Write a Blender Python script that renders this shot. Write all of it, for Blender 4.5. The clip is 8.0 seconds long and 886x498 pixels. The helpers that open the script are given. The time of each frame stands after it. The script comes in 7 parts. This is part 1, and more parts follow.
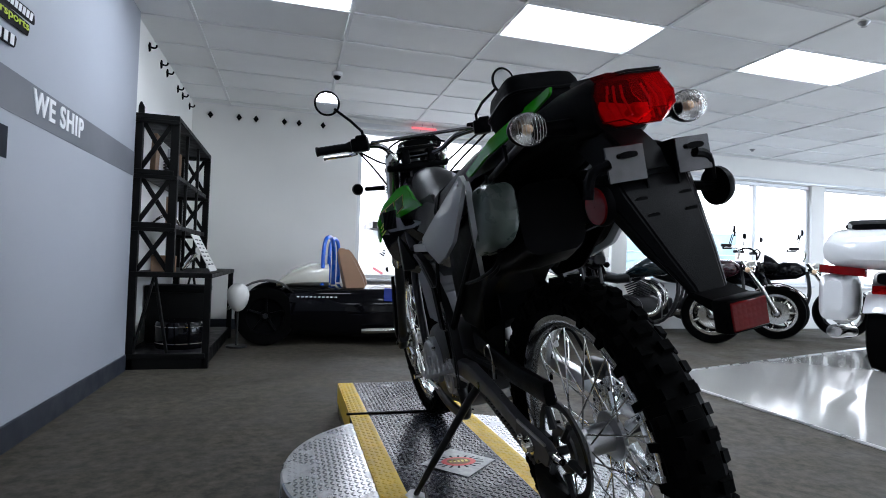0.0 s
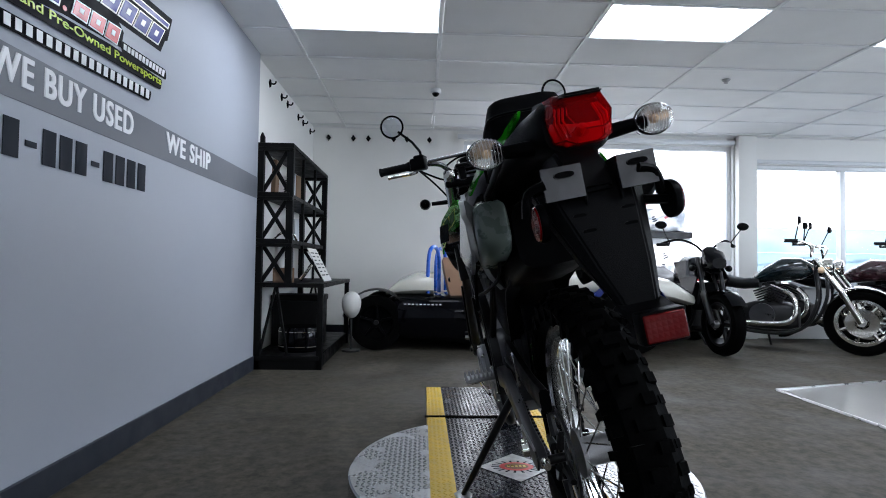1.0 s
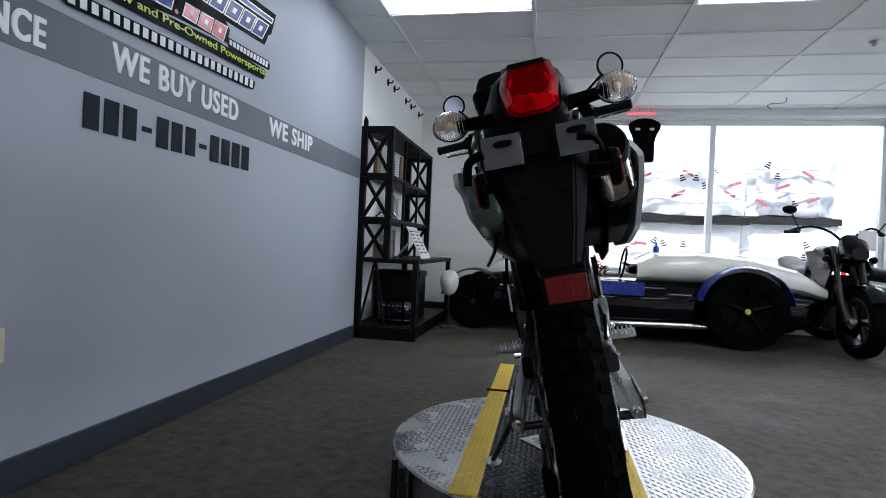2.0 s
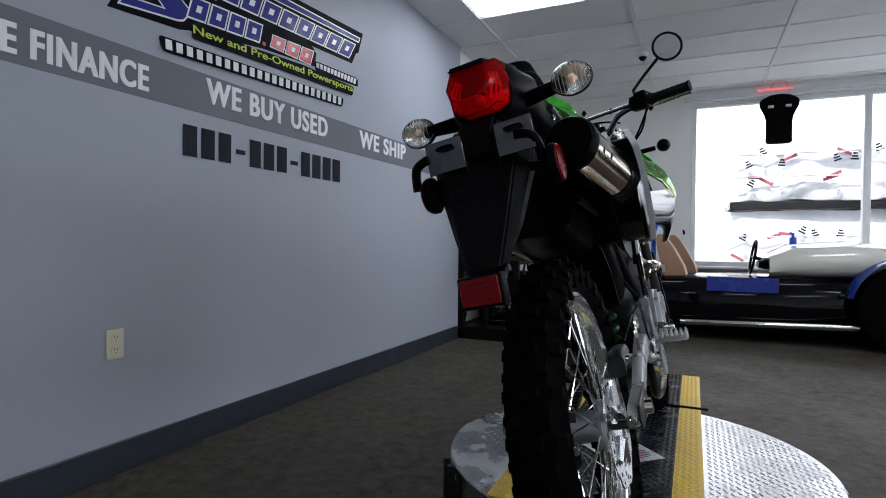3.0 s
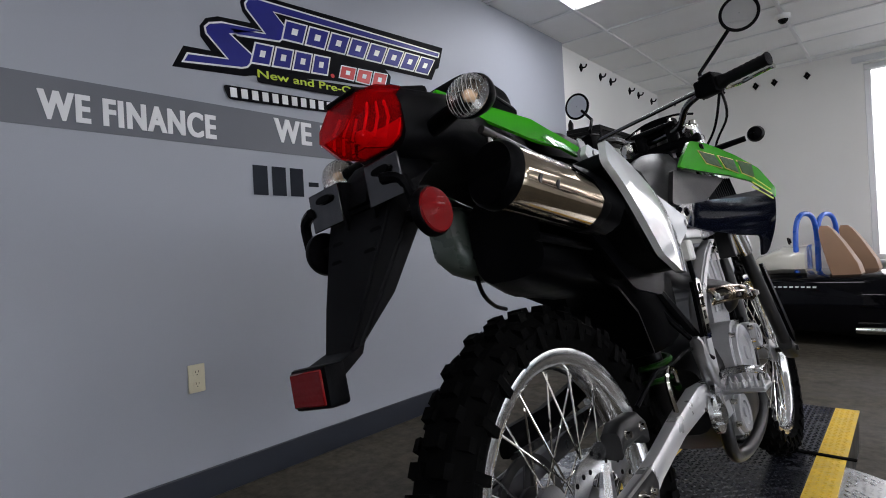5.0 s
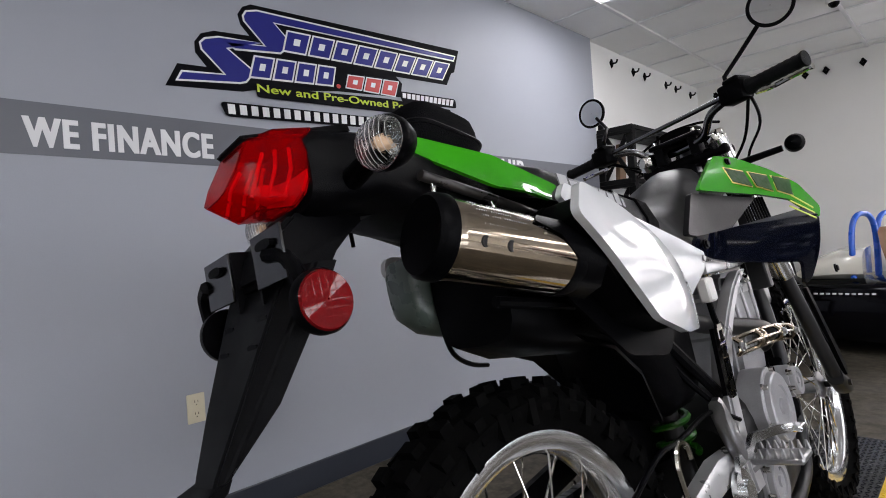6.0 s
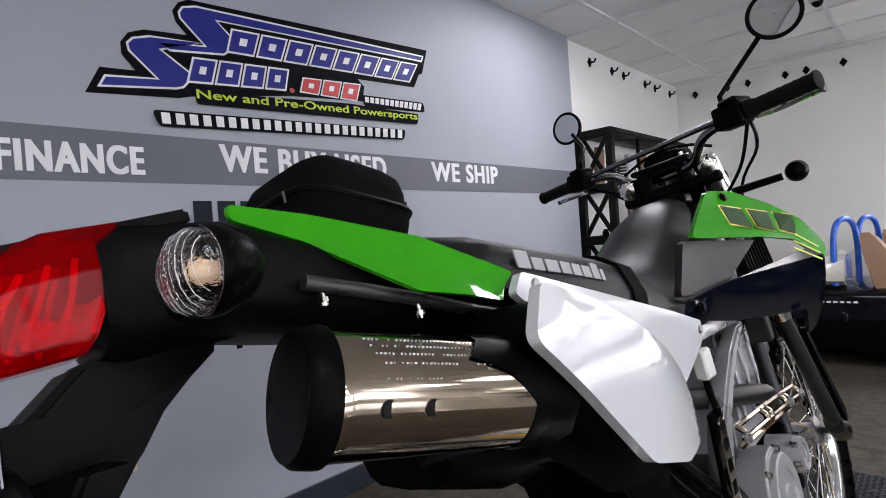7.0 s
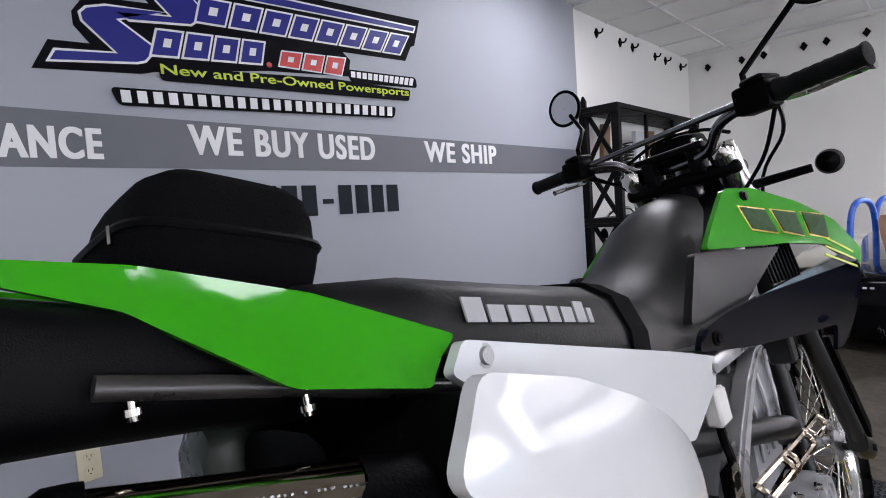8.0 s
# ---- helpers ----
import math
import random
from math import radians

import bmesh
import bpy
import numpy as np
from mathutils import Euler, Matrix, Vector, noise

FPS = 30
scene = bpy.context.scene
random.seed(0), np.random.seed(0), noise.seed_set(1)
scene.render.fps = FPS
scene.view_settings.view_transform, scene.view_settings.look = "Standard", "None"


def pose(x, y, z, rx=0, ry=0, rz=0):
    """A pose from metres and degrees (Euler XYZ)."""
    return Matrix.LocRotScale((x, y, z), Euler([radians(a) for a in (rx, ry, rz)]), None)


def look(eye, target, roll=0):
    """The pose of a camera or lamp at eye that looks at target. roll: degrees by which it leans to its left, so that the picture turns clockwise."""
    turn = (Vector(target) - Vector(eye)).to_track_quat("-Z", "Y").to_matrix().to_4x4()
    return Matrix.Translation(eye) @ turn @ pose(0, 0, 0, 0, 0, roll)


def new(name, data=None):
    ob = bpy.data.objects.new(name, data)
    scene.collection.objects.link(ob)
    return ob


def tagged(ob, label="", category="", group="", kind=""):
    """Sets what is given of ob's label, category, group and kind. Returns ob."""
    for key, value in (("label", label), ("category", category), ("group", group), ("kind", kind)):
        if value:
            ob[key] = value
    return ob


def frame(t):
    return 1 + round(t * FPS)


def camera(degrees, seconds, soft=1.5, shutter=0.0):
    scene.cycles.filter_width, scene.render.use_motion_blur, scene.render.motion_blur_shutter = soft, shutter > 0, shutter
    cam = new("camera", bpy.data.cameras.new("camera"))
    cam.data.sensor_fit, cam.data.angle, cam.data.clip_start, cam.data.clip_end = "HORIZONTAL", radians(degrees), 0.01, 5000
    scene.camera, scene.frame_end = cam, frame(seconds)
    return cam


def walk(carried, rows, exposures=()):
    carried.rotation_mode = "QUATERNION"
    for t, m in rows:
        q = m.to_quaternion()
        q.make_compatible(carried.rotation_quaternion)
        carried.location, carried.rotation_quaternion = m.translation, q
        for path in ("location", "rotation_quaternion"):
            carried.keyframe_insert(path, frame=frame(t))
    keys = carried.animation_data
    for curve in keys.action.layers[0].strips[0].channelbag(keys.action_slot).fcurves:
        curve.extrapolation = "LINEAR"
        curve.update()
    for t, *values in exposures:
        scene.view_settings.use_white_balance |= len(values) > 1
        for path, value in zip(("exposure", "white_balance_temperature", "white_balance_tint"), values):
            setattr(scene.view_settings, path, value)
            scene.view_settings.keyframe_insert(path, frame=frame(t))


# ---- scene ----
import collections

cam = camera(78.2, 8.0, soft=1.0)
PATH = [
    (0, (1.293, 1.676, 0.901), (1.827, 3.603, 0.951), 1.89),
    (0.5, (1.394, 1.605, 0.900), (1.722, 3.577, 0.950), 1.85),
    (1, (1.544, 1.538, 0.924), (1.621, 3.536, 0.986), 0.86),
    (1.5, (1.671, 1.480, 0.901), (1.534, 3.475, 0.908), 1.97),
    (2.8, (2.097, 1.541, 0.899), (1.340, 3.392, 0.880), 1.18),
    (3, (2.133, 1.562, 0.915), (1.297, 3.379, 0.890), 0.56),
    (3.5, (2.218, 1.634, 0.924), (1.245, 3.380, 0.890), -0.23),
    (4, (2.311, 1.745, 0.942), (1.180, 3.393, 0.877), -1.98),
    (4.5, (2.355, 1.815, 0.963), (1.132, 3.396, 0.915), -1.94),
    (5.8, (2.373, 2.081, 1.059), (0.978, 3.515, 1.079), -4.07),
    (6, (2.368, 2.119, 1.078), (0.961, 3.540, 1.077), -3.84),
    (6.5, (2.322, 2.217, 1.131), (0.918, 3.642, 1.114), -3.81),
    (7, (2.271, 2.329, 1.196), (0.914, 3.799, 1.164), -4.12),
    (7.5, (2.237, 2.409, 1.217), (0.876, 3.871, 1.130), -3.62),
    (8, (2.207, 2.505, 1.246), (0.832, 3.952, 1.123), -4.05),
]
walk(cam, [(t, look(eye, target, roll)) for t, eye, target, roll in PATH], exposures=[(0.0, 0.54, 6200, 14), (1.5, 0.42, 6200, 14), (3.0, 0.07, 6350, 15), (4.5, 0.14, 6700, 17), (6.0, 0.55, 7050, 20), (6.5, 0.60, 7050, 20), (7.0, 0.62, 6900, 21), (8.0, 0.62, 6800, 22)])

# ---- world, sun and lamps ----
SUN_EL, SUN_AZ = radians(51), radians(200)
world = bpy.data.worlds.new("world")
scene.world = world
world.use_nodes = True
wn, wl = world.node_tree.nodes, world.node_tree.links
sky = wn.new("ShaderNodeTexSky")
sky.sky_type, sky.sun_disc, sky.sun_elevation, sky.sun_rotation = "NISHITA", False, SUN_EL, SUN_AZ
wn["Background"].inputs["Strength"].default_value = 0.15
wl.new(sky.outputs["Color"], wn["Background"].inputs["Color"])
sun_data = bpy.data.lights.new("sun", "SUN")
sun_data.energy, sun_data.angle, sun_data.color = 5.0, radians(0.6), (1.0, 0.96, 0.9)
sun = new("sun", sun_data)
sun.matrix_world = look((0, 0, 30), Vector((0, 0, 30)) - Vector((math.sin(SUN_AZ) * math.cos(SUN_EL), math.cos(SUN_AZ) * math.cos(SUN_EL), math.sin(SUN_EL))))


def area_lamp(name, eye, target, w, h, power, colour):
    d = bpy.data.lights.new(name, "AREA")
    d.shape, d.size, d.size_y, d.energy, d.color = "RECTANGLE", w, h, power, colour
    ob = new(name, d)
    ob.matrix_world = look(eye, target)
    return ob


COOL = (0.76, 0.88, 1.0)
area_lamp("window_daylight", (4.1, 9.8, 3.7), (4.1, 6.5, 0.6), 3.8, 1.4, 130, COOL)
area_lamp("window_daylight", (8.2, 9.8, 3.7), (8.2, 6.5, 0.6), 3.6, 1.4, 130, COOL)
for wy0, wy1 in ((-2.2, -0.2), (0.2, 1.5), (1.56, 3.0), (3.5, 4.9), (4.96, 6.6)):
    area_lamp("window_daylight", (13.9, (wy0 + wy1) / 2, 1.7), (0, (wy0 + wy1) / 2, 1.7), wy1 - wy0, 1.8, 40 * (wy1 - wy0), COOL)


# ---- materials ----
def mat(name, colour, rough=0.5, metal=0.0, vary=0.12, scale=8.0, bump=0.0, bump_scale=60.0, coat=0.0, random_piece=0.0, wear=0.25, spec=0.5):
    m = bpy.data.materials.new(name)
    m.use_nodes = True
    n, l = m.node_tree.nodes, m.node_tree.links
    p = n["Principled BSDF"]
    p.inputs["Metallic"].default_value = metal
    p.inputs["Coat Weight"].default_value = coat
    p.inputs["Coat Roughness"].default_value = 0.06
    p.inputs["Specular IOR Level"].default_value = spec
    tc = n.new("ShaderNodeTexCoord")
    big = n.new("ShaderNodeTexNoise")
    big.inputs["Scale"].default_value = scale
    big.inputs["Detail"].default_value = 6
    l.new(tc.outputs["Object"], big.inputs["Vector"])
    fine = n.new("ShaderNodeTexNoise")
    fine.inputs["Scale"].default_value = bump_scale
    fine.inputs["Detail"].default_value = 4
    l.new(tc.outputs["Object"], fine.inputs["Vector"])
    mix = n.new("ShaderNodeMath")
    mix.operation = "MULTIPLY_ADD"
    l.new(fine.outputs["Fac"], mix.inputs[0])
    mix.inputs[1].default_value = 0.4
    l.new(big.outputs["Fac"], mix.inputs[2])
    val = n.new("ShaderNodeMapRange")
    val.inputs["From Min"].default_value, val.inputs["From Max"].default_value = 0.35, 1.05
    val.inputs["To Min"].default_value, val.inputs["To Max"].default_value = 1 - vary, 1 + vary
    l.new(mix.outputs[0], val.inputs["Value"])
    last = val.outputs[0]
    if random_piece:
        oi = n.new("ShaderNodeObjectInfo")
        r = n.new("ShaderNodeMapRange")
        r.inputs["To Min"].default_value, r.inputs["To Max"].default_value = 1 - random_piece, 1 + random_piece
        l.new(oi.outputs["Random"], r.inputs["Value"])
        mm = n.new("ShaderNodeMath")
        mm.operation = "MULTIPLY"
        l.new(r.outputs[0], mm.inputs[0])
        l.new(last, mm.inputs[1])
        last = mm.outputs[0]
    sc = n.new("ShaderNodeVectorMath")
    sc.operation = "SCALE"
    sc.inputs[0].default_value = colour
    l.new(last, sc.inputs["Scale"])
    l.new(sc.outputs[0], p.inputs["Base Color"])
    rr = n.new("ShaderNodeMapRange")
    rr.inputs["From Min"].default_value, rr.inputs["From Max"].default_value = 0.3, 0.75
    rr.inputs["To Min"].default_value, rr.inputs["To Max"].default_value = max(0.02, rough * (1 - wear)), min(1, rough * (1 + wear))
    l.new(big.outputs["Fac"], rr.inputs["Value"])
    l.new(rr.outputs[0], p.inputs["Roughness"])
    if bump:
        b = n.new("ShaderNodeBump")
        b.inputs["Strength"].default_value, b.inputs["Distance"].default_value = bump, 0.002
        l.new(fine.outputs["Fac"], b.inputs["Height"])
        l.new(b.outputs[0], p.inputs["Normal"])
    return m


def glow(name, colour, strength):
    m = bpy.data.materials.new(name)
    m.use_nodes = True
    p = m.node_tree.nodes["Principled BSDF"]
    p.inputs["Base Color"].default_value = (*colour, 1)
    p.inputs["Emission Color"].default_value = (*colour, 1)
    p.inputs["Emission Strength"].default_value = strength
    return m


def lens_mat(name, colour, rough=0.06, transmission=0.6, cells=160.0, bump=0.6, coat=0.1, spec=0.25, ior=1.28):
    m = bpy.data.materials.new(name)
    m.use_nodes = True
    n, l = m.node_tree.nodes, m.node_tree.links
    p = n["Principled BSDF"]
    p.inputs["Base Color"].default_value = (*colour, 1)
    p.inputs["Roughness"].default_value = rough
    p.inputs["Transmission Weight"].default_value = transmission
    p.inputs["IOR"].default_value = ior
    p.inputs["Coat Weight"].default_value = coat
    p.inputs["Coat Roughness"].default_value = 0.02
    p.inputs["Specular IOR Level"].default_value = spec
    tc = n.new("ShaderNodeTexCoord")
    v = n.new("ShaderNodeTexVoronoi")
    v.feature = "DISTANCE_TO_EDGE"
    v.inputs["Scale"].default_value = cells
    v.inputs["Randomness"].default_value = 0.0
    l.new(tc.outputs["Object"], v.inputs["Vector"])
    b = n.new("ShaderNodeBump")
    b.inputs["Strength"].default_value, b.inputs["Distance"].default_value = bump, 0.002
    l.new(v.outputs["Distance"], b.inputs["Height"])
    l.new(b.outputs[0], p.inputs["Normal"])
    return m


def glass_mat(name, colour=(1, 1, 1)):
    m = bpy.data.materials.new(name)
    m.use_nodes = True
    p = m.node_tree.nodes["Principled BSDF"]
    p.inputs["Base Color"].default_value = (*colour, 1)
    p.inputs["Roughness"].default_value = 0.01
    p.inputs["Transmission Weight"].default_value = 1.0
    p.inputs["IOR"].default_value = 1.02
    return m


def floor_mat():
    m = mat("worn_floor", (0.056, 0.049, 0.038), 0.65, 0, 0.45, 2.2, 1.0, 26.0, wear=0.3, spec=0.15)
    n, l = m.node_tree.nodes, m.node_tree.links
    tc = n.new("ShaderNodeTexCoord")
    spots = n.new("ShaderNodeTexVoronoi")
    spots.inputs["Scale"].default_value = 5.5
    l.new(tc.outputs["Object"], spots.inputs["Vector"])
    nz = n.new("ShaderNodeTexNoise")
    nz.inputs["Scale"].default_value, nz.inputs["Detail"].default_value, nz.inputs["Roughness"].default_value = 15.0, 10.0, 0.7
    l.new(tc.outputs["Object"], nz.inputs["Vector"])
    ramp = n.new("ShaderNodeMapRange")
    ramp.inputs["From Min"].default_value, ramp.inputs["From Max"].default_value = 0.38, 0.62
    ramp.inputs["To Min"].default_value, ramp.inputs["To Max"].default_value = 0.6, 1.42
    l.new(nz.outputs["Fac"], ramp.inputs["Value"])
    sc2 = n.new("ShaderNodeVectorMath")
    sc2.operation = "SCALE"
    p = n["Principled BSDF"]
    src = p.inputs["Base Color"].links[0].from_socket
    l.new(src, sc2.inputs[0])
    l.new(ramp.outputs[0], sc2.inputs["Scale"])
    l.new(sc2.outputs[0], p.inputs["Base Color"])
    return m


M_WALL = mat("grey_wall_paint", (0.31, 0.327, 0.366), 0.55, vary=0.05, scale=1.3, bump=0.15, bump_scale=220)
M_BAND = mat("dark_grey_band_paint", (0.105, 0.112, 0.13), 0.5, vary=0.06, scale=1.5, bump=0.12, bump_scale=220)
M_WHITEWALL = mat("white_wall_paint", (0.82, 0.81, 0.78), 0.6, vary=0.06, scale=1.1, bump=0.15, bump_scale=200)
M_BASE = mat("dark_rubber_baseboard", (0.018, 0.022, 0.032), 0.45, vary=0.15)
M_CEIL = mat("ceiling_tile_white", (0.90, 0.90, 0.89), 0.85, vary=0.07, scale=2, bump=0.5, bump_scale=160)
M_TBAR = mat("ceiling_grid_white", (0.78, 0.78, 0.78), 0.4, vary=0.03)


def vary_islands(m, amount):
    """Each separate piece of one mesh takes its own slightly different tone."""
    n, l = m.node_tree.nodes, m.node_tree.links
    g = n.new("ShaderNodeNewGeometry")
    r = n.new("ShaderNodeMapRange")
    r.inputs["To Min"].default_value, r.inputs["To Max"].default_value = 1 - amount, 1 + amount * 0.4
    l.new(g.outputs["Random Per Island"], r.inputs["Value"])
    p = n["Principled BSDF"]
    src = p.inputs["Base Color"].links[0].from_socket
    sc = n.new("ShaderNodeVectorMath")
    sc.operation = "SCALE"
    l.new(src, sc.inputs[0])
    l.new(r.outputs[0], sc.inputs["Scale"])
    l.new(sc.outputs[0], p.inputs["Base Color"])


vary_islands(M_CEIL, 0.10)
M_FLOOR = floor_mat()
M_TILE = mat("polished_floor_tile", (0.30, 0.295, 0.28), 0.10, vary=0.08, scale=1.2, wear=0.4)
M_STRIP = mat("metal_edge_strip", (0.5, 0.5, 0.5), 0.3, 1.0)
M_LIGHT = glow("light_diffuser", (0.86, 0.94, 1.0), 11.5)
M_ALU = mat("white_window_aluminium", (0.7, 0.71, 0.72), 0.4, 0.2, vary=0.05)
M_GLASS = glass_mat("clear_pane")
M_BLACK = mat("black_plastic", (0.002, 0.002, 0.0024), 0.38, vary=0.2, scale=20, bump=0.15, bump_scale=400, spec=0.03)
M_SATIN = mat("satin_black_plastic", (0.0022, 0.0022, 0.0027), 0.42, vary=0.15, scale=14, bump=0.3, bump_scale=900, spec=0.06)
M_RUBBER = mat("black_tyre_rubber", (0.0015, 0.0015, 0.0015), 0.85, vary=0.3, scale=10, bump=0.4, bump_scale=120, spec=0.03)
M_GRIP = mat("grip_rubber", (0.005, 0.005, 0.006), 0.7, spec=0.15, bump=0.8, bump_scale=260)
M_GREEN = mat("lime_green_gloss_plastic", (0.014, 0.255, 0.004), 0.07, vary=0.04, coat=0.0, wear=0.4, spec=0.42)
M_WHITEP = mat("white_gloss_plastic", (0.60, 0.61, 0.62), 0.06, vary=0.03, coat=0.5, wear=0.3)
M_SEAT = mat("black_grained_vinyl", (0.004, 0.004, 0.005), 0.42, spec=0.25, vary=0.12, bump=0.22, bump_scale=420)
M_SEATG = mat("grey_grained_vinyl", (0.011, 0.011, 0.012), 0.42, spec=0.22, vary=0.1, bump=0.15, bump_scale=420)
M_CLOTH = mat("black_nylon_cloth", (0.0025, 0.0025, 0.003), 0.8, vary=0.2, bump=0.8, bump_scale=500, spec=0.05)
M_CHROME = mat("polished_steel", (0.72, 0.70, 0.66), 0.09, 1.0, vary=0.06, scale=30, wear=0.5)
M_MUFF = mat("polished_muffler_steel", (0.40, 0.33, 0.255), 0.09, 1.0, vary=0.10, scale=25, wear=0.5)
M_CAST = mat("cast_aluminium", (0.37, 0.37, 0.375), 0.38, 1.0, vary=0.2, scale=22, bump=0.35, bump_scale=300)
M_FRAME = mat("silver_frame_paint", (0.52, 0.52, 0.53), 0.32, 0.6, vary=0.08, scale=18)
M_RIM = mat("silver_rim_alloy", (0.78, 0.79, 0.80), 0.2, 1.0, vary=0.05)
M_RAIL = mat("dark_painted_tube", (0.022, 0.020, 0.019), 0.33, vary=0.2, scale=20)
# also paints shade onto the dirt bike's silver left frame spar and tube
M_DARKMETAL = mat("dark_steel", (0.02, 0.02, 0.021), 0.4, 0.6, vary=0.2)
M_BAR = mat("dark_chromed_bar", (0.22, 0.22, 0.23), 0.14, 1.0, vary=0.06)
M_MIRROR = mat("mirror_glass", (0.82, 0.83, 0.85), 0.02, 1.0, vary=0.0, wear=0.0)
M_RED = lens_mat("red_lens", (0.72, 0.005, 0.008), 0.06, 0.88, 70, 0.10, coat=0.0, spec=0.3, ior=1.12)
M_MOUNT = mat("dull_steel_mount", (0.10, 0.10, 0.105), 0.22, 1.0, vary=0.2, scale=30)
M_BOWL = mat("silvered_reflector", (0.85, 0.85, 0.85), 0.25, 1.0, vary=0.05, scale=40)
M_LAMPWHITE = mat("lamp_housing_white", (0.75, 0.73, 0.70), 0.3, vary=0.05)
M_REDREF = lens_mat("red_reflector", (0.13, 0.003, 0.004), 0.05, 0.0, 130, 0.25, coat=0.15)
M_CLEAR = lens_mat("clear_ribbed_lens", (0.97, 0.97, 0.96), 0.03, 1.0, 260, 0.35)
M_BULB = mat("amber_bulb", (0.80, 0.55, 0.36), 0.2)
M_MILK = mat("milky_translucent_plastic", (0.08, 0.105, 0.09), 0.3, vary=0.12, scale=20)
M_DPLATE = mat("bright_diamond_plate", (0.50, 0.51, 0.52), 0.27, 1.0, vary=0.16, scale=9, wear=0.35)
M_BPLATE = mat("black_painted_diamond_plate", (0.006, 0.007, 0.011), 0.24, 0.0, vary=0.35, scale=12, wear=0.4, spec=0.28)
M_YELLOW = mat("worn_yellow_paint", (0.62, 0.40, 0.02), 0.45, vary=0.22, scale=22, bump=0.3, bump_scale=150)
M_TEXTW = mat("white_vinyl_lettering", (0.72, 0.72, 0.73), 0.4, vary=0.02)
M_TEXTD = mat("charcoal_vinyl_lettering", (0.018, 0.021, 0.028), 0.6, vary=0.06, spec=0.06)
M_LOGOB = mat("logo_black_vinyl", (0.004, 0.004, 0.006), 0.6, vary=0.08, spec=0.05)
M_LOGOBLUE = mat("logo_blue_vinyl", (0.012, 0.016, 0.19), 0.42, vary=0.06, spec=0.25)
M_LOGORED = mat("logo_red_vinyl", (0.55, 0.03, 0.03), 0.35, vary=0.04)
M_LIME = mat("logo_lime_vinyl", (0.5, 0.62, 0.03), 0.35, vary=0.04)
M_IVORY = mat("ivory_plastic", (0.62, 0.57, 0.42), 0.35, vary=0.04)
M_SHELF = mat("black_painted_wood", (0.004, 0.004, 0.004), 0.5, vary=0.3, scale=12, bump=0.4, bump_scale=90, spec=0.1)
# street engines; also paints shade onto the dirt bike's silver left swingarm
M_STREETENG = mat("dark_enamel_and_arm_shade", (0.07, 0.07, 0.075), 0.35, 0.7, vary=0.25, scale=14)
M_WORNTIN = mat("worn_tin_sheet", (0.40, 0.40, 0.39), 0.45, 0.2, vary=0.5, scale=35)
M_PAPER = mat("white_card", (0.62, 0.61, 0.58), 0.6, vary=0.08)
M_CARD = mat("brown_cardboard", (0.20, 0.12, 0.07), 0.75, vary=0.15)
M_CARW = mat("cream_white_car_paint", (0.70, 0.68, 0.60), 0.12, vary=0.02, coat=1.0)
M_CARK = mat("gloss_black_car_paint", (0.002, 0.002, 0.003), 0.05, vary=0.05, spec=0.2, wear=0.1)
# the lime green darkened, with the shade under the seat in the colour
M_SPRING = mat("shaded_green_spring_paint", (0.004, 0.055, 0.002), 0.3, vary=0.2, spec=0.3)
M_CYL = mat("grey_engine_enamel", (0.30, 0.30, 0.31), 0.36, 0.25, vary=0.15, scale=22, bump=0.3, bump_scale=300)
M_NAVY = mat("gloss_navy_plastic", (0.003, 0.004, 0.009), 0.05, vary=0.05, spec=0.5, coat=0.2, wear=0.1)
M_EMBLEM = mat("dark_green_print", (0.005, 0.045, 0.004), 0.5, vary=0.1, scale=90, spec=0.1)
M_PRINT = mat("pale_grey_print", (0.30, 0.30, 0.31), 0.5, vary=0.06)
M_BLUE = mat("bright_blue_paint", (0.01, 0.10, 0.55), 0.3, vary=0.05, coat=0.4)
M_BLUEFILM_REFLECTION = mat("blue_film_and_arch_reflection", (0.012, 0.03, 0.22), 0.25, vary=0.15, scale=6)
M_TAN = mat("tan_leather", (0.27, 0.15, 0.085), 0.5, vary=0.1, bump=0.4, bump_scale=300)
M_YELL = mat("gold_hub", (0.55, 0.42, 0.08), 0.3, 0.6)
M_PAINTW = mat("pearl_white_bike_paint", (0.72, 0.73, 0.75), 0.12, vary=0.02, coat=1.0)
M_MAROON = mat("maroon_bike_paint", (0.03, 0.005, 0.010), 0.12, vary=0.05, coat=1.0)
M_TEALP = mat("dark_teal_bike_paint", (0.003, 0.010, 0.014), 0.12, vary=0.05, coat=1.0)
M_ASPHALT = mat("pale_concrete_yard", (0.45, 0.45, 0.44), 0.85, vary=0.2, scale=0.6, bump=0.4)
M_WRAP = mat("white_plastic_wrap", (0.82, 0.83, 0.84), 0.35, vary=0.12, scale=2.5, bump=0.6, bump_scale=16)
M_WRAPG = mat("grey_plastic_wrap", (0.55, 0.57, 0.60), 0.35, vary=0.2, scale=2.5, bump=0.6, bump_scale=16)
M_TEALT = mat("pale_teal_tarpaulin", (0.30, 0.44, 0.52), 0.5, vary=0.15, scale=2)
M_PRED = mat("faded_red_print", (0.34, 0.09, 0.11), 0.6, vary=0.1)


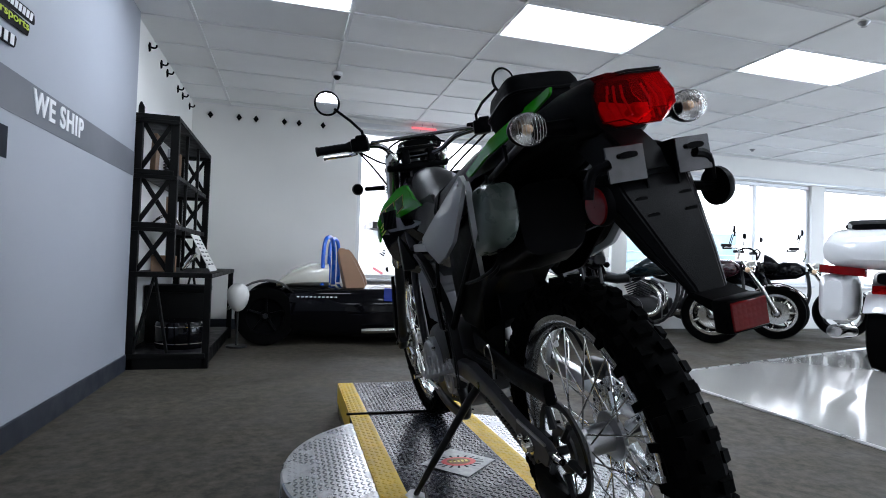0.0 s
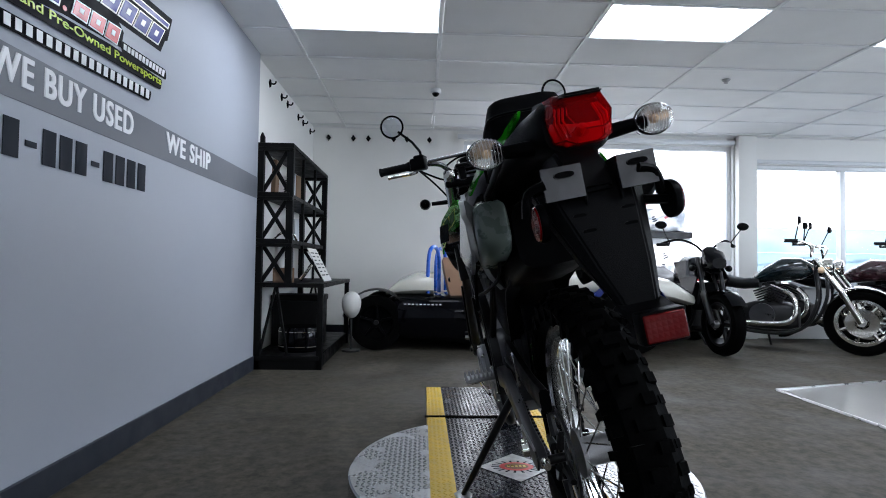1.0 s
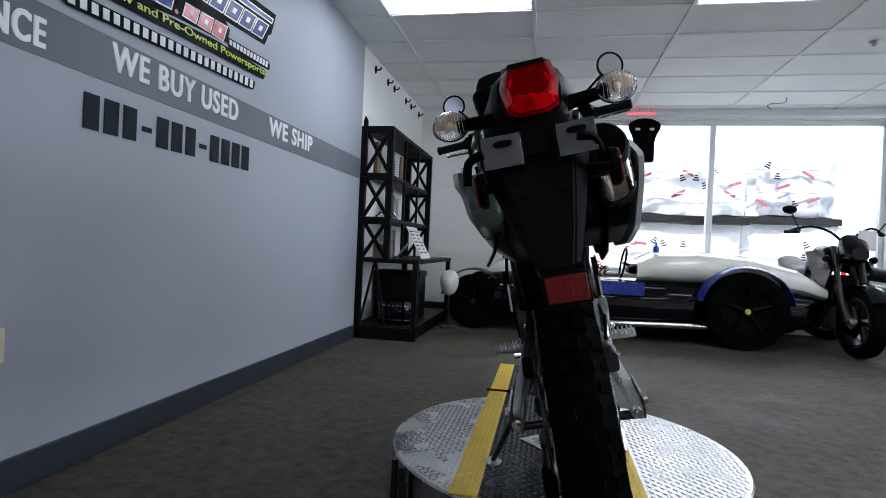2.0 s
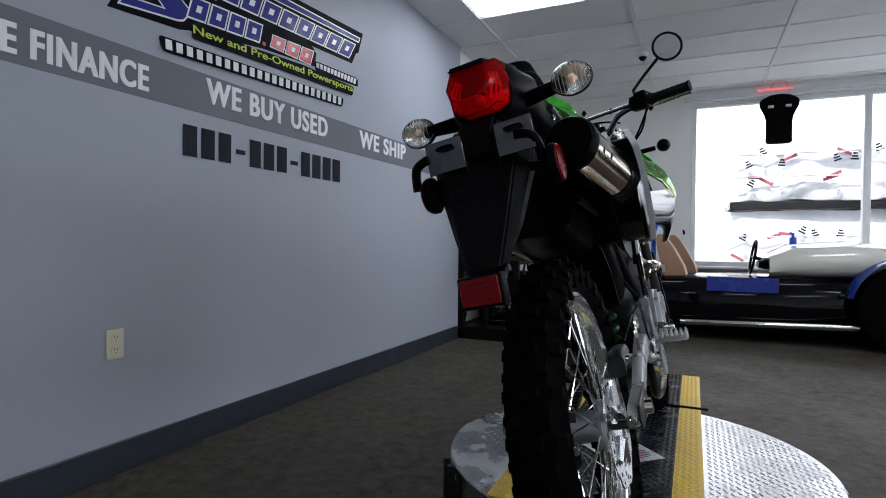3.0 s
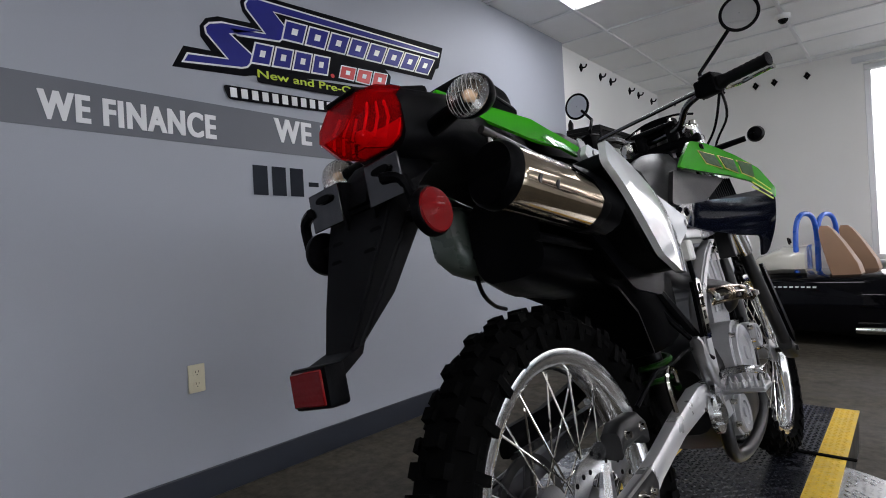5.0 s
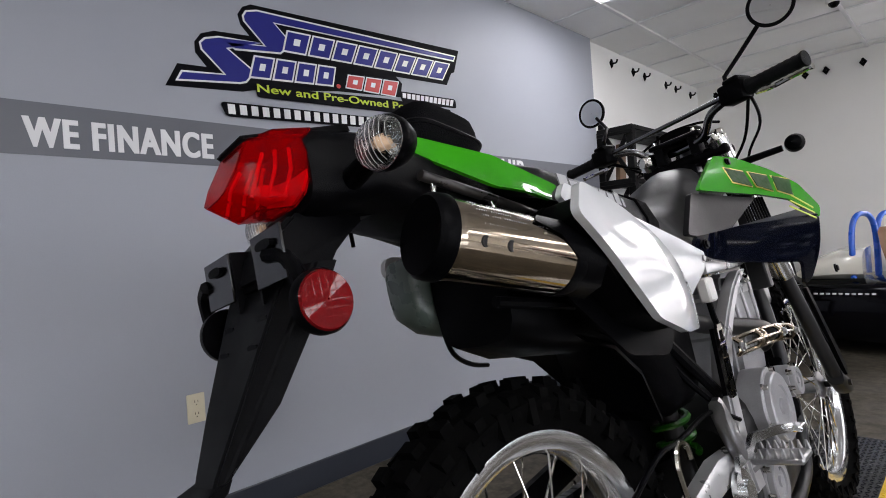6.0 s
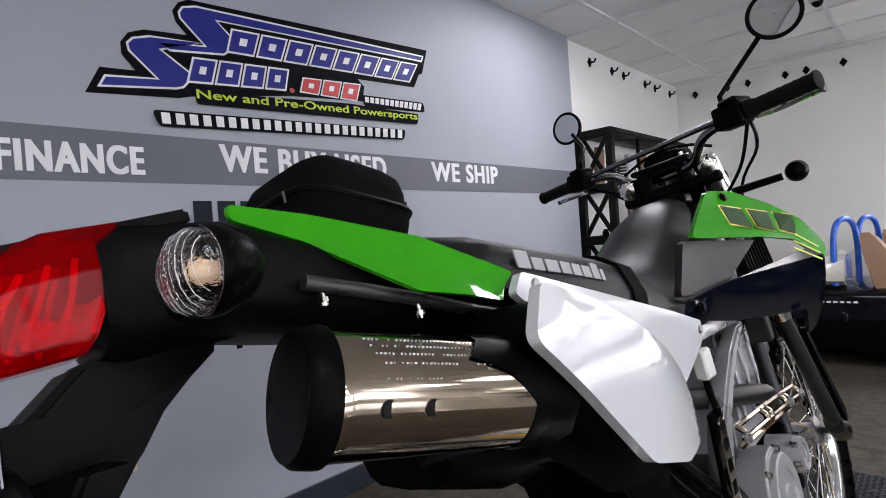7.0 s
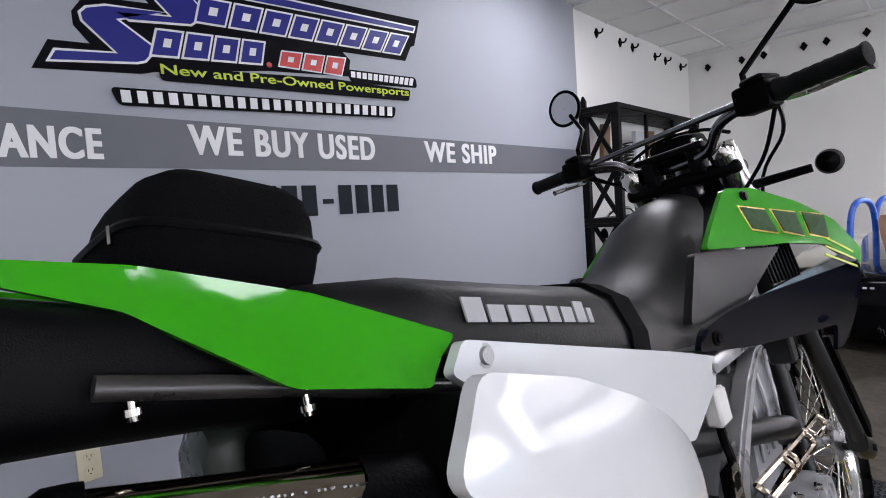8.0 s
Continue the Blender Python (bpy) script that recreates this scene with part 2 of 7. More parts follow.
# ---- mesh helpers ----
def part(name, bm, material, parent=None, label="", smooth=True, angle=42):
    """Links a bmesh as one mesh object under a thing or a part."""
    bmesh.ops.recalc_face_normals(bm, faces=bm.faces)
    me = bpy.data.meshes.new(name)
    if smooth:
        for fc in bm.faces:
            fc.smooth = True
        lim = radians(angle)
        for e in bm.edges:
            if len(e.link_faces) == 2 and e.calc_face_angle(0) > lim:
                e.smooth = False
    bm.to_mesh(me)
    bm.free()
    me.materials.append(material)
    ob = new(name, me)
    if parent:
        ob.parent = parent
    if label:
        ob["label"] = label
    return ob


def thing(name, label, category, group="", m=None, kind=""):
    ob = new(name)
    ob.empty_display_size = 0.1
    if m is not None:
        ob.matrix_world = m
    return tagged(ob, label, category, group, kind)


def box(bm, x0, x1, y0, y1, z0, z1, bevel=0.0, seg=2, m=None):
    r = bmesh.ops.create_cube(bm, size=1)
    vs = r["verts"]
    for v in vs:
        v.co = Vector((x0 + (v.co.x + 0.5) * (x1 - x0), y0 + (v.co.y + 0.5) * (y1 - y0), z0 + (v.co.z + 0.5) * (z1 - z0)))
    if bevel:
        es = list({e for v in vs for e in v.link_edges})
        r2 = bmesh.ops.bevel(bm, geom=es, offset=bevel, segments=seg, affect="EDGES", profile=0.5)
        vs = list({v for f in r2["faces"] for v in f.verts} | {v for v in vs if v.is_valid})
    if m is not None:
        bmesh.ops.transform(bm, matrix=m, verts=vs)
    return bm


def tube(bm, pts, r, n=10, cap=True):
    """A round tube along points; r: one radius, or one for each point."""
    pts = [Vector(p) for p in pts]
    rs = r if isinstance(r, (list, tuple)) else [r] * len(pts)
    rings, side = [], None
    for i, p in enumerate(pts):
        d = (pts[min(i + 1, len(pts) - 1)] - pts[max(i - 1, 0)]).normalized()
        if side is None:
            side = d.cross(Vector((0, 0, 1)) if abs(d.z) < 0.9 else Vector((1, 0, 0))).normalized()
        side = (side - d * side.dot(d)).normalized()
        up = d.cross(side)
        rings.append([bm.verts.new(p + rs[i] * (math.cos(2 * math.pi * k / n) * side + math.sin(2 * math.pi * k / n) * up)) for k in range(n)])
    for a, b in zip(rings, rings[1:]):
        for k in range(n):
            bm.faces.new((a[k], a[(k + 1) % n], b[(k + 1) % n], b[k]))
    if cap:
        bm.faces.new(rings[0][::-1])
        bm.faces.new(rings[-1])
    return bm


def curve_pts(pts, n=6):
    """Points of a smooth line through the given ones."""
    pts = [Vector(p) for p in pts]
    out = []
    for i in range(len(pts) - 1):
        p0, p1, p2, p3 = pts[max(i - 1, 0)], pts[i], pts[i + 1], pts[min(i + 2, len(pts) - 1)]
        for k in range(n):
            t = k / n
            out.append(0.5 * ((2 * p1) + (p2 - p0) * t + (2 * p0 - 5 * p1 + 4 * p2 - p3) * t * t + (3 * p1 - p0 - 3 * p2 + p3) * t ** 3))
    return out + [pts[-1]]


def loft(bm, rings, caps=True, closed=True):
    vs = [[bm.verts.new(Vector(p)) for p in ring] for ring in rings]
    n = len(vs[0])
    for a, b in zip(vs, vs[1:]):
        for k in range(n if closed else n - 1):
            bm.faces.new((a[k], a[(k + 1) % n], b[(k + 1) % n], b[k]))
    if caps and closed:
        bm.faces.new(vs[0][::-1])
        bm.faces.new(vs[-1])
    return bm


def oval(u, hw, z0, z1, n=16, power=2.6, x=0.0):
    """A rounded cross-section in the plane y = u."""
    out = []
    for k in range(n):
        a = 2 * math.pi * k / n
        c, s = math.cos(a), math.sin(a)
        out.append((x + hw * math.copysign(abs(c) ** (2 / power), c), u, (z0 + z1) / 2 + (z1 - z0) / 2 * math.copysign(abs(s) ** (2 / power), s)))
    return out


def spin(bm, profile, n=48, centre=(0, 0, 0), axis="x", closed=True):
    """Turns a profile of (along the axis, radius) points round the axis."""
    c = Vector(centre)
    rings = []
    for k in range(n):
        a = 2 * math.pi * k / n
        ring = []
        for s, r in profile:
            if axis == "x":
                ring.append(bm.verts.new(c + Vector((s, r * math.cos(a), r * math.sin(a)))))
            elif axis == "y":
                ring.append(bm.verts.new(c + Vector((r * math.cos(a), s, r * math.sin(a)))))
            else:
                ring.append(bm.verts.new(c + Vector((r * math.cos(a), r * math.sin(a), s))))
        rings.append(ring)
    m = len(profile)
    for k in range(n):
        a, b = rings[k], rings[(k + 1) % n]
        for j in range(m if closed else m - 1):
            bm.faces.new((a[j], a[(j + 1) % m], b[(j + 1) % m], b[j]))
    return bm


def disc(bm, centre, axis, r, depth, n=32):
    a = Vector(axis).normalized()
    c = Vector(centre)
    return tube(bm, [c - a * depth / 2, c + a * depth / 2], r, n)


def plate(bm, pts, outer, thick, inset=0.0):
    """A panel from an outline in (y, z); outer(y, z) gives its x; thick goes towards x = 0."""
    s = 1 if thick >= 0 else -1
    front = [bm.verts.new((outer(y, z), y, z)) for y, z in pts]
    back = [bm.verts.new((outer(y, z) - thick, y, z)) for y, z in pts]
    f1 = bm.faces.new(front)
    bm.faces.new(back[::-1])
    n = len(pts)
    for k in range(n):
        bm.faces.new((front[k], front[(k + 1) % n], back[(k + 1) % n], back[k]))
    bm.normal_update()
    bmesh.ops.triangulate(bm, faces=[f for f in bm.faces if len(f.verts) > 4])
    return bm


def rounded(pts, r=0.02, n=4):
    """Rounds the corners of a 2D outline."""
    out = []
    m = len(pts)
    for i in range(m):
        p0, p, p1 = Vector(pts[i - 1]), Vector(pts[i]), Vector(pts[(i + 1) % m])
        a, b = (p0 - p), (p1 - p)
        d = min(r, a.length * 0.45, b.length * 0.45)
        s, e = p + a.normalized() * d, p + b.normalized() * d
        for k in range(n + 1):
            t = k / n
            out.append(tuple((1 - t) ** 2 * s + 2 * t * (1 - t) * p + t * t * e))
    return out


def panel(bm, pts, outer, thick, cuts=5, r=0.02, crown=0.0):
    """A curved, closed panel: a grid over the outline in (y, z), bent to x = outer(y, z)."""
    pts = rounded(pts, r)
    tmp = bmesh.new()
    face = tmp.faces.new([tmp.verts.new((0, y, z)) for y, z in pts])
    ys, zs = [p[0] for p in pts], [p[1] for p in pts]
    for k in range(1, cuts * 2):
        y = min(ys) + (max(ys) - min(ys)) * k / (cuts * 2)
        bmesh.ops.bisect_plane(tmp, geom=tmp.verts[:] + tmp.edges[:] + tmp.faces[:], plane_co=(0, y, 0), plane_no=(0, 1, 0))
    for k in range(1, cuts):
        z = min(zs) + (max(zs) - min(zs)) * k / cuts
        bmesh.ops.bisect_plane(tmp, geom=tmp.verts[:] + tmp.edges[:] + tmp.faces[:], plane_co=(0, 0, z), plane_no=(0, 0, 1))
    tmp.verts.index_update()
    front, back = {}, {}
    for v in tmp.verts:
        x = outer(v.co.y, v.co.z)
        edge = any(len(e.link_faces) < 2 for e in v.link_edges)
        front[v.index] = bm.verts.new((x - (crown if edge else 0), v.co.y, v.co.z))
        back[v.index] = bm.verts.new((x - thick, v.co.y, v.co.z))
    for f in tmp.faces:
        idx = [v.index for v in f.verts]
        bm.faces.new([front[i] for i in idx])
        bm.faces.new([back[i] for i in idx][::-1])
    for e in tmp.edges:
        if len(e.link_faces) == 1:
            a, b = (v.index for v in e.verts)
            bm.faces.new((front[a], front[b], back[b], back[a]))
    tmp.free()
    return bm


def words(name, text, size, m, material, parent=None, stretch=1.0, bold=0.0, depth=0.001, width=None, label="", spacing=1.0):
    cu = bpy.data.curves.new(name, "FONT")
    cu.body, cu.size, cu.extrude, cu.offset = text, size, depth, bold
    cu.space_character = spacing
    tmp = bpy.data.objects.new(name, cu)
    me = bpy.data.meshes.new_from_object(tmp)
    bpy.data.objects.remove(tmp)
    xs = [v.co.x for v in me.vertices]
    ys = [v.co.y for v in me.vertices]
    sx = (width / (max(xs) - min(xs))) if width else stretch
    sy = size / (max(ys) - min(ys)) if max(ys) > min(ys) else 1
    x0, y0 = min(xs), min(ys)
    for v in me.vertices:
        v.co.x, v.co.y = (v.co.x - x0) * sx, (v.co.y - y0) * sy
    me.materials.append(material)
    ob = new(name, me)
    if parent:
        ob.parent = parent
        ob.matrix_local = m
    else:
        ob.matrix_world = m
    if label:
        ob["label"] = label
    return ob


def letters(ob, m, parent, name="letter"):
    """Splits a flat text mesh at the gaps between its characters into one part each."""
    me = ob.data
    near = collections.defaultdict(list)
    for e in me.edges:
        near[e.vertices[0]].append(e.vertices[1])
        near[e.vertices[1]].append(e.vertices[0])
    seen, spans = {}, []
    for v in range(len(me.vertices)):
        if v in seen:
            continue
        stack, idx = [v], len(spans)
        xs = []
        while stack:
            q = stack.pop()
            if q in seen:
                continue
            seen[q] = idx
            xs.append(me.vertices[q].co.x)
            stack += near[q]
        spans.append([min(xs), max(xs), idx])
    order = sorted(spans)
    group, far, g = {}, -1e9, -1
    for a, b, idx in order:
        if a > far - 0.0005:
            g += 1
        far = max(far, b)
        group[idx] = g
    for k in range(g + 1):
        bm = bmesh.new()
        made = {}
        for p in me.polygons:
            if group[seen[p.vertices[0]]] == k:
                for v in p.vertices:
                    if v not in made:
                        made[v] = bm.verts.new(me.vertices[v].co)
                bm.faces.new([made[v] for v in p.vertices])
        pt = part(name, bm, me.materials[0], parent, smooth=False)
        pt.matrix_local = m
    bpy.data.objects.remove(ob)
# ---- the room ----
WX, BY, CZ, RX, NY = 0.10, 8.85, 2.76, 13.5, -4.0  # grey wall, back wall, ceiling, far side, near end

bm = bmesh.new()
box(bm, -0.1, 16.0, NY - 0.2, BY + 0.2, -0.12, 0.0)
tagged(part("floor", bm, M_FLOOR, smooth=False), "worn mottled grey-brown sealed concrete floor", "floor", kind="structure")
bm = bmesh.new()
pts = [(4.3, 5.68), (4.3, -3.9), (13.4, -3.9), (13.4, 8.0), (8.6, 6.95)]
vs = [bm.verts.new((x, y, 0.004)) for x, y in pts]
bm.faces.new(vs)
tagged(part("floor_tile", bm, M_TILE, smooth=False), "glossy pale tiled floor area reflecting the windows", "floor", kind="structure")
bm = bmesh.new()
tube(bm, [(4.3, -3.9, 0.004), (4.3, 5.68, 0.004), (8.6, 6.95, 0.004)], 0.012, 6)
tagged(part("trim", bm, M_STRIP), "thin metal strip edging the glossy floor", "trim", kind="structure")

bm = bmesh.new()
box(bm, -0.1, WX, NY, 6.33, 0, CZ)
tagged(part("wall_west", bm, M_WALL, smooth=False), "grey painted wall with a dark grey band", "wall", kind="structure")
bm = bmesh.new()
box(bm, -0.1, WX - 0.035, 6.33, BY, 0, CZ)
tagged(part("wall_west_end", bm, M_WHITEWALL, smooth=False), "white painted wall with black hooks near the ceiling", "wall", kind="structure")
bm = bmesh.new()
box(bm, WX, WX + 0.003, NY, 6.328, 1.488, 1.670)
tagged(part("wall_band", bm, M_BAND, smooth=False), "dark grey painted band along the grey wall", "trim", kind="structure")
bm = bmesh.new()
box(bm, WX, WX + 0.012, NY, 6.32, 0, 0.125, 0.004, 1)
tagged(part("baseboard", bm, M_BASE), "dark rubber baseboard along the grey wall", "baseboard", kind="structure")
bm = bmesh.new()
box(bm, WX - 0.035, WX - 0.023, 6.345, BY - 0.002, 0, 0.125, 0.004, 1)
box(bm, WX - 0.02, 2.09, BY - 0.012, BY, 0, 0.125, 0.004, 1)
tagged(part("baseboard", bm, M_BASE), "dark rubber baseboard along the white walls", "baseboard", kind="structure")

# back wall with its openings: x0, x1, z0, z1
OPEN = [(2.09, 5.80, 0.66, 2.63), (6.12, 9.70, 0.72, 2.39), (9.98, 13.3, 0.72, 2.39)]
bm = bmesh.new()
x = -0.1
for x0, x1, z0, z1 in OPEN:
    box(bm, x, x0, BY, BY + 0.22, 0, CZ)
    box(bm, x0, x1, BY, BY + 0.22, 0, z0)
    box(bm, x0, x1, BY, BY + 0.22, z1, CZ)
    x = x1
box(bm, x, RX + 0.2, BY, BY + 0.22, 0, CZ)
tagged(part("wall_north", bm, M_WHITEWALL, smooth=False), "white painted wall with wide shop windows", "wall", kind="structure")
bm = bmesh.new()
for z0, z1, y0, y1 in ((0, 0.8, NY, BY), (2.6, CZ, NY, BY), (0.8, 2.6, NY, -2.2), (0.8, 2.6, -0.2, 0.2), (0.8, 2.6, 1.5, 1.56), (0.8, 2.6, 3.0, 3.5), (0.8, 2.6, 4.9, 4.96), (0.8, 2.6, 6.6, BY)):
    box(bm, RX, RX + 0.2, y0, y1, z0, z1)
tagged(part("wall_east", bm, M_WHITEWALL, smooth=False), "plain white wall with shop windows", "wall", kind="structure")
bm = bmesh.new()
box(bm, -0.1, RX + 0.2, NY - 0.2, NY, 0, CZ)
tagged(part("wall_south", bm, M_WHITEWALL, smooth=False), "plain white wall closing the showroom", "wall", kind="structure")


def window(name, x0, x1, z0, z1, mullions, label):
    w = thing(name, label, "window", kind="structure")
    bm = bmesh.new()
    t = 0.055
    box(bm, x0, x1, BY + 0.05, BY + 0.13, z1 - t, z1, 0.006, 1)
    box(bm, x0, x1, BY + 0.05, BY + 0.13, z0, z0 + t, 0.006, 1)
    box(bm, x0, x0 + t, BY + 0.05, BY + 0.13, z0 + t, z1 - t, 0.006, 1)
    box(bm, x1 - t, x1, BY + 0.05, BY + 0.13, z0 + t, z1 - t, 0.006, 1)
    part("window_frame", bm, M_ALU, w)
    for mx in mullions:
        bm = bmesh.new()
        box(bm, mx - 0.035, mx + 0.035, BY + 0.04, BY + 0.14, z0 + t, z1 - t, 0.006, 1)
        part("mullion", bm, M_ALU, w)
    bm = bmesh.new()
    box(bm, x0 - 0.03, x1 + 0.03, BY - 0.06, BY + 0.05, z0 - 0.035, z0, 0.008, 2)
    part("window_sill", bm, M_ALU, w)
    edges = [x0 + t] + list(mullions) + [x1 - t]
    for a, b in zip(edges, edges[1:]):
        bm = bmesh.new()
        box(bm, a + 0.03, b - 0.03, BY + 0.086, BY + 0.092, z0 + t, z1 - t)
        g = part("pane", bm, M_GLASS, w, smooth=False)
        g.visible_shadow = False


window("window_1", *OPEN[0], (3.84,), "wide white-framed shop window with two panes")
window("window_2", *OPEN[1], (7.40, 8.56), "white-framed shop window with three panes")
window("window_3", *OPEN[2], (11.6,), "white-framed shop window beyond a pillar")
bm = bmesh.new()
box(bm, 5.83, 6.09, BY - 0.10, BY - 0.002, 0, CZ - 0.002, 0.01, 2)
tagged(part("pillar", bm, M_WHITEWALL), "white pillar between the shop windows", "pillar", kind="structure")
bm = bmesh.new()
box(bm, 2.0, 5.82, BY - 0.05, BY - 0.002, 2.64, 2.70, 0.008, 2)
box(bm, 6.10, 13.3, BY - 0.05, BY - 0.002, 2.40, 2.45, 0.008, 2)
tagged(part("trim", bm, M_ALU), "white trim over the shop windows", "trim", kind="structure")

# ceiling: tiles on a grid, with openings for the light panels
GX, GY, X0, Y0 = 1.165, 0.575, 0.495, 5.205
lights = [(i, j) for i in (0, 2, 4, 6, 8) for j in (0, -6, -12) if (i, j) != (0, -6)]
bm = bmesh.new()
for i in range(-1, 13):
    for j in range(-17, 8):
        if (i, j) in lights:
            continue
        a, b = X0 + i * GX, X0 + (i + 1) * GX
        c, d = Y0 + j * GY, Y0 + (j + 1) * GY
        a, b, c, d = max(a, WX - 0.2), min(b, RX + 0.1), max(c, NY - 0.1), min(d, BY + 0.1)
        if b - a > 0.05 and d - c > 0.05:
            sag = random.uniform(0, 0.004)
            box(bm, a + 0.017, b - 0.017, c + 0.017, d - 0.017, CZ + 0.004 - sag, CZ + 0.02)
tagged(part("ceiling", bm, M_CEIL, smooth=False), "suspended ceiling of white tiles in a thin grid", "ceiling", kind="structure")
bm = bmesh.new()
for i in range(-1, 13):
    x = X0 + i * GX
    if WX - 0.1 < x < RX:
        box(bm, x - 0.013, x + 0.013, NY, BY, CZ - 0.009, CZ + 0.03)
for j in range(-17, 8):
    y = Y0 + j * GY
    if NY < y < BY:
        box(bm, WX - 0.1, RX, y - 0.013, y + 0.013, CZ - 0.008, CZ + 0.029)
box(bm, WX - 0.1, RX, BY - 0.02, BY, CZ - 0.005, CZ + 0.02)
tagged(part("ceiling_grid", bm, M_TBAR, smooth=False), "white metal grid of the suspended ceiling", "ceiling", kind="structure")
bm = bmesh.new()
box(bm, -0.1, RX + 0.2, NY - 0.2, BY + 0.22, CZ + 0.25, CZ + 0.4)
tagged(part("roof", bm, M_CEIL, smooth=False), "flat roof above the suspended ceiling", "roof", kind="structure")


def ceiling_light(i, j):
    a, c = X0 + i * GX, Y0 + j * GY
    t = thing("ceiling_light", "flat white light panel set in the ceiling grid", "ceiling light", "ceiling light panels", pose(a + GX / 2, c + GY / 2, CZ))
    w, h = GX / 2 - 0.012, GY / 2 - 0.012
    bm = bmesh.new()
    for s in (-1, 1):
        box(bm, -w, w, s * h - 0.012, s * h + 0.012, 0.0, 0.02)
        box(bm, s * w - 0.012, s * w + 0.012, -h, h, 0.0, 0.02)
    part("frame", bm, M_TBAR, t, smooth=False)
    bm = bmesh.new()
    box(bm, -w + 0.01, w - 0.01, -h + 0.01, h - 0.01, 0.008, 0.016)
    part("diffuser", bm, M_LIGHT, t, "glowing white diffuser", smooth=False)


for i, j in lights:
    ceiling_light(i, j)


def wall_words(text, y0, y1, z0, z1, material, label):
    """Bold condensed lettering: three thin layers, each shifted a little sideways."""
    e = 0.003
    ob = words("wall_lettering", text, z1 - z0, pose(WX + 0.004, y0, z0, 90, 0, 90), material, width=y1 - y0 - 2 * e, bold=0.0022, spacing=1.14)
    bm = bmesh.new()
    for k in range(3):
        tmp = bmesh.new()
        tmp.from_mesh(ob.data)
        for v in tmp.verts:
            v.co.x += k * e
            v.co.z += 0.0006 * k
        me = bpy.data.meshes.new("layer")
        tmp.to_mesh(me)
        tmp.free()
        bm.from_mesh(me)
        bpy.data.meshes.remove(me)
    bm.to_mesh(ob.data)
    bm.free()
    wl_thing = thing("wall_lettering", label, "lettering", m=pose(WX + 0.004, y0, z0, 90, 0, 90))
    letters(ob, Matrix.Identity(4), wl_thing)
    return wl_thing


wall_words("WE FINANCE", 2.445, 3.085, 1.515, 1.620, M_TEXTW, "white WE FINANCE lettering on the dark band")
wall_words("WE BUY USED", 3.372, 4.278, 1.541, 1.656, M_TEXTW, "white WE BUY USED lettering on the dark band")
wall_words("WE SHIP", 4.625, 5.262, 1.541, 1.656, M_TEXTW, "white WE SHIP lettering on the dark band")
tl = thing("wall_lettering", "row of charcoal bars below the dark band", "lettering", m=pose(WX + 0.003, 3.238, 1.284))
cw = (4.422 - 3.238) / 12
for k in range(12):
    bm = bmesh.new()
    if k in (3, 7):
        box(bm, 0, 0.002, k * cw + 0.02, (k + 1) * cw - 0.02, 0.052, 0.074)
    else:
        box(bm, 0, 0.002, k * cw + 0.012, (k + 1) * cw - 0.012, 0.0, 0.137, 0.0)
    part("bar", bm, M_TEXTD, tl, smooth=False)


def flat(name, pts, layer, material, parent):
    """A thin vinyl shape on the grey wall, from an outline in (y, z)."""
    bm = bmesh.new()
    x = 0.0012 * layer
    f = bm.faces.new([bm.verts.new((x, y, z)) for y, z in pts])
    f.normal_update()
    bmesh.ops.triangulate(bm, faces=[f])
    r = bmesh.ops.extrude_face_region(bm, geom=bm.faces[:])
    for v in r["geom"]:
        if isinstance(v, bmesh.types.BMVert):
            v.co.x += 0.001
    return part(name, bm, material, parent, smooth=False)


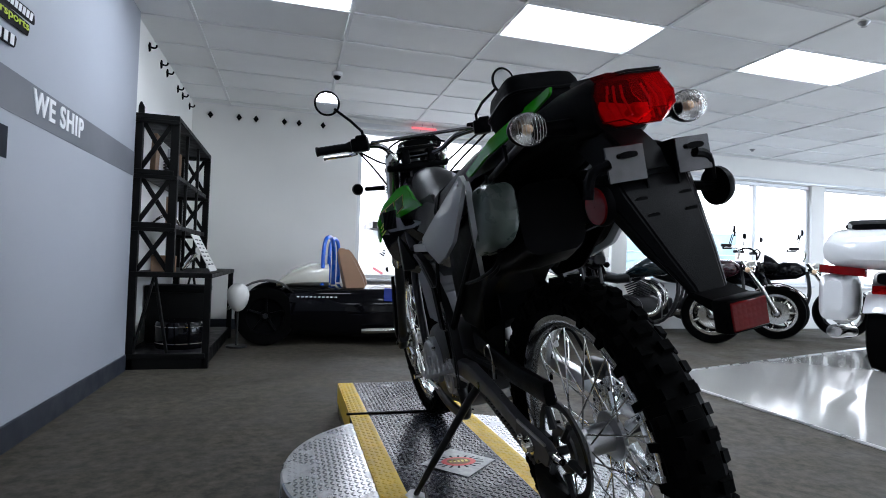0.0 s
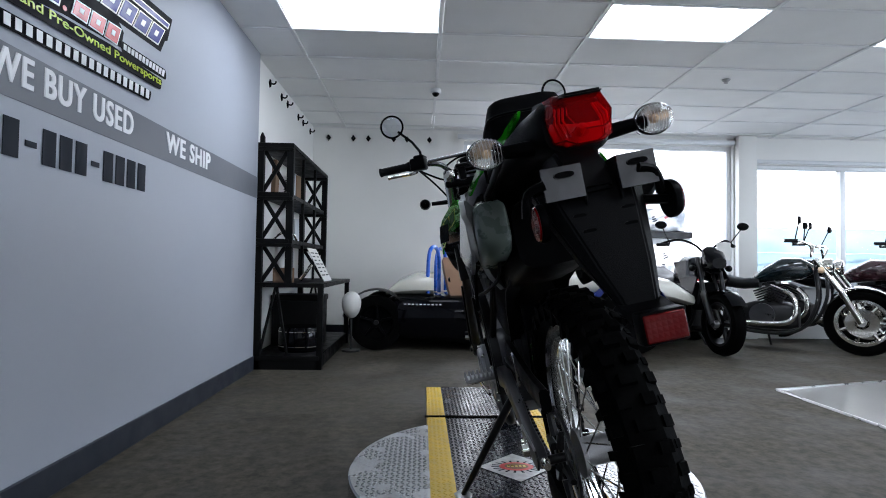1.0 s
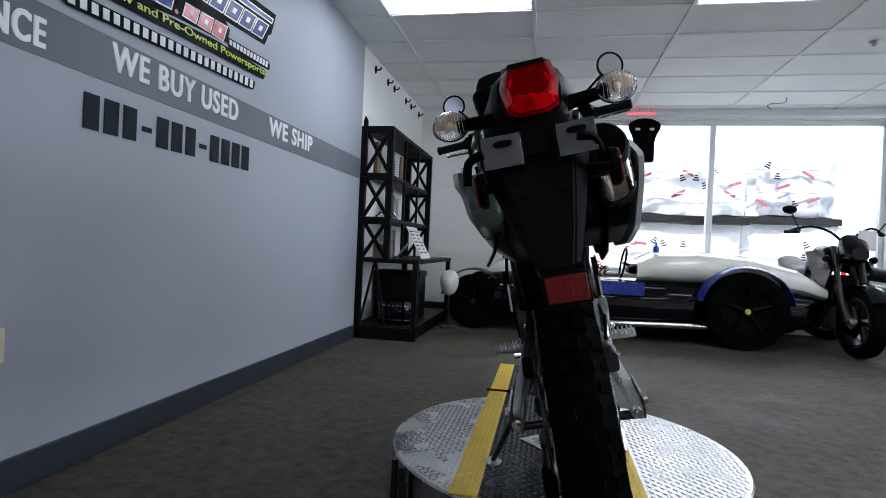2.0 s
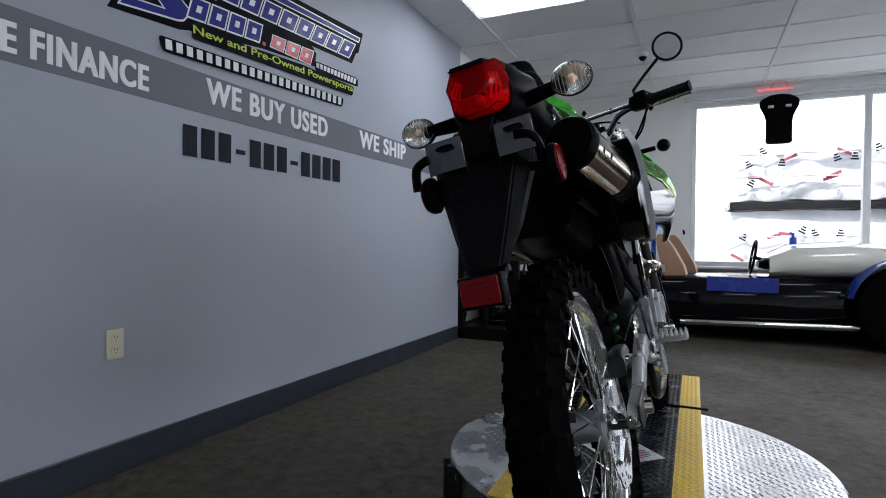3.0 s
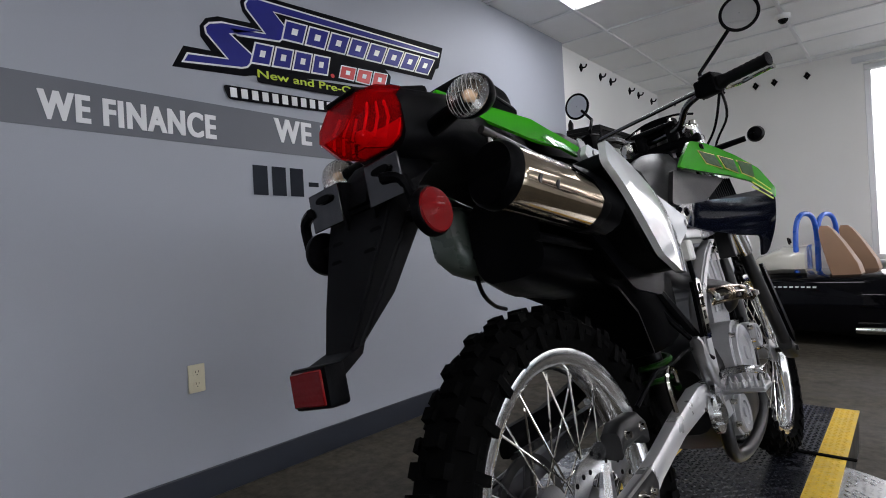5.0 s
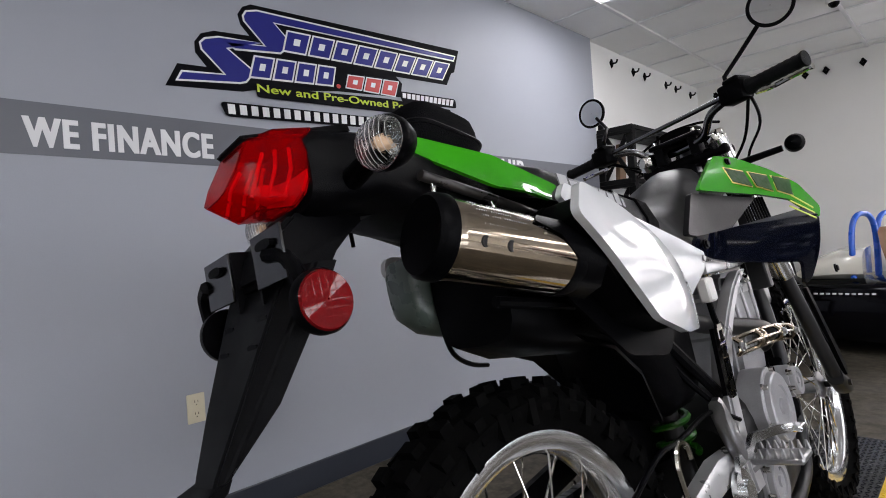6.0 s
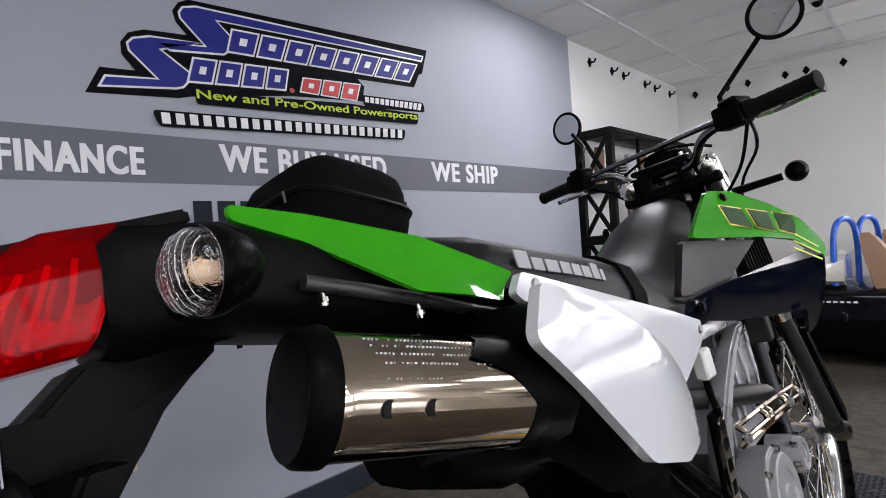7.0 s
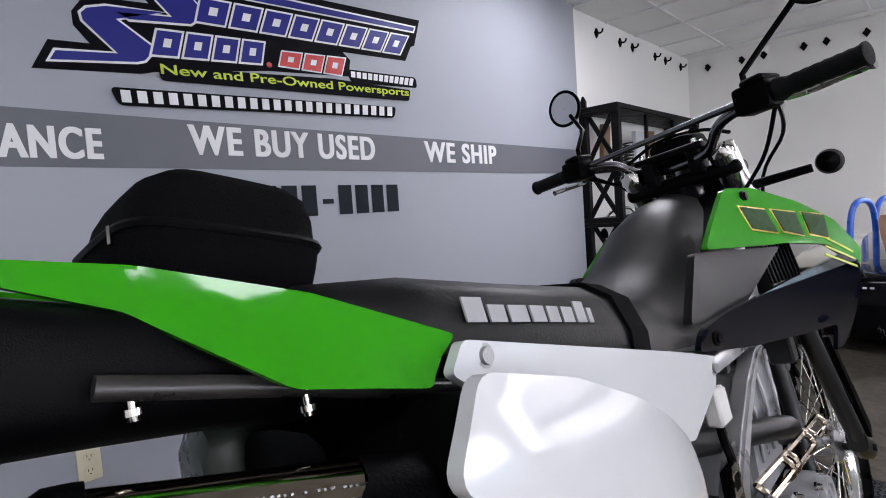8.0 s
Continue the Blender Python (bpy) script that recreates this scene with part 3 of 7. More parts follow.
def logo():
    lg = thing("wall_logo", "large blue, black and red vinyl emblem on the grey wall", "sign", m=pose(WX, 0, 0))

    def shape(name, pts, layer, material):
        return flat(name, pts, layer, material, lg)

    def shrink(pts, k):
        """The outline moved inwards by k."""
        n, out = len(pts), []
        turn = sum(pts[i - 1][0] * pts[i][1] - pts[i][0] * pts[i - 1][1] for i in range(n))
        for i in range(n):
            a, b, c = Vector(pts[i - 1]), Vector(pts[i]), Vector(pts[(i + 1) % n])
            u, v = (b - a).normalized(), (c - b).normalized()
            nu, nv = Vector((-u.y, u.x)), Vector((-v.y, v.x))
            m = (nu + nv) * (1 if turn > 0 else -1)
            out.append(tuple(b + m * (k / max(0.5, 1 + nu.dot(nv)))))
        return out

    def row(low, high, n, gap, base, material, edge, core):
        """Slanted blocks between a bottom and a top line; core cuts a pale slot in each."""
        def at(u, v):
            a = Vector(low[0]).lerp(Vector(low[1]), u)
            return tuple(a.lerp(Vector(high[0]).lerp(Vector(high[1]), u), v))
        for k in range(n):
            u0, u1 = (k + gap) / n, (k + 1 - gap) / n
            q = [at(u0, 0), at(u1, 0), at(u1, 1), at(u0, 1)]
            if edge:
                shape("block_edge", q, base, M_TEXTW)
                q = shrink(q, edge)
            shape("block", q, base + 1, material)
            if core:
                um, w = (u0 + u1) / 2, (u1 - u0) * 0.13
                v0, v1 = 0.36, 0.66
                shape("block_slot", [at(um - w, v0), at(um + w, v0), at(um + w, v1), at(um - w, v1)], base + 2, M_TEXTW)

    shape("ground_shape", [(2.911, 1.797), (2.962, 1.895), (3.08, 1.902), (3.037, 1.954), (3.036, 1.999), (3.064, 2.039), (3.12, 2.063), (3.279, 2.078), (3.24, 2.12), (3.23, 2.162), (3.254, 2.2), (3.295, 2.222), (4.66, 2.302), (4.609, 2.159), (4.581, 2.147), (4.535, 2.068), (4.129, 2.047), (4.171, 2.015), (4.153, 1.936), (3.734, 1.903), (3.277, 1.835), (3.232, 1.822)], 1, M_LOGOB)
    lower = [(2.95, 1.823), (2.975, 1.87), (3.15, 1.886), (3.059, 1.971), (3.054, 2.001), (3.076, 2.025), (3.137, 2.045), (3.336, 2.058), (3.181, 1.998), (3.288, 1.927), (3.274, 1.89), (3.252, 1.864), (3.223, 1.854)]
    upper = [(3.161, 2.026), (3.344, 2.05), (3.254, 2.137), (3.25, 2.162), (3.267, 2.188), (3.321, 2.205), (4.628, 2.263), (4.611, 2.225), (3.408, 2.163), (3.476, 2.104), (3.472, 2.063), (3.427, 2.026), (3.209, 1.999)]
    for name, pts in (("lower_swoosh", lower), ("upper_swoosh", upper)):
        shape(name + "_edge", pts, 2, M_TEXTW)
        shape(name, shrink(pts, 0.008), 3, M_LOGOBLUE)
    row(((3.431, 2.040), (4.503, 2.089)), ((3.461, 2.147), (4.578, 2.204)), 8, 0.03, 4, M_LOGOBLUE, 0.008, 1)
    row(((3.258, 1.887), (3.710, 1.921)), ((3.289, 1.994), (3.734, 2.024)), 4, 0.03, 4, M_LOGOBLUE, 0.008, 1)
    row(((3.773, 1.926), (4.117, 1.930)), ((3.795, 1.999), (4.150, 2.023)), 3, 0.04, 4, M_LOGORED, 0.006, 1)
    shape("dot", [(3.737 + 0.013 * math.cos(a), 1.928 + 0.011 * math.sin(a)) for a in np.linspace(0, 2 * math.pi, 11)[:-1]], 5, M_LOGORED)
    shape("strip", rounded([(3.288, 1.856), (4.053, 1.912), (4.55, 1.917), (4.536, 1.858), (3.295, 1.806)], 0.015), 6, M_LOGOB)
    shape("strip", rounded([(4.136, 1.969), (4.6, 1.99), (4.608, 1.935), (4.166, 1.908)], 0.02), 2, M_LOGOB)
    shape("strip", rounded([(3.123, 1.763), (4.438, 1.818), (4.421, 1.761), (3.147, 1.702)], 0.02), 7, M_LOGOB)
    slant = math.degrees(math.atan2(0.055, 1.24))
    q = pose(0.0105, 3.297, 1.818, 90, -slant, 90)
    letters(words("strip_lettering", "New and Pre-Owned Powersports", 0.048, q, M_LIME, lg, width=1.24, bold=0.0005), q, lg)
    row(((3.146, 1.713), (4.414, 1.769)), ((3.143, 1.755), (4.418, 1.815)), 24, 0.2, 9, M_TEXTW, 0, 0)
    row(((4.160, 1.934), (4.574, 1.943)), ((4.161, 1.961), (4.586, 1.981)), 12, 0.14, 4, M_TEXTW, 0, 0)


logo()


def outlet():
    o = thing("wall_outlet", "ivory double power outlet low on the grey wall", "outlet", m=pose(WX, 2.945, 0.508))
    bm = bmesh.new()
    box(bm, 0, 0.007, -0.035, 0.035, -0.058, 0.058, 0.004, 2)
    pl = part("cover_plate", bm, M_IVORY, o)
    for s in (-1, 1):
        bm = bmesh.new()
        tube(bm, [(0.006, 0, s * 0.024), (0.010, 0, s * 0.024)], 0.017, 16)
        sk = part("socket", bm, M_IVORY, o)
        bm = bmesh.new()
        for y in (-0.006, 0.006):
            box(bm, 0.0095, 0.0106, y - 0.001, y + 0.001, s * 0.024, s * 0.024 + 0.009)
        box(bm, 0.0095, 0.0106, -0.002, 0.002, s * 0.024 - 0.01, s * 0.024 - 0.006)
        part("slot", bm, M_BLACK, sk, smooth=False)


outlet()

# ---- turntable, plates and ramp ----
TX, TY, TR, TZ = 1.93, 3.63, 0.645, 0.165


def diamonds(bm, x0, x1, y0, y1, z, step=0.0195, keep=None, size=0.0110):
    """Raised lozenges in a staggered pattern, as one mesh."""
    nx, ny = int((x1 - x0) / step), int((y1 - y0) / step)
    for i in range(nx):
        for j in range(ny):
            x, y = x0 + (i + 0.5) * step, y0 + (j + 0.5) * step
            if keep and not keep(x, y):
                continue
            a = radians(45 if (i + j) % 2 else -45)
            c, s = math.cos(a), math.sin(a)
            L, W = size, size * 0.32
            p = [(L, 0), (0, W), (-L, 0), (0, -W)]
            b = [bm.verts.new((x + c * u - s * v, y + s * u + c * v, z)) for u, v in p]
            t = [bm.verts.new((x + 0.55 * (c * u - s * v), y + 0.55 * (s * u + c * v), z + 0.0019)) for u, v in p]
            for k in range(4):
                bm.faces.new((b[k], b[(k + 1) % 4], t[(k + 1) % 4], t[k]))
            bm.faces.new(t)
    return bm


RX0, RX1, YW = 1.585, 2.172, 0.088
tt = thing("turntable", "round diamond-plate turntable with a raised rim", "turntable", m=pose(TX, TY, 0))
bm = bmesh.new()
spin(bm, [(0.03, TR - 0.05), (0.03, TR), (TZ - 0.006, TR), (TZ, TR - 0.006), (TZ, 0.0), (0.03, 0.0)][:-1] + [(0.03, 0.001)], 96, axis="z")
part("disc", bm, M_DPLATE, tt, "bright ribbed aluminium disc")
bm = bmesh.new()
tube(bm, [(0, 0, 0.0), (0, 0, 0.03)], TR - 0.12, 64)
part("base", bm, M_BLACK, tt)
bm = bmesh.new()
diamonds(bm, -TR, TR, -TR, TR, TZ, keep=lambda x, y: x * x + y * y < (TR - 0.02) ** 2 and not (RX0 - TX - 0.01 < x < RX1 - TX + 0.01))
ob = part("tread", bm, M_DPLATE, tt, smooth=False)
ob["kind"] = "stuff"
for a in (212, 218):
    bm = bmesh.new()
    c = Vector((math.cos(radians(a)) * (TR + 0.02), math.sin(radians(a)) * (TR + 0.02), 0))
    tube(bm, [c + Vector((0, 0, 0.0)), c + Vector((0, 0, 0.17))], 0.012, 8)
    part("edge_pin", bm, M_DARKMETAL, tt)

pl = thing("ramp_plate", "black diamond-plate walkway with yellow edges across the turntable", "ramp", "ramp plates", pose(0, 0, TZ))
E1, E2 = 3.08, 4.275
bm = bmesh.new()
box(bm, RX0 + YW, RX1 - YW, E1, E2, 0.001, 0.005)
part("plate", bm, M_BPLATE, pl, smooth=False)
bm = bmesh.new()
diamonds(bm, RX0 + YW, RX1 - YW, E1, E2, 0.005)
part("tread", bm, M_BPLATE, pl, smooth=False)["kind"] = "stuff"
for a in (RX0, RX1 - YW):
    bm = bmesh.new()
    box(bm, a, a + YW, E1, E2, 0.001, 0.0055)
    diamonds(bm, a, a + YW, E1, E2, 0.0055, step=0.0195)
    part("yellow_edge", bm, M_YELLOW, pl, "worn yellow painted edge", smooth=False)

rp = thing("ramp", "black diamond-plate loading ramp with yellow edges", "ramp", "ramp plates", pose(0, 0, 0))
F1, F2 = 4.29, 4.96
bm = bmesh.new()
box(bm, RX0 + 0.006, RX1 - 0.006, F1, F2, 0.0, TZ - 0.003)
part("body", bm, M_DARKMETAL, rp, smooth=False)
bm = bmesh.new()
box(bm, RX0 + YW, RX1 - YW, F1, F2, TZ - 0.003, TZ + 0.003)
diamonds(bm, RX0 + YW, RX1 - YW, F1, F2, TZ + 0.003)
part("plate", bm, M_BPLATE, rp, smooth=False)
for a in (RX0, RX1 - YW):
    bm = bmesh.new()
    box(bm, a, a + YW, F1, F2, TZ - 0.003, TZ + 0.0035)
    diamonds(bm, a, a + YW, F1, F2, TZ + 0.0035, step=0.0195)
    if a == RX0:
        box(bm, a, a + 0.005, F1, F2, 0.06, TZ - 0.003)
    part("yellow_edge", bm, M_YELLOW, rp, "worn yellow painted edge", smooth=False)

st = thing("floor_sticker", "worn grey square sticker with a round red-brown emblem", "sticker", m=pose(1.912, 3.60, TZ + 0.0075, 0, 0, 43))
bm = bmesh.new()
box(bm, -0.102, 0.102, -0.098, 0.098, 0, 0.001)
part("sheet", bm, M_WORNTIN, st, smooth=False)
TURN = Matrix.Rotation(radians(-43), 4, "Z")
for k in range(18):
    a = 2 * math.pi * k / 18
    bm = bmesh.new()
    pts = [TURN @ Vector((r * 1.25 * math.cos(a + da), r * 0.8 * math.sin(a + da), 0.0011)) for r, da in ((0.035, -0.06), (0.076, -0.05), (0.076, 0.05), (0.035, 0.06))]
    f0 = [bm.verts.new(p) for p in pts]
    f1 = [bm.verts.new(p + Vector((0, 0, 0.0006))) for p in pts]
    for q in range(4):
        bm.faces.new((f0[q], f0[(q + 1) % 4], f1[(q + 1) % 4], f1[q]))
    bm.faces.new(f1)
    part("ray", bm, M_TEXTD, st, smooth=False)
for r, h, mt, lab in ((0.052, 0.0018, M_LOGORED, "dark red oval"), (0.036, 0.0026, M_CARD, "brown oval")):
    bm = bmesh.new()
    ring = [TURN @ Vector((r * 1.25 * math.cos(a), r * 0.8 * math.sin(a), 0)) for a in np.linspace(0, 2 * math.pi, 33)[:-1]]
    loft(bm, [[p + Vector((0, 0, h)) for p in ring], [p + Vector((0, 0, h + 0.0006)) for p in ring]])
    part("emblem", bm, mt, st, lab)
for k in range(5):
    bm = bmesh.new()
    box(bm, -0.035 + k * 0.015, -0.026 + k * 0.015, -0.009, 0.009, 0.0033, 0.0040, 0, 1, TURN)
    part("bar", bm, M_YELL, st, smooth=False)

sp_thing = thing("joint_strip", "black rubber strip over the joint of the ramp plates", "strip", m=pose(0, 4.2825, TZ))
bm = bmesh.new()
box(bm, RX0 - 0.015, RX1 + 0.03, -0.011, 0.011, 0.0045, 0.011, 0.002, 1)
part("rubber", bm, M_RUBBER, sp_thing)
# ---- the dirt bike on its side stand ----
LEAN_DEG = 12.3
BIKE = pose(2.0, 2.66, TZ + 0.008, 0, -LEAN_DEG, 0)
bike = thing("dirt_bike", "lime green, black and white dual-sport motorcycle leaning on its side stand", "motorcycle", m=BIKE)


def bolt(name, p, axis, r, parent, material=None, length=0.008):
    bm = bmesh.new()
    p, a = Vector(p), Vector(axis).normalized()
    tube(bm, [p - a * 0.004, p, p, p + a * length], [r * 1.35, r * 1.35, r, r * 0.9], 12)
    return part(name, bm, material or M_CHROME, parent)


def wheel(name, centre, R, width, rim_r, hub_r, n_knob, parent, disc_side):
    c = Vector(centre)
    bm = bmesh.new()
    w = width / 2
    spin(bm, [(-0.36 * w, rim_r + 0.0), (-0.5 * w, rim_r - 0.020), (-0.58 * w, rim_r - 0.012), (-0.63 * w, rim_r), (-0.60 * w, rim_r + 0.011), (-0.45 * w, rim_r + 0.012), (-0.3 * w, rim_r - 0.016), (0.3 * w, rim_r - 0.016), (0.45 * w, rim_r + 0.012), (0.60 * w, rim_r + 0.011), (0.63 * w, rim_r), (0.58 * w, rim_r - 0.012), (0.5 * w, rim_r - 0.020), (0.36 * w, rim_r - 0.022), (0.25 * w, rim_r - 0.026), (-0.25 * w, rim_r - 0.026)], 72, c)
    rim = part(name, bm, M_RIM, parent, "spoked wheel with silver alloy rim")
    # tyre carcass and knobs
    t0 = R - 0.009
    prof = [(-0.5 * w, rim_r - 0.004), (-0.86 * w, rim_r + 0.03), (-1.0 * w, (rim_r + t0) / 2 + 0.012), (-0.9 * w, t0 - 0.022), (-0.55 * w, t0 - 0.004), (0, t0), (0.55 * w, t0 - 0.004), (0.9 * w, t0 - 0.022), (1.0 * w, (rim_r + t0) / 2 + 0.012), (0.86 * w, rim_r + 0.03), (0.5 * w, rim_r - 0.004), (0.3 * w, rim_r - 0.002), (-0.3 * w, rim_r - 0.002)]
    bm = bmesh.new()
    spin(bm, prof, 72, c)

    part("tyre", bm, M_RUBBER, rim, "black knobbly off-road tyre", angle=25)
    bm = bmesh.new()

    def knob(a, x, lx, la, r0, r1, tilt):
        b, t = [], []
        for sx, sa in ((-1, -1), (1, -1), (1, 1), (-1, 1)):
            for lst, rr, k in ((b, r0, 1.0), (t, r1, 0.86)):
                xx = x + sx * lx * k
                rr2 = rr - abs(xx) * tilt
                an = a + sa * la * k / R
                lst.append(bm.verts.new(c + Vector((xx, rr2 * math.cos(an), rr2 * math.sin(an)))))
        for k in range(4):
            bm.faces.new((b[k], b[(k + 1) % 4], t[(k + 1) % 4], t[k]))
        bm.faces.new(t)
    step = 2 * math.pi / n_knob
    la = step * R * 0.29
    for k in range(n_knob):
        a = k * step
        if k % 2:
            knob(a, 0.0, 0.30 * w, la, t0 - 0.004, R, 0.0)
            knob(a, -0.80 * w, 0.17 * w, la, t0 - 0.02, R + 0.002, 0.42)
            knob(a, 0.80 * w, 0.17 * w, la, t0 - 0.02, R + 0.002, 0.42)
        else:
            knob(a, -0.40 * w, 0.22 * w, la, t0 - 0.006, R, 0.05)
            knob(a, 0.40 * w, 0.22 * w, la, t0 - 0.006, R, 0.05)
            knob(a, -0.93 * w, 0.10 * w, la * 0.8, t0 - 0.03, R - 0.003, 0.5)
            knob(a, 0.93 * w, 0.10 * w, la * 0.8, t0 - 0.03, R - 0.003, 0.5)
    part("tread_knob", bm, M_RUBBER, rim, angle=25)["kind"] = "stuff"
    bm = bmesh.new()
    spin(bm, [(-0.055, 0.001), (-0.055, hub_r * 0.5), (-0.045, hub_r), (-0.035, hub_r), (-0.03, hub_r * 0.6), (0.03, hub_r * 0.6), (0.035, hub_r), (0.045, hub_r), (0.055, hub_r * 0.5), (0.055, 0.001)], 32, c)
    part("hub", bm, M_CAST, rim)
    # spokes, crossed in pairs
    bm = bmesh.new()
    L0, L1 = hub_r - 0.004, rim_r - 0.018
    off = 0.42
    tube(bm, [(0.040, L0 * math.sin(off), L0 * math.cos(off)), (0.008, 0, L1)], 0.0019, 6)
    me = part("spoke", bm, M_CHROME, rim)
    me.location = c
    proto = me.data
    for k in range(1, 36):
        sp = new("spoke", proto)
        sp.parent = rim
        q = Matrix.Translation(c) @ Matrix.Rotation(2 * math.pi * k / 36, 4, "X")
        if k % 4 in (1, 2):
            q = q @ Matrix.Diagonal((1, -1, 1, 1))
        if k % 2:
            q = q @ Matrix.Diagonal((-1, 1, 1, 1))
        sp.matrix_local = q
    # drilled brake disc
    bm = bmesh.new()
    rd, x0 = (0.118 if disc_side > 0 else 0.13), disc_side * 0.068
    n = 96
    cols = []
    for k in range(n):
        a = 2 * math.pi * k / n
        wave = 0.0035 * math.cos(9 * a)
        cols.append([bm.verts.new(c + Vector((x0 + dx, r * math.cos(a), r * math.sin(a)))) for dx, r in ((-0.002, rd * 0.66 - wave * 0.6), (-0.002, rd + wave), (0.002, rd + wave), (0.002, rd * 0.66 - wave * 0.6))])
    for k in range(n):
        p, q = cols[k], cols[(k + 1) % n]
        for j in range(4):
            bm.faces.new((p[j], p[(j + 1) % 4], q[(j + 1) % 4], q[j]))
    for k in range(5):
        a = 2 * math.pi * k / 5
        d = Vector((0, math.cos(a), math.sin(a)))
        tube(bm, [c + Vector((x0, 0, 0)) + d * hub_r * 0.7, c + Vector((x0, 0, 0)) + d * rd * 0.74], [0.014, 0.009], 6)
    dk = part("brake_disc", bm, M_RIM, rim, "drilled steel brake disc", angle=20)
    bm = bmesh.new()
    for k in range(30):
        a = 2 * math.pi * k / 30
        rr = rd * (0.78 if k % 3 == 0 else 0.86 if k % 3 == 1 else 0.94)
        disc(bm, c + Vector((x0, rr * math.cos(a), rr * math.sin(a))), (1, 0, 0), 0.0042, 0.0052, 8)
    part("drill_hole", bm, M_BLACK, dk)["kind"] = "stuff"
    return rim


RA, FA = (0.010, 0.052, 0.368), (0, 1.60, 0.372)
wheel("rear_wheel", RA, 0.356, 0.107, 0.271, 0.052, 58, bike, 1)
wheel("front_wheel", FA, 0.372, 0.092, 0.292, 0.042, 62, bike, -1)

# swingarm, chain side and axle
for s in (1, -1):
    bm = bmesh.new()
    x = s * 0.105
    rings = []
    for u, z, h, w, dx in ((-0.020, 0.394, 0.013, 0.010, 0.017), (0.005, 0.397, 0.021, 0.012, 0.017), (0.115, 0.406, 0.023, 0.013, 0.017), (0.17, 0.416, 0.020, 0.013, 0.014), (0.33, 0.440, 0.021, 0.015, 0.006), (0.48, 0.453, 0.028, 0.017, 0), (0.58, 0.450, 0.026, 0.017, 0)):
        rings.append(oval(u, w, z - h, z + h, 12, 5, x + s * dx))
    loft(bm, rings)
    # both arms are silver; the left one's dark material paints in its shade
    arm = part("swingarm", bm, M_FRAME if s > 0 else M_STREETENG, bike, "brushed silver swingarm" if s > 0 else "silver swingarm behind the chain, its shade painted in dark")
    bm = bmesh.new()
    panel(bm, [(0.117, 0.430), (-0.017, 0.418), (-0.031, 0.402), (-0.011, 0.374), (0.119, 0.382), (0.130, 0.406)], lambda y, z: x + s * 0.0315, s * 0.004, 3, 0.006)
    part("adjuster_plate", bm, M_DARKMETAL, arm)
    bm = bmesh.new()
    panel(bm, [(0.113, 0.436), (-0.019, 0.423), (-0.017, 0.417), (0.111, 0.429)], lambda y, z: x + s * 0.033, s * 0.004, 2, 0.002)
    part("adjuster_edge", bm, M_CAST, arm)
    bolt("axle_nut", (x + s * 0.034, 0.055, 0.398), (s, 0, 0), 0.015, arm, length=0.013)
    bolt("adjuster_bolt", (x + s * 0.017, -0.033, 0.396), (0, -1, 0), 0.008, arm, length=0.02)
    bolt("adjuster_screw", (x + s * 0.036, 0.091, 0.404), (s, 0, 0), 0.006, arm, length=0.006)
    bm = bmesh.new()
    p = [(x + 0.01, 0.335, 0.465), (x + 0.012, 0.325, 0.52), (x + 0.012, 0.345, 0.548), (x + 0.012, 0.372, 0.540), (x + 0.012, 0.378, 0.515)]
    tube(bm, curve_pts(p, 4), 0.005, 6)
    part("hose_guide", bm, M_CHROME, arm)
bm = bmesh.new()
tube(bm, [(-0.13, 0.055, 0.366), (0.13, 0.055, 0.366)], 0.010, 12)
part("axle", bm, M_DARKMETAL, bike)
bm = bmesh.new()
rings = [oval(u, 0.018, z - 0.022, z + 0.022, 12, 4, 0.094) for u, z in ((0.085, 0.475), (0.105, 0.487), (0.175, 0.487), (0.195, 0.47))]
loft(bm, rings)
cal = part("brake_caliper", bm, M_DARKMETAL, bike, "dark rear brake caliper")
bolt("caliper_pin", (0.112, 0.110, 0.487), (1, 0, 0), 0.006, cal)
bolt("caliper_pin", (0.112, 0.170, 0.484), (1, 0, 0), 0.006, cal)
bm = bmesh.new()
tube(bm, curve_pts([(0.10, 0.20, 0.51), (0.115, 0.28, 0.55), (0.115, 0.36, 0.55), (0.12, 0.50, 0.56), (0.13, 0.60, 0.52)], 6), 0.0045, 8)
part("brake_hose", bm, M_BLACK, bike)
# sprocket, chain and guard on the left
bm = bmesh.new()
spin(bm, [(-0.077, 0.088), (-0.078, 0.105), (-0.072, 0.105), (-0.073, 0.088)], 44, RA)
sprocket = part("sprocket", bm, M_DARKMETAL, bike)
bm = bmesh.new()
spin(bm, [(-0.078, 0.028), (-0.078, 0.050), (-0.072, 0.050), (-0.072, 0.028)], 32, RA)
part("sprocket_hub", bm, M_DARKMETAL, sprocket)
for k in range(6):
    bm = bmesh.new()
    a = math.pi * k / 3 + 0.2
    q = Vector((-0.075, math.cos(a), math.sin(a)))
    tube(bm, [Vector((q.x, RA[1] + q.y * 0.045, RA[2] + q.z * 0.045)), Vector((q.x, RA[1] + q.y * 0.092, RA[2] + q.z * 0.092))], [0.010, 0.007], 6)
    part("sprocket_arm", bm, M_DARKMETAL, sprocket)
bm = bmesh.new()
for top in (1, -1):
    for k in range(34):
        t = k / 33
        u, z = 0.055 + 0.565 * t, 0.366 + top * (0.108 - 0.07 * t) + 0.08 * t
        box(bm, -0.084, -0.066, u - 0.008, u + 0.008, z - 0.0065, z + 0.0065)
part("chain", bm, M_DARKMETAL, bike)["kind"] = "stuff"
bm = bmesh.new()
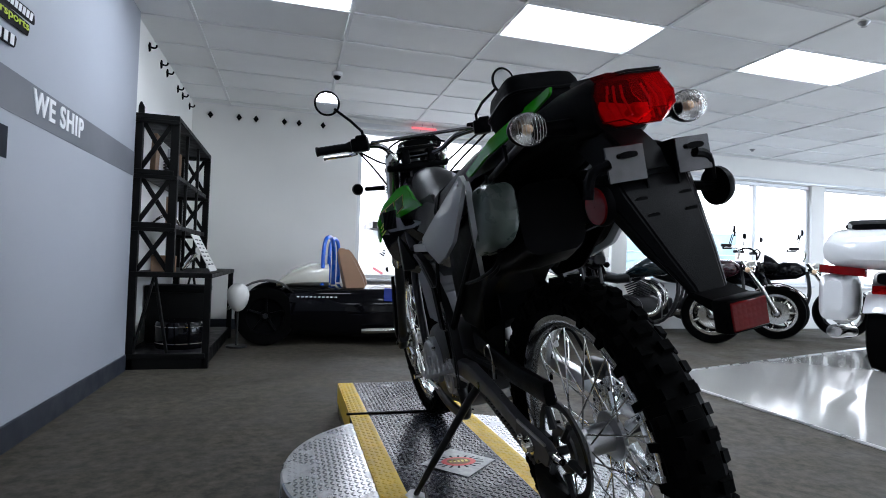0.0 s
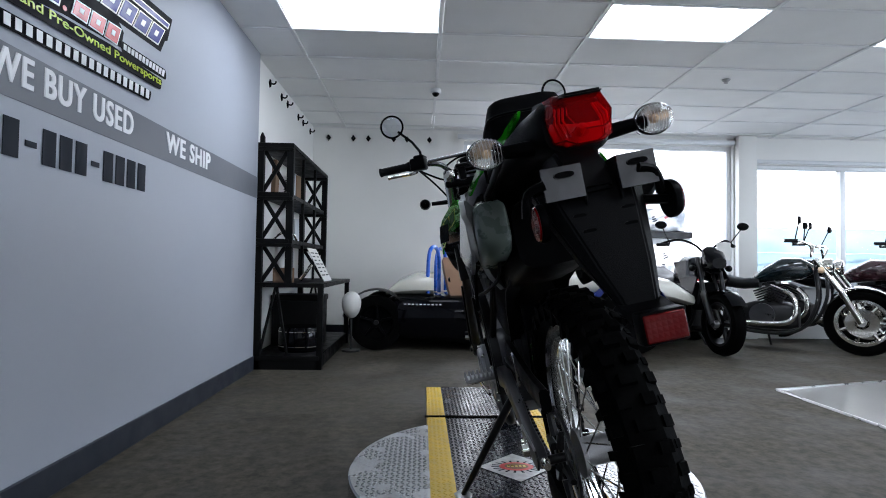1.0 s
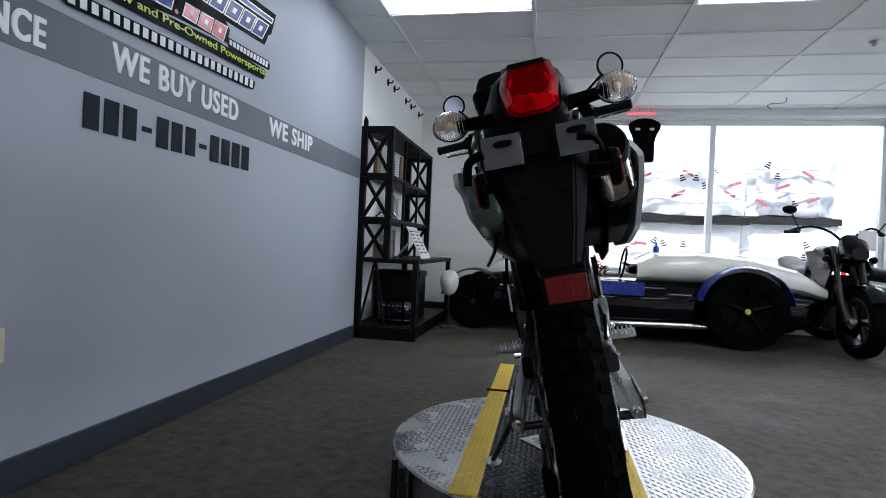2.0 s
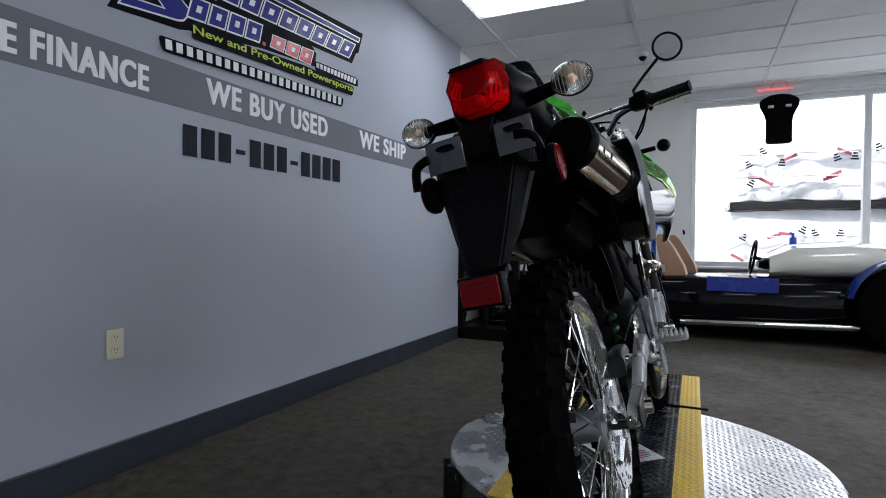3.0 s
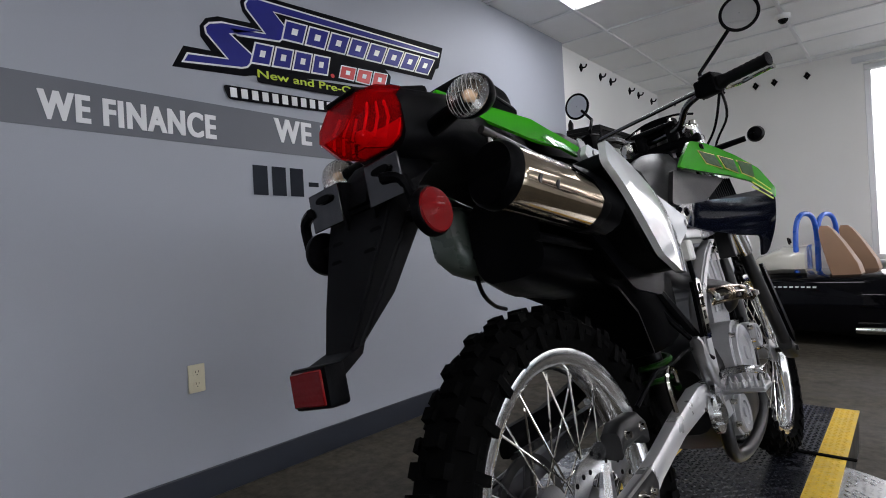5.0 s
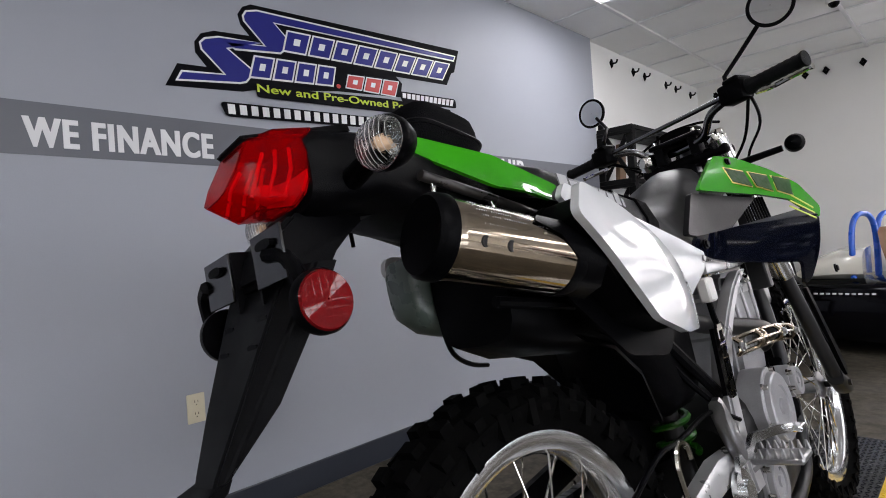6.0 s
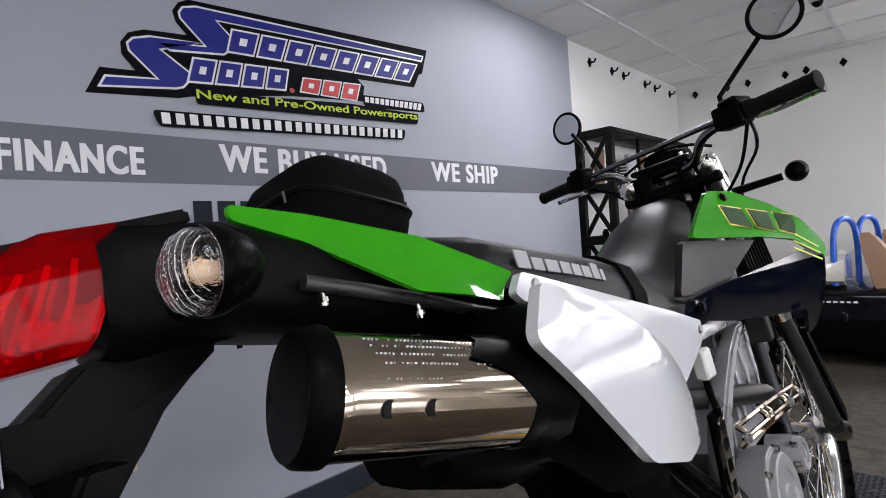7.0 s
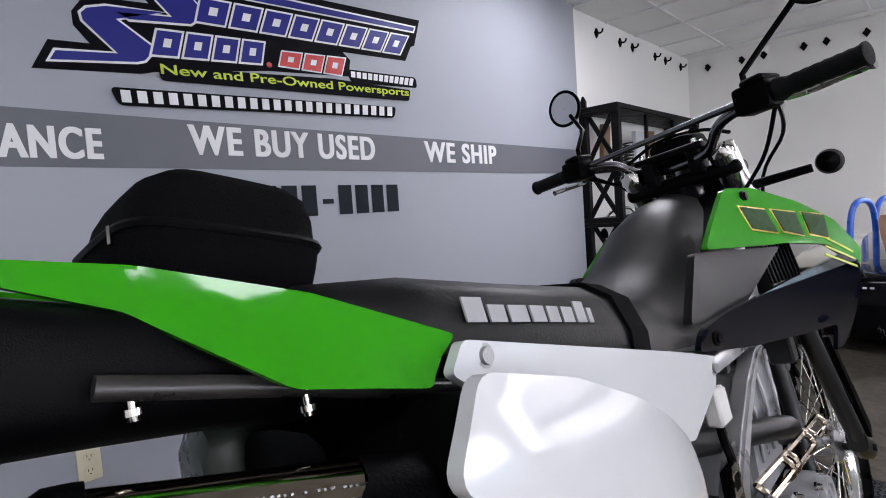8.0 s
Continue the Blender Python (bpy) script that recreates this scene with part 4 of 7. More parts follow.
loft(bm, [oval(u, 0.012, z - 0.028, z + 0.022, 10, 4, -0.085) for u, z in ((0.035, 0.50), (0.18, 0.505), (0.34, 0.53), (0.45, 0.55))])
part("chain_guard", bm, M_BLACK, bike)
bm = bmesh.new()
loft(bm, [oval(u, 0.016, z - 0.05, z + 0.03, 10, 4, -0.078) for u, z in ((0.025, 0.26), (0.10, 0.255), (0.17, 0.275))])
part("chain_slider", bm, M_BLACK, bike)

# frame: silver spars, cradle, black subframe
for s in (1, -1):
    bm = bmesh.new()
    rings = []
    for u, z, h in ((0.62, 0.38, 0.024), (0.60, 0.48, 0.023), (0.615, 0.59, 0.023), (0.665, 0.66, 0.024), (0.735, 0.715, 0.023), (0.82, 0.768, 0.024), (0.895, 0.80, 0.026)):
        rings.append([(s * 0.113 + dx, u + du, z) for dx, du in ((-0.016, -h), (0.016, -h), (0.016, h), (-0.016, h))])
    loft(bm, rings)
    bmesh.ops.bevel(bm, geom=bm.edges[:], offset=0.005, segments=2, affect="EDGES")
    # the left spar is silver too, with shade put into its colour
    spar = part("frame_spar", bm, M_FRAME if s > 0 else M_DARKMETAL, bike, "silver frame spar" if s > 0 else "silver frame spar with its shade painted in dark")
    bm = bmesh.new()
    box(bm, s * 0.113 - 0.013, s * 0.113 + 0.013, 0.67, 0.88, 0.806, 0.832, 0.005, 2)
    part("spar_arm", bm, M_FRAME, spar)
    bm = bmesh.new()
    e0, e1 = Vector((s * 0.140, 0.600, 0.70)), Vector((s * 0.140, 0.575, 0.575))
    for a, b in ((-0.016, -0.010), (0.010, 0.016)):
        loft(bm, [[p + Vector((x, y, 0)) for x, y in ((-0.003, a), (0.003, a), (0.003, b), (-0.003, b))] for p in (e0, e1)])
    for k in range(5):
        q = e0.lerp(e1, k / 4)
        box(bm, q.x - 0.0029, q.x + 0.0029, q.y - 0.012, q.y + 0.012, q.z - 0.006, q.z + 0.006)
    part("slotted_strip", bm, M_CHROME, spar, "slotted metal strip")
    bm = bmesh.new()
    loft(bm, [[p + Vector((x, y, 0)) for x, y in ((-0.012, -0.017), (-0.004, -0.017), (-0.004, 0.017), (-0.012, 0.017))] for p in (e0, e1)])
    part("strip_backing", bm, M_BLACK, spar)
    bm = bmesh.new()
    tube(bm, curve_pts([(s * 0.113, 0.90, 0.82), (s * 0.115, 0.93, 0.88), (s * 0.10, 0.98, 0.97), (s * 0.04, 1.10, 1.06)], 6), [0.022] * 19, 10)
    # left tube darkened by colour for the shaded side, like the spar
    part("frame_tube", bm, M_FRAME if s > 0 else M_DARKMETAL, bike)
    bm = bmesh.new()
    tube(bm, curve_pts([(s * 0.04, 1.12, 1.0), (s * 0.09, 1.10, 0.70), (s * 0.10, 1.04, 0.36), (s * 0.10, 0.9, 0.27), (s * 0.10, 0.66, 0.28), (s * 0.11, 0.63, 0.40)], 6), 0.016, 10)
    part("frame_cradle", bm, M_DARKMETAL, bike)
    bm = bmesh.new()
    tube(bm, curve_pts([(s * 0.10, 0.66, 0.84), (s * 0.11, 0.35, 0.888), (s * 0.113, 0.11, 0.945), (s * 0.106, 0.03, 0.969), (s * 0.098, -0.082, 0.999)], 6), 0.0072, 10)
    part("subframe_rail", bm, M_RAIL, bike, "black steel subframe rail")
    bm = bmesh.new()
    tube(bm, curve_pts([(s * 0.11, 0.62, 0.55), (s * 0.10, 0.42, 0.72), (s * 0.095, 0.20, 0.89)], 5), 0.011, 8)
    part("subframe_stay", bm, M_SATIN, bike)
for x, u, z in ((0.098, -0.066, 0.993), (0.108, 0.030, 0.966)):
    bolt("hook_bolt", (x, u, z), (0, 0, -1), 0.0026, bike, length=0.015)
    bolt("hook_head", (x, u, z - 0.013), (0, 0, -1), 0.0038, bike, length=0.003)
for x, u, z in ((-0.123, -0.037, 0.995), (-0.126, 0.072, 0.955)):
    bolt("hook_bolt", (x, u, z), (0, 0, -1), 0.0036, bike, M_SATIN, length=0.03)
bolt("panel_bolt", (0.138, 0.099, 0.926), (1, 0, -0.2), 0.005, bike, M_CAST, length=0.006)

# airbox and inner fender: the dark mass under the seat
bm = bmesh.new()
loft(bm, [oval(u, hw, z0, z1, 16, 4) for u, hw, z0, z1 in ((0.06, 0.075, 0.775, 0.93), (0.14, 0.095, 0.745, 0.93), (0.30, 0.10, 0.722, 0.92), (0.36, 0.10, 0.66, 0.915), (0.46, 0.10, 0.56, 0.90), (0.58, 0.09, 0.56, 0.88))])
part("airbox", bm, M_BLACK, bike)
bm = bmesh.new()
rings = []
for u, z in ((0.06, 0.86), (0.10, 0.835), (0.15, 0.80), (0.20, 0.772), (0.28, 0.745), (0.345, 0.69), (0.375, 0.60)):
    rings.append([(x, u + 0.006 * abs(x) / 0.07, z - 0.25 * x * x / 0.07) for x in (-0.085, -0.06, -0.03, 0, 0.03, 0.06, 0.085)])
loft(bm, [r + [(p[0], p[1] + 0.004, p[2] + 0.006) for p in r[::-1]] for r in rings])
part("inner_fender", bm, M_BLACK, bike)
# black filler sheet, added to keep the gap around the spring dark
bm = bmesh.new()
panel(bm, [(0.36, 0.74), (0.34, 0.60), (0.40, 0.46), (0.62, 0.44), (0.64, 0.74)], lambda y, z: -0.045, -0.006, 2, 0.02)
part("black_filler", bm, M_BLACK, bike)
# shock and spring, green; the spring's colour is darkened to paint in shade
bm = bmesh.new()
tube(bm, [(0, 0.60, 0.40), (0, 0.54, 0.78)], 0.022, 14)
shock = part("shock_absorber", bm, M_DARKMETAL, bike)
bm = bmesh.new()
pts = [Vector((0.037 * math.cos(a), 0.59 - 0.04 * (a / 45) + 0.037 * math.sin(a), 0.46 + 0.26 * a / 45)) for a in np.linspace(0, 45, 150)]
tube(bm, pts, 0.007, 6)
part("spring", bm, M_SPRING, shock, "lime green coil spring with shade put into its colour")

# tail cowl, light, signals
bm = bmesh.new()
loft(bm, [oval(u, hw, z0, z1, 20, 3.2, 0.014 if u < -0.1 else 0.0) for u, hw, z0, z1 in ((-0.216, 0.055, 0.970, 1.060), (-0.200, 0.064, 0.964, 1.068), (-0.13, 0.080, 0.972, 1.066), (-0.07, 0.086, 0.962, 1.052), (0.0, 0.092, 0.950, 1.040), (0.08, 0.096, 0.930, 1.02), (0.22, 0.098, 0.89, 0.98))])
part("tail_cowl", bm, M_SATIN, bike, "matt black tail section")
bm = bmesh.new()


TAIL_X = 0.016


def lens_ring(rows, k=1.0, du=0.0):
    """A faceted ring: half widths and heights, each corner with its own depth."""
    right = [(x * k, u + du, 1.023 + (z - 1.023) * k) for x, u, z in rows]
    return [(TAIL_X + x, u, z) for x, u, z in right] + [(TAIL_X - x, u, z) for x, u, z in right[::-1]]


R_FRONT = [(0.043, -0.200, 1.065), (0.053, -0.205, 1.031), (0.046, -0.222, 0.985), (0.027, -0.226, 0.975)]
R_MID = [(0.040, -0.246, 1.059), (0.049, -0.257, 1.023), (0.039, -0.268, 0.979), (0.023, -0.271, 0.970)]
R_REAR = [(0.029, -0.276, 1.047), (0.036, -0.293, 1.013), (0.027, -0.304, 0.991), (0.015, -0.307, 0.985)]
TAIL = -0.010
outer = [lens_ring(R_FRONT), lens_ring(R_MID), lens_ring(R_REAR)]
inner = [lens_ring(R_REAR, 0.93, 0.004), lens_ring(R_MID, 0.94, 0.001), lens_ring(R_FRONT, 0.94)]
bm = bmesh.new()
vo = [[bm.verts.new(p) for p in ring] for ring in outer]
vi = [[bm.verts.new(p) for p in ring] for ring in inner]
for ra, rb in ((vo[0], vo[1]), (vo[1], vo[2]), (vi[0], vi[1]), (vi[1], vi[2]), (vi[2], vo[0])):
    for k in range(8):
        bm.faces.new((ra[k], ra[(k + 1) % 8], rb[(k + 1) % 8], rb[k]))
bm.faces.new(vo[2])
bm.faces.new(vi[0][::-1])
tlm = part("tail_light", bm, M_RED, bike, "glossy red faceted tail light lens", angle=20)
tlm.visible_shadow = False
# silvered back, divider shelf, side ribs and bulb inside the lens
bm = bmesh.new()
loft(bm, [lens_ring(R_FRONT, 0.92, 0.0), lens_ring(R_FRONT, 0.92, -0.004)])
part("lamp_back", bm, M_LAMPWHITE, tlm)
for s in (1, -1):
    for k in range(3):
        bm = bmesh.new()
        x = s * (0.042 - 0.002 * k)
        tube(bm, [(TAIL_X + x * 0.74, TAIL - 0.215 - 0.016 * k, 1.042 - 0.004 * k), (TAIL_X + x * 0.93, TAIL - 0.222 - 0.018 * k, 1.014), (TAIL_X + x * 0.80, TAIL - 0.232 - 0.018 * k, 0.984)], 0.0022, 5)
        part("lamp_rib", bm, M_LAMPWHITE, tlm)
bm = bmesh.new()
spin(bm, [(-0.250, 0.001), (-0.246, 0.009), (-0.236, 0.012), (-0.22, 0.006), (-0.214, 0.006), (-0.214, 0.001)], 14, (TAIL_X, TAIL, 0.997), "y")
part("bulb", bm, M_LAMPWHITE, tlm)
bm = bmesh.new()
loft(bm, [[(TAIL_X + x, u, z) for x, u, z in ((-0.054, -0.150, 1.060), (0.054, -0.150, 1.060), (0.033, -0.280, 1.045), (-0.033, -0.280, 1.045))], [(TAIL_X + x, u, z) for x, u, z in ((-0.050, -0.150, 1.074), (0.050, -0.150, 1.074), (0.031, -0.281, 1.052), (-0.031, -0.281, 1.052))]])
bmesh.ops.bevel(bm, geom=bm.edges[:], offset=0.003, segments=2, affect="EDGES")
part("light_hood", bm, M_SATIN, bike)
for s in (1, -1):
    c = Vector((0.163, -0.192, 1.003)) if s > 0 else Vector((-0.136, -0.174, 1.000))
    bm = bmesh.new()
    tube(bm, [(s * 0.05, -0.165, 0.996), c + Vector((-s * 0.012, 0.008, -0.001))], [0.015, 0.011], 12)
    part("signal_stem", bm, M_BLACK, bike)

    def squash(bm):
        for v in bm.verts:
            v.co.x = c.x + (v.co.x - c.x) * 1.16
            v.co.z = c.z + (v.co.z - c.z) * 0.93
    bm = bmesh.new()
    spin(bm, [(-0.001, 0.0295), (0.004, 0.0305), (0.012, 0.029), (0.026, 0.022), (0.036, 0.011), (0.040, 0.001), (0.03, 0.001), (0.018, 0.018), (0.002, 0.027)], 28, c, "y")
    squash(bm)
    sig = part("turn_signal", bm, M_BLACK, bike, "black turn signal housing")
    bm = bmesh.new()
    spin(bm, [(0.001, 0.027), (0.010, 0.022), (0.018, 0.014), (0.022, 0.001), (0.0215, 0.001), (0.0165, 0.014), (0.009, 0.0215), (0.001, 0.0262)], 24, c, "y")
    squash(bm)
    part("reflector_bowl", bm, M_BOWL, sig, "silvered reflector bowl")
    bm = bmesh.new()
    spin(bm, [(0.0, 0.0285), (-0.007, 0.028), (-0.014, 0.0235), (-0.019, 0.014), (-0.021, 0.001), (-0.0194, 0.001), (-0.0176, 0.013), (-0.0126, 0.022), (-0.0065, 0.0262), (0.0, 0.0268)], 28, c, "y")
    squash(bm)
    ln = part("signal_lens", bm, M_CLEAR, sig, "clear ribbed lens")
    ln.visible_shadow = False
    for k in range(-4, 5):
        bm = bmesh.new()
        x = k * 0.006
        h = 0.0255 * math.sqrt(max(0.05, 1 - (x / 0.031) ** 2))
        d = 0.015 * math.sqrt(max(0.05, 1 - (x / 0.031) ** 2))
        tube(bm, [(c.x + x, c.y - 0.004 - d * math.cos(a), c.z + h * math.sin(a)) for a in np.linspace(-1.3, 1.3, 7)], 0.0003, 4)
        part("lens_rib", bm, M_LAMPWHITE, ln)
    bm = bmesh.new()
    spin(bm, [(0.012, 0.001), (0.010, 0.007), (0.0, 0.0085), (-0.006, 0.006), (-0.008, 0.001)], 12, c, "y")
    part("bulb", bm, M_BULB, sig)

# plate bracket: stem, panel, slotted metal brackets, reflectors
bm = bmesh.new()
side = [(-0.09, 0.972), (-0.228, 0.972), (-0.268, 0.935), (-0.282, 0.895), (-0.220, 0.868), (-0.198, 0.900), (-0.180, 0.925), (-0.162, 0.949), (-0.138, 0.967)]
loft(bm, [[(-0.036, y, z) for y, z in side], [(0.036, y, z) for y, z in side]])
bmesh.ops.bevel(bm, geom=bm.edges[:], offset=0.006, segments=2, affect="EDGES")
part("plate_bracket", bm, M_SATIN, bike, "matt black plate bracket")
bm = bmesh.new()
# half width, rear and front depth, height, sideways shift
rows = [(0.092, -0.268, -0.222, 0.902, 0.004), (0.084, -0.284, -0.238, 0.868, 0.005), (0.055, -0.328, -0.292, 0.775, 0.009), (0.037, -0.350, -0.336, 0.727, 0.011), (0.034, -0.354, -0.346, 0.716, 0.011)]
loft(bm, [[(x + dx, u, z) for x, u in ((-w, f), (-w * 0.97, r + 0.020 * w / 0.09), (-0.70 * w, r), (0.70 * w, r), (w * 0.97, r + 0.020 * w / 0.09), (w, f))] for w, r, f, z, dx in rows])
bmesh.ops.bevel(bm, geom=[e for e in bm.edges if abs(e.verts[0].co.z - e.verts[1].co.z) > 0.005], offset=0.003, segments=2, affect="EDGES")
bp = part("plate_panel", bm, M_SATIN, bike, "dark grey tapered plate panel", angle=20)
for k, (x, z) in enumerate(((-0.031, 0.858), (0.047, 0.858), (-0.024, 0.832), (0.042, 0.832))):
    bm = bmesh.new()
    u = -0.2895 - (0.868 - z) * 0.473
    rings = oval(0, 0.011, -0.003, 0.003, 10)
    loft(bm, [[(x + p[0], u + 0.0045, z + p[2]) for p in rings], [(x + p[0], u + 0.012, z + p[2]) for p in rings]])
    part("slot", bm, M_BLACK, bp)
for s in (1, -1):
    bm = bmesh.new()
    box(bm, -0.078 if s < 0 else 0.044, -0.012 if s < 0 else 0.106, -0.287, -0.284, 0.886, 0.940, 0.001, 1)
    br = part("plate_mount", bm, M_MOUNT, bike, "dull metal plate mount with a slot")
    bm = bmesh.new()
    rings = oval(0, 0.016, -0.005, 0.005, 12)
    mx = -0.042 if s < 0 else 0.076
    loft(bm, [[(mx + p[0], -0.2915, 0.925 + p[2]) for p in rings], [(mx + p[0], -0.2825, 0.925 + p[2]) for p in rings]])
    part("slot", bm, M_BLACK, br)
    bm = bmesh.new()
    box(bm, -0.013 if s < 0 else 0.043, -0.010 if s < 0 else 0.046, -0.284, -0.245, 0.872, 0.940)
    part("mount_flange", bm, M_SATIN, br)
    bm = bmesh.new()
    tube(bm, curve_pts([(s * 0.075, -0.288, 0.915), (s * 0.102, -0.282, 0.905), (s * 0.110, -0.275, 0.87)], 4), 0.008, 8)
    part("mount_arm", bm, M_BLACK, br)
    # round side reflector
    bm = bmesh.new()
    c = Vector((0.120 if s > 0 else -0.082, -0.268, 0.858))
    spin(bm, [(0, 0.001), (0, 0.031), (s * 0.008, 0.031), (s * 0.012, 0.029), (s * 0.012, 0.001)], 32, c, "x")
    rf = part("side_reflector", bm, M_BLACK, bike, "round red side reflector")
    bm = bmesh.new()
    spin(bm, [(s * 0.0125, 0.001), (s * 0.0125, 0.0285), (s * 0.015, 0.027), (s * 0.016, 0.001)], 32, c, "x")
    part("reflector_lens", bm, M_REDREF, rf, "red prism reflector")
    bm = bmesh.new()
    tube(bm, [(s * 0.03, -0.255, 0.875), c], 0.008, 8)
    part("reflector_stalk", bm, M_BLACK, bike)
bm = bmesh.new()
box(bm, -0.016, 0.050, -0.404, -0.376, 0.664, 0.710, 0.004, 2)
rr = part("rear_reflector", bm, M_BLACK, bike)
bm = bmesh.new()
box(bm, -0.012, 0.046, -0.408, -0.4045, 0.668, 0.706, 0.0015, 1)
part("reflector_lens", bm, M_REDREF, rr, "red rectangular reflector")
bm = bmesh.new()
loft(bm, [[(-0.022, -0.340, 0.722), (0.045, -0.340, 0.722), (0.045, -0.345, 0.712), (-0.022, -0.345, 0.712)], [(-0.014, -0.384, 0.708), (0.048, -0.384, 0.708), (0.048, -0.384, 0.690), (-0.014, -0.384, 0.690)]])
part("reflector_stalk", bm, M_BLACK, bike)

# side panels: lime strips and white covers
green = [(-0.112, 1.081), (-0.044, 1.066), (0.042, 1.027), (0.138, 0.976), (0.090, 0.948), (0.005, 0.972), (-0.020, 0.999), (-0.056, 1.038), (-0.114, 1.066)]
green_left = [(-0.112, 1.081), (-0.044, 1.066), (0.042, 1.027), (0.138, 0.976), (0.118, 0.963), (0.03, 0.997), (-0.03, 1.026), (-0.07, 1.046), (-0.114, 1.066)]
white = [(0.080, 0.958), (0.030, 0.912), (0.115, 0.829), (0.185, 0.762), (0.29, 0.728), (0.383, 0.724), (0.396, 0.770), (0.385, 0.812), (0.340, 0.850), (0.28, 0.885), (0.187, 0.927)]
white_left = [(0.060, 0.955), (0.050, 0.925), (0.085, 0.900), (0.10, 0.848), (0.20, 0.770), (0.30, 0.728), (0.37, 0.72), (0.40, 0.76), (0.38, 0.83), (0.30, 0.895), (0.20, 0.935)]
strip = [(0.104, 0.953), (0.122, 0.973), (0.31, 0.925), (0.486, 0.880), (0.592, 0.850), (0.575, 0.815), (0.50, 0.772), (0.42, 0.79), (0.30, 0.83), (0.16, 0.91)]
for s in (1, -1):
    def gx(y, z, s=s):
        ys = (-0.11, -0.044, 0.042, 0.14)
        drop = float(np.interp(y, ys, (1.080, 1.065, 1.027, 0.975))) - z
        return s * (float(np.interp(y, ys, (0.052, 0.068, 0.118, 0.147))) + 0.35 * max(0, min(drop, 0.03)) + 0.85 * max(0, min(drop, 0.075) - 0.03))
    bm = bmesh.new()
    panel(bm, green if s > 0 else green_left, gx, s * 0.006, 7, 0.006)
    part("tail_panel", bm, M_GREEN, bike, "lime green side strip")

    def wx(y, z, s=s):
        if s < 0:
            return -(0.181 - 0.34 * max(0, y - 0.06) - 0.5 * max(0, 0.80 - z) ** 2)
        return 0.237 - 0.09 * (y - 0.03) - 0.35 * max(0, 0.80 - z) ** 2 - 0.7 * max(0, y - 0.25) ** 2 - 1.3 * max(0, z - 0.84 + 0.25 * max(0, y - 0.1)) ** 2
    bm = bmesh.new()
    panel(bm, white if s > 0 else white_left, wx, s * 0.012, 12, 0.014)
    part("side_cover", bm, M_WHITEP, bike, "glossy white side cover", angle=50)

    def sx(y, z, s=s):
        return s * (0.168 - 0.010 * min(1, max(0, (y - 0.1) / 0.5)) - 0.2 * max(0, 0.925 - 0.2 * (y - 0.1) - z))
    bm = bmesh.new()
    panel(bm, strip, sx, s * 0.010, 3, 0.006)
    us = part("upper_cover", bm, M_WHITEP, bike, "white strip under the seat")
    for y, z in ((0.142, 0.957), (0.578, 0.838)):
        bolt("cover_bolt", (sx(y, z), y, z), (s, 0, 0), 0.007, us, M_CAST, length=0.003)
# left storage box seen behind the left cover
bm = bmesh.new()
loft(bm, [oval(u, hw, z0, z1, 16, 4, -0.118) for u, hw, z0, z1 in ((0.030, 0.028, 0.858, 0.923), (0.038, 0.035, 0.836, 0.937), (0.070, 0.038, 0.812, 0.944), (0.15, 0.036, 0.79, 0.934))])
part("coolant_tank", bm, M_MILK, bike, "milky translucent tank")
bm = bmesh.new()
tube(bm, curve_pts([(-0.110, 0.10, 0.82), (-0.118, 0.12, 0.77), (-0.14, 0.18, 0.742), (-0.155, 0.24, 0.73)], 5), 0.0045, 8)
part("guard_tube", bm, M_SATIN, bike)

# black backing that closes the room between the right cover and the frame
bm = bmesh.new()
panel(bm, [(0.094, 0.945), (0.046, 0.905), (0.125, 0.832), (0.192, 0.772), (0.29, 0.738), (0.375, 0.734), (0.386, 0.770), (0.375, 0.806), (0.330, 0.842), (0.27, 0.877), (0.187, 0.918)], lambda y, z: 0.214 - 0.10 * (y - 0.03), 0.125, 3, 0.014)
part("inner_panel", bm, M_BLACK, bike)
bm = bmesh.new()
panel(bm, [(0.075, 0.945), (0.055, 0.90), (0.085, 0.82), (0.22, 0.715), (0.36, 0.69), (0.40, 0.72), (0.40, 0.84), (0.30, 0.90)], lambda y, z: 0.150 - 0.03 * max(0, y - 0.1), 0.006, 3, 0.02, 0.001)
part("inner_panel", bm, M_BLACK, bike)

# muffler, heat pipe
ax0, ax1 = Vector((0.128, -0.118, 0.913)), Vector((0.166, 0.085, 0.862))
d = (ax1 - ax0).normalized()
bm = bmesh.new()
ax2 = ax0 + d * 0.192
tube(bm, [ax0, ax0 + d * 0.004, ax0 + d * 0.02, ax2], [0.045, 0.0475, 0.0475, 0.0475], 40)
mf = part("muffler", bm, M_MUFF, bike, "polished steel muffler")
bm = bmesh.new()
tube(bm, [ax2 - d * 0.01, ax2 - d * 0.004, ax2 + d * 0.02 - Vector((0.006, 0, 0)), ax1 + d * 0.045 - Vector((0.022, 0, 0)), ax1 + d * 0.09 - Vector((0.022, 0, 0))], [0.0485, 0.0495, 0.046, 0.036, 0.022], 32)
part("muffler_cone", bm, M_BLACK, mf, "black muffler front cone")
bm = bmesh.new()
tube(bm, [ax0 + d * 0.004, ax0 - d * 0.010, ax0 - d * 0.014, ax0 - d * 0.008, ax0 + d * 0.004, ax0 + d * 0.008], [0.028, 0.032, 0.045, 0.0495, 0.0508, 0.0508], 40)
cap = part("end_cap", bm, M_BLACK, mf, "black muffler end cap")
bm = bmesh.new()
tube(bm, [ax0 - d * 0.012 + Vector((0.004, 0, -0.008)), ax0 + d * 0.004 + Vector((0.004, 0, -0.008))], 0.014, 16)
part("outlet_pipe", bm, M_DARKMETAL, mf)
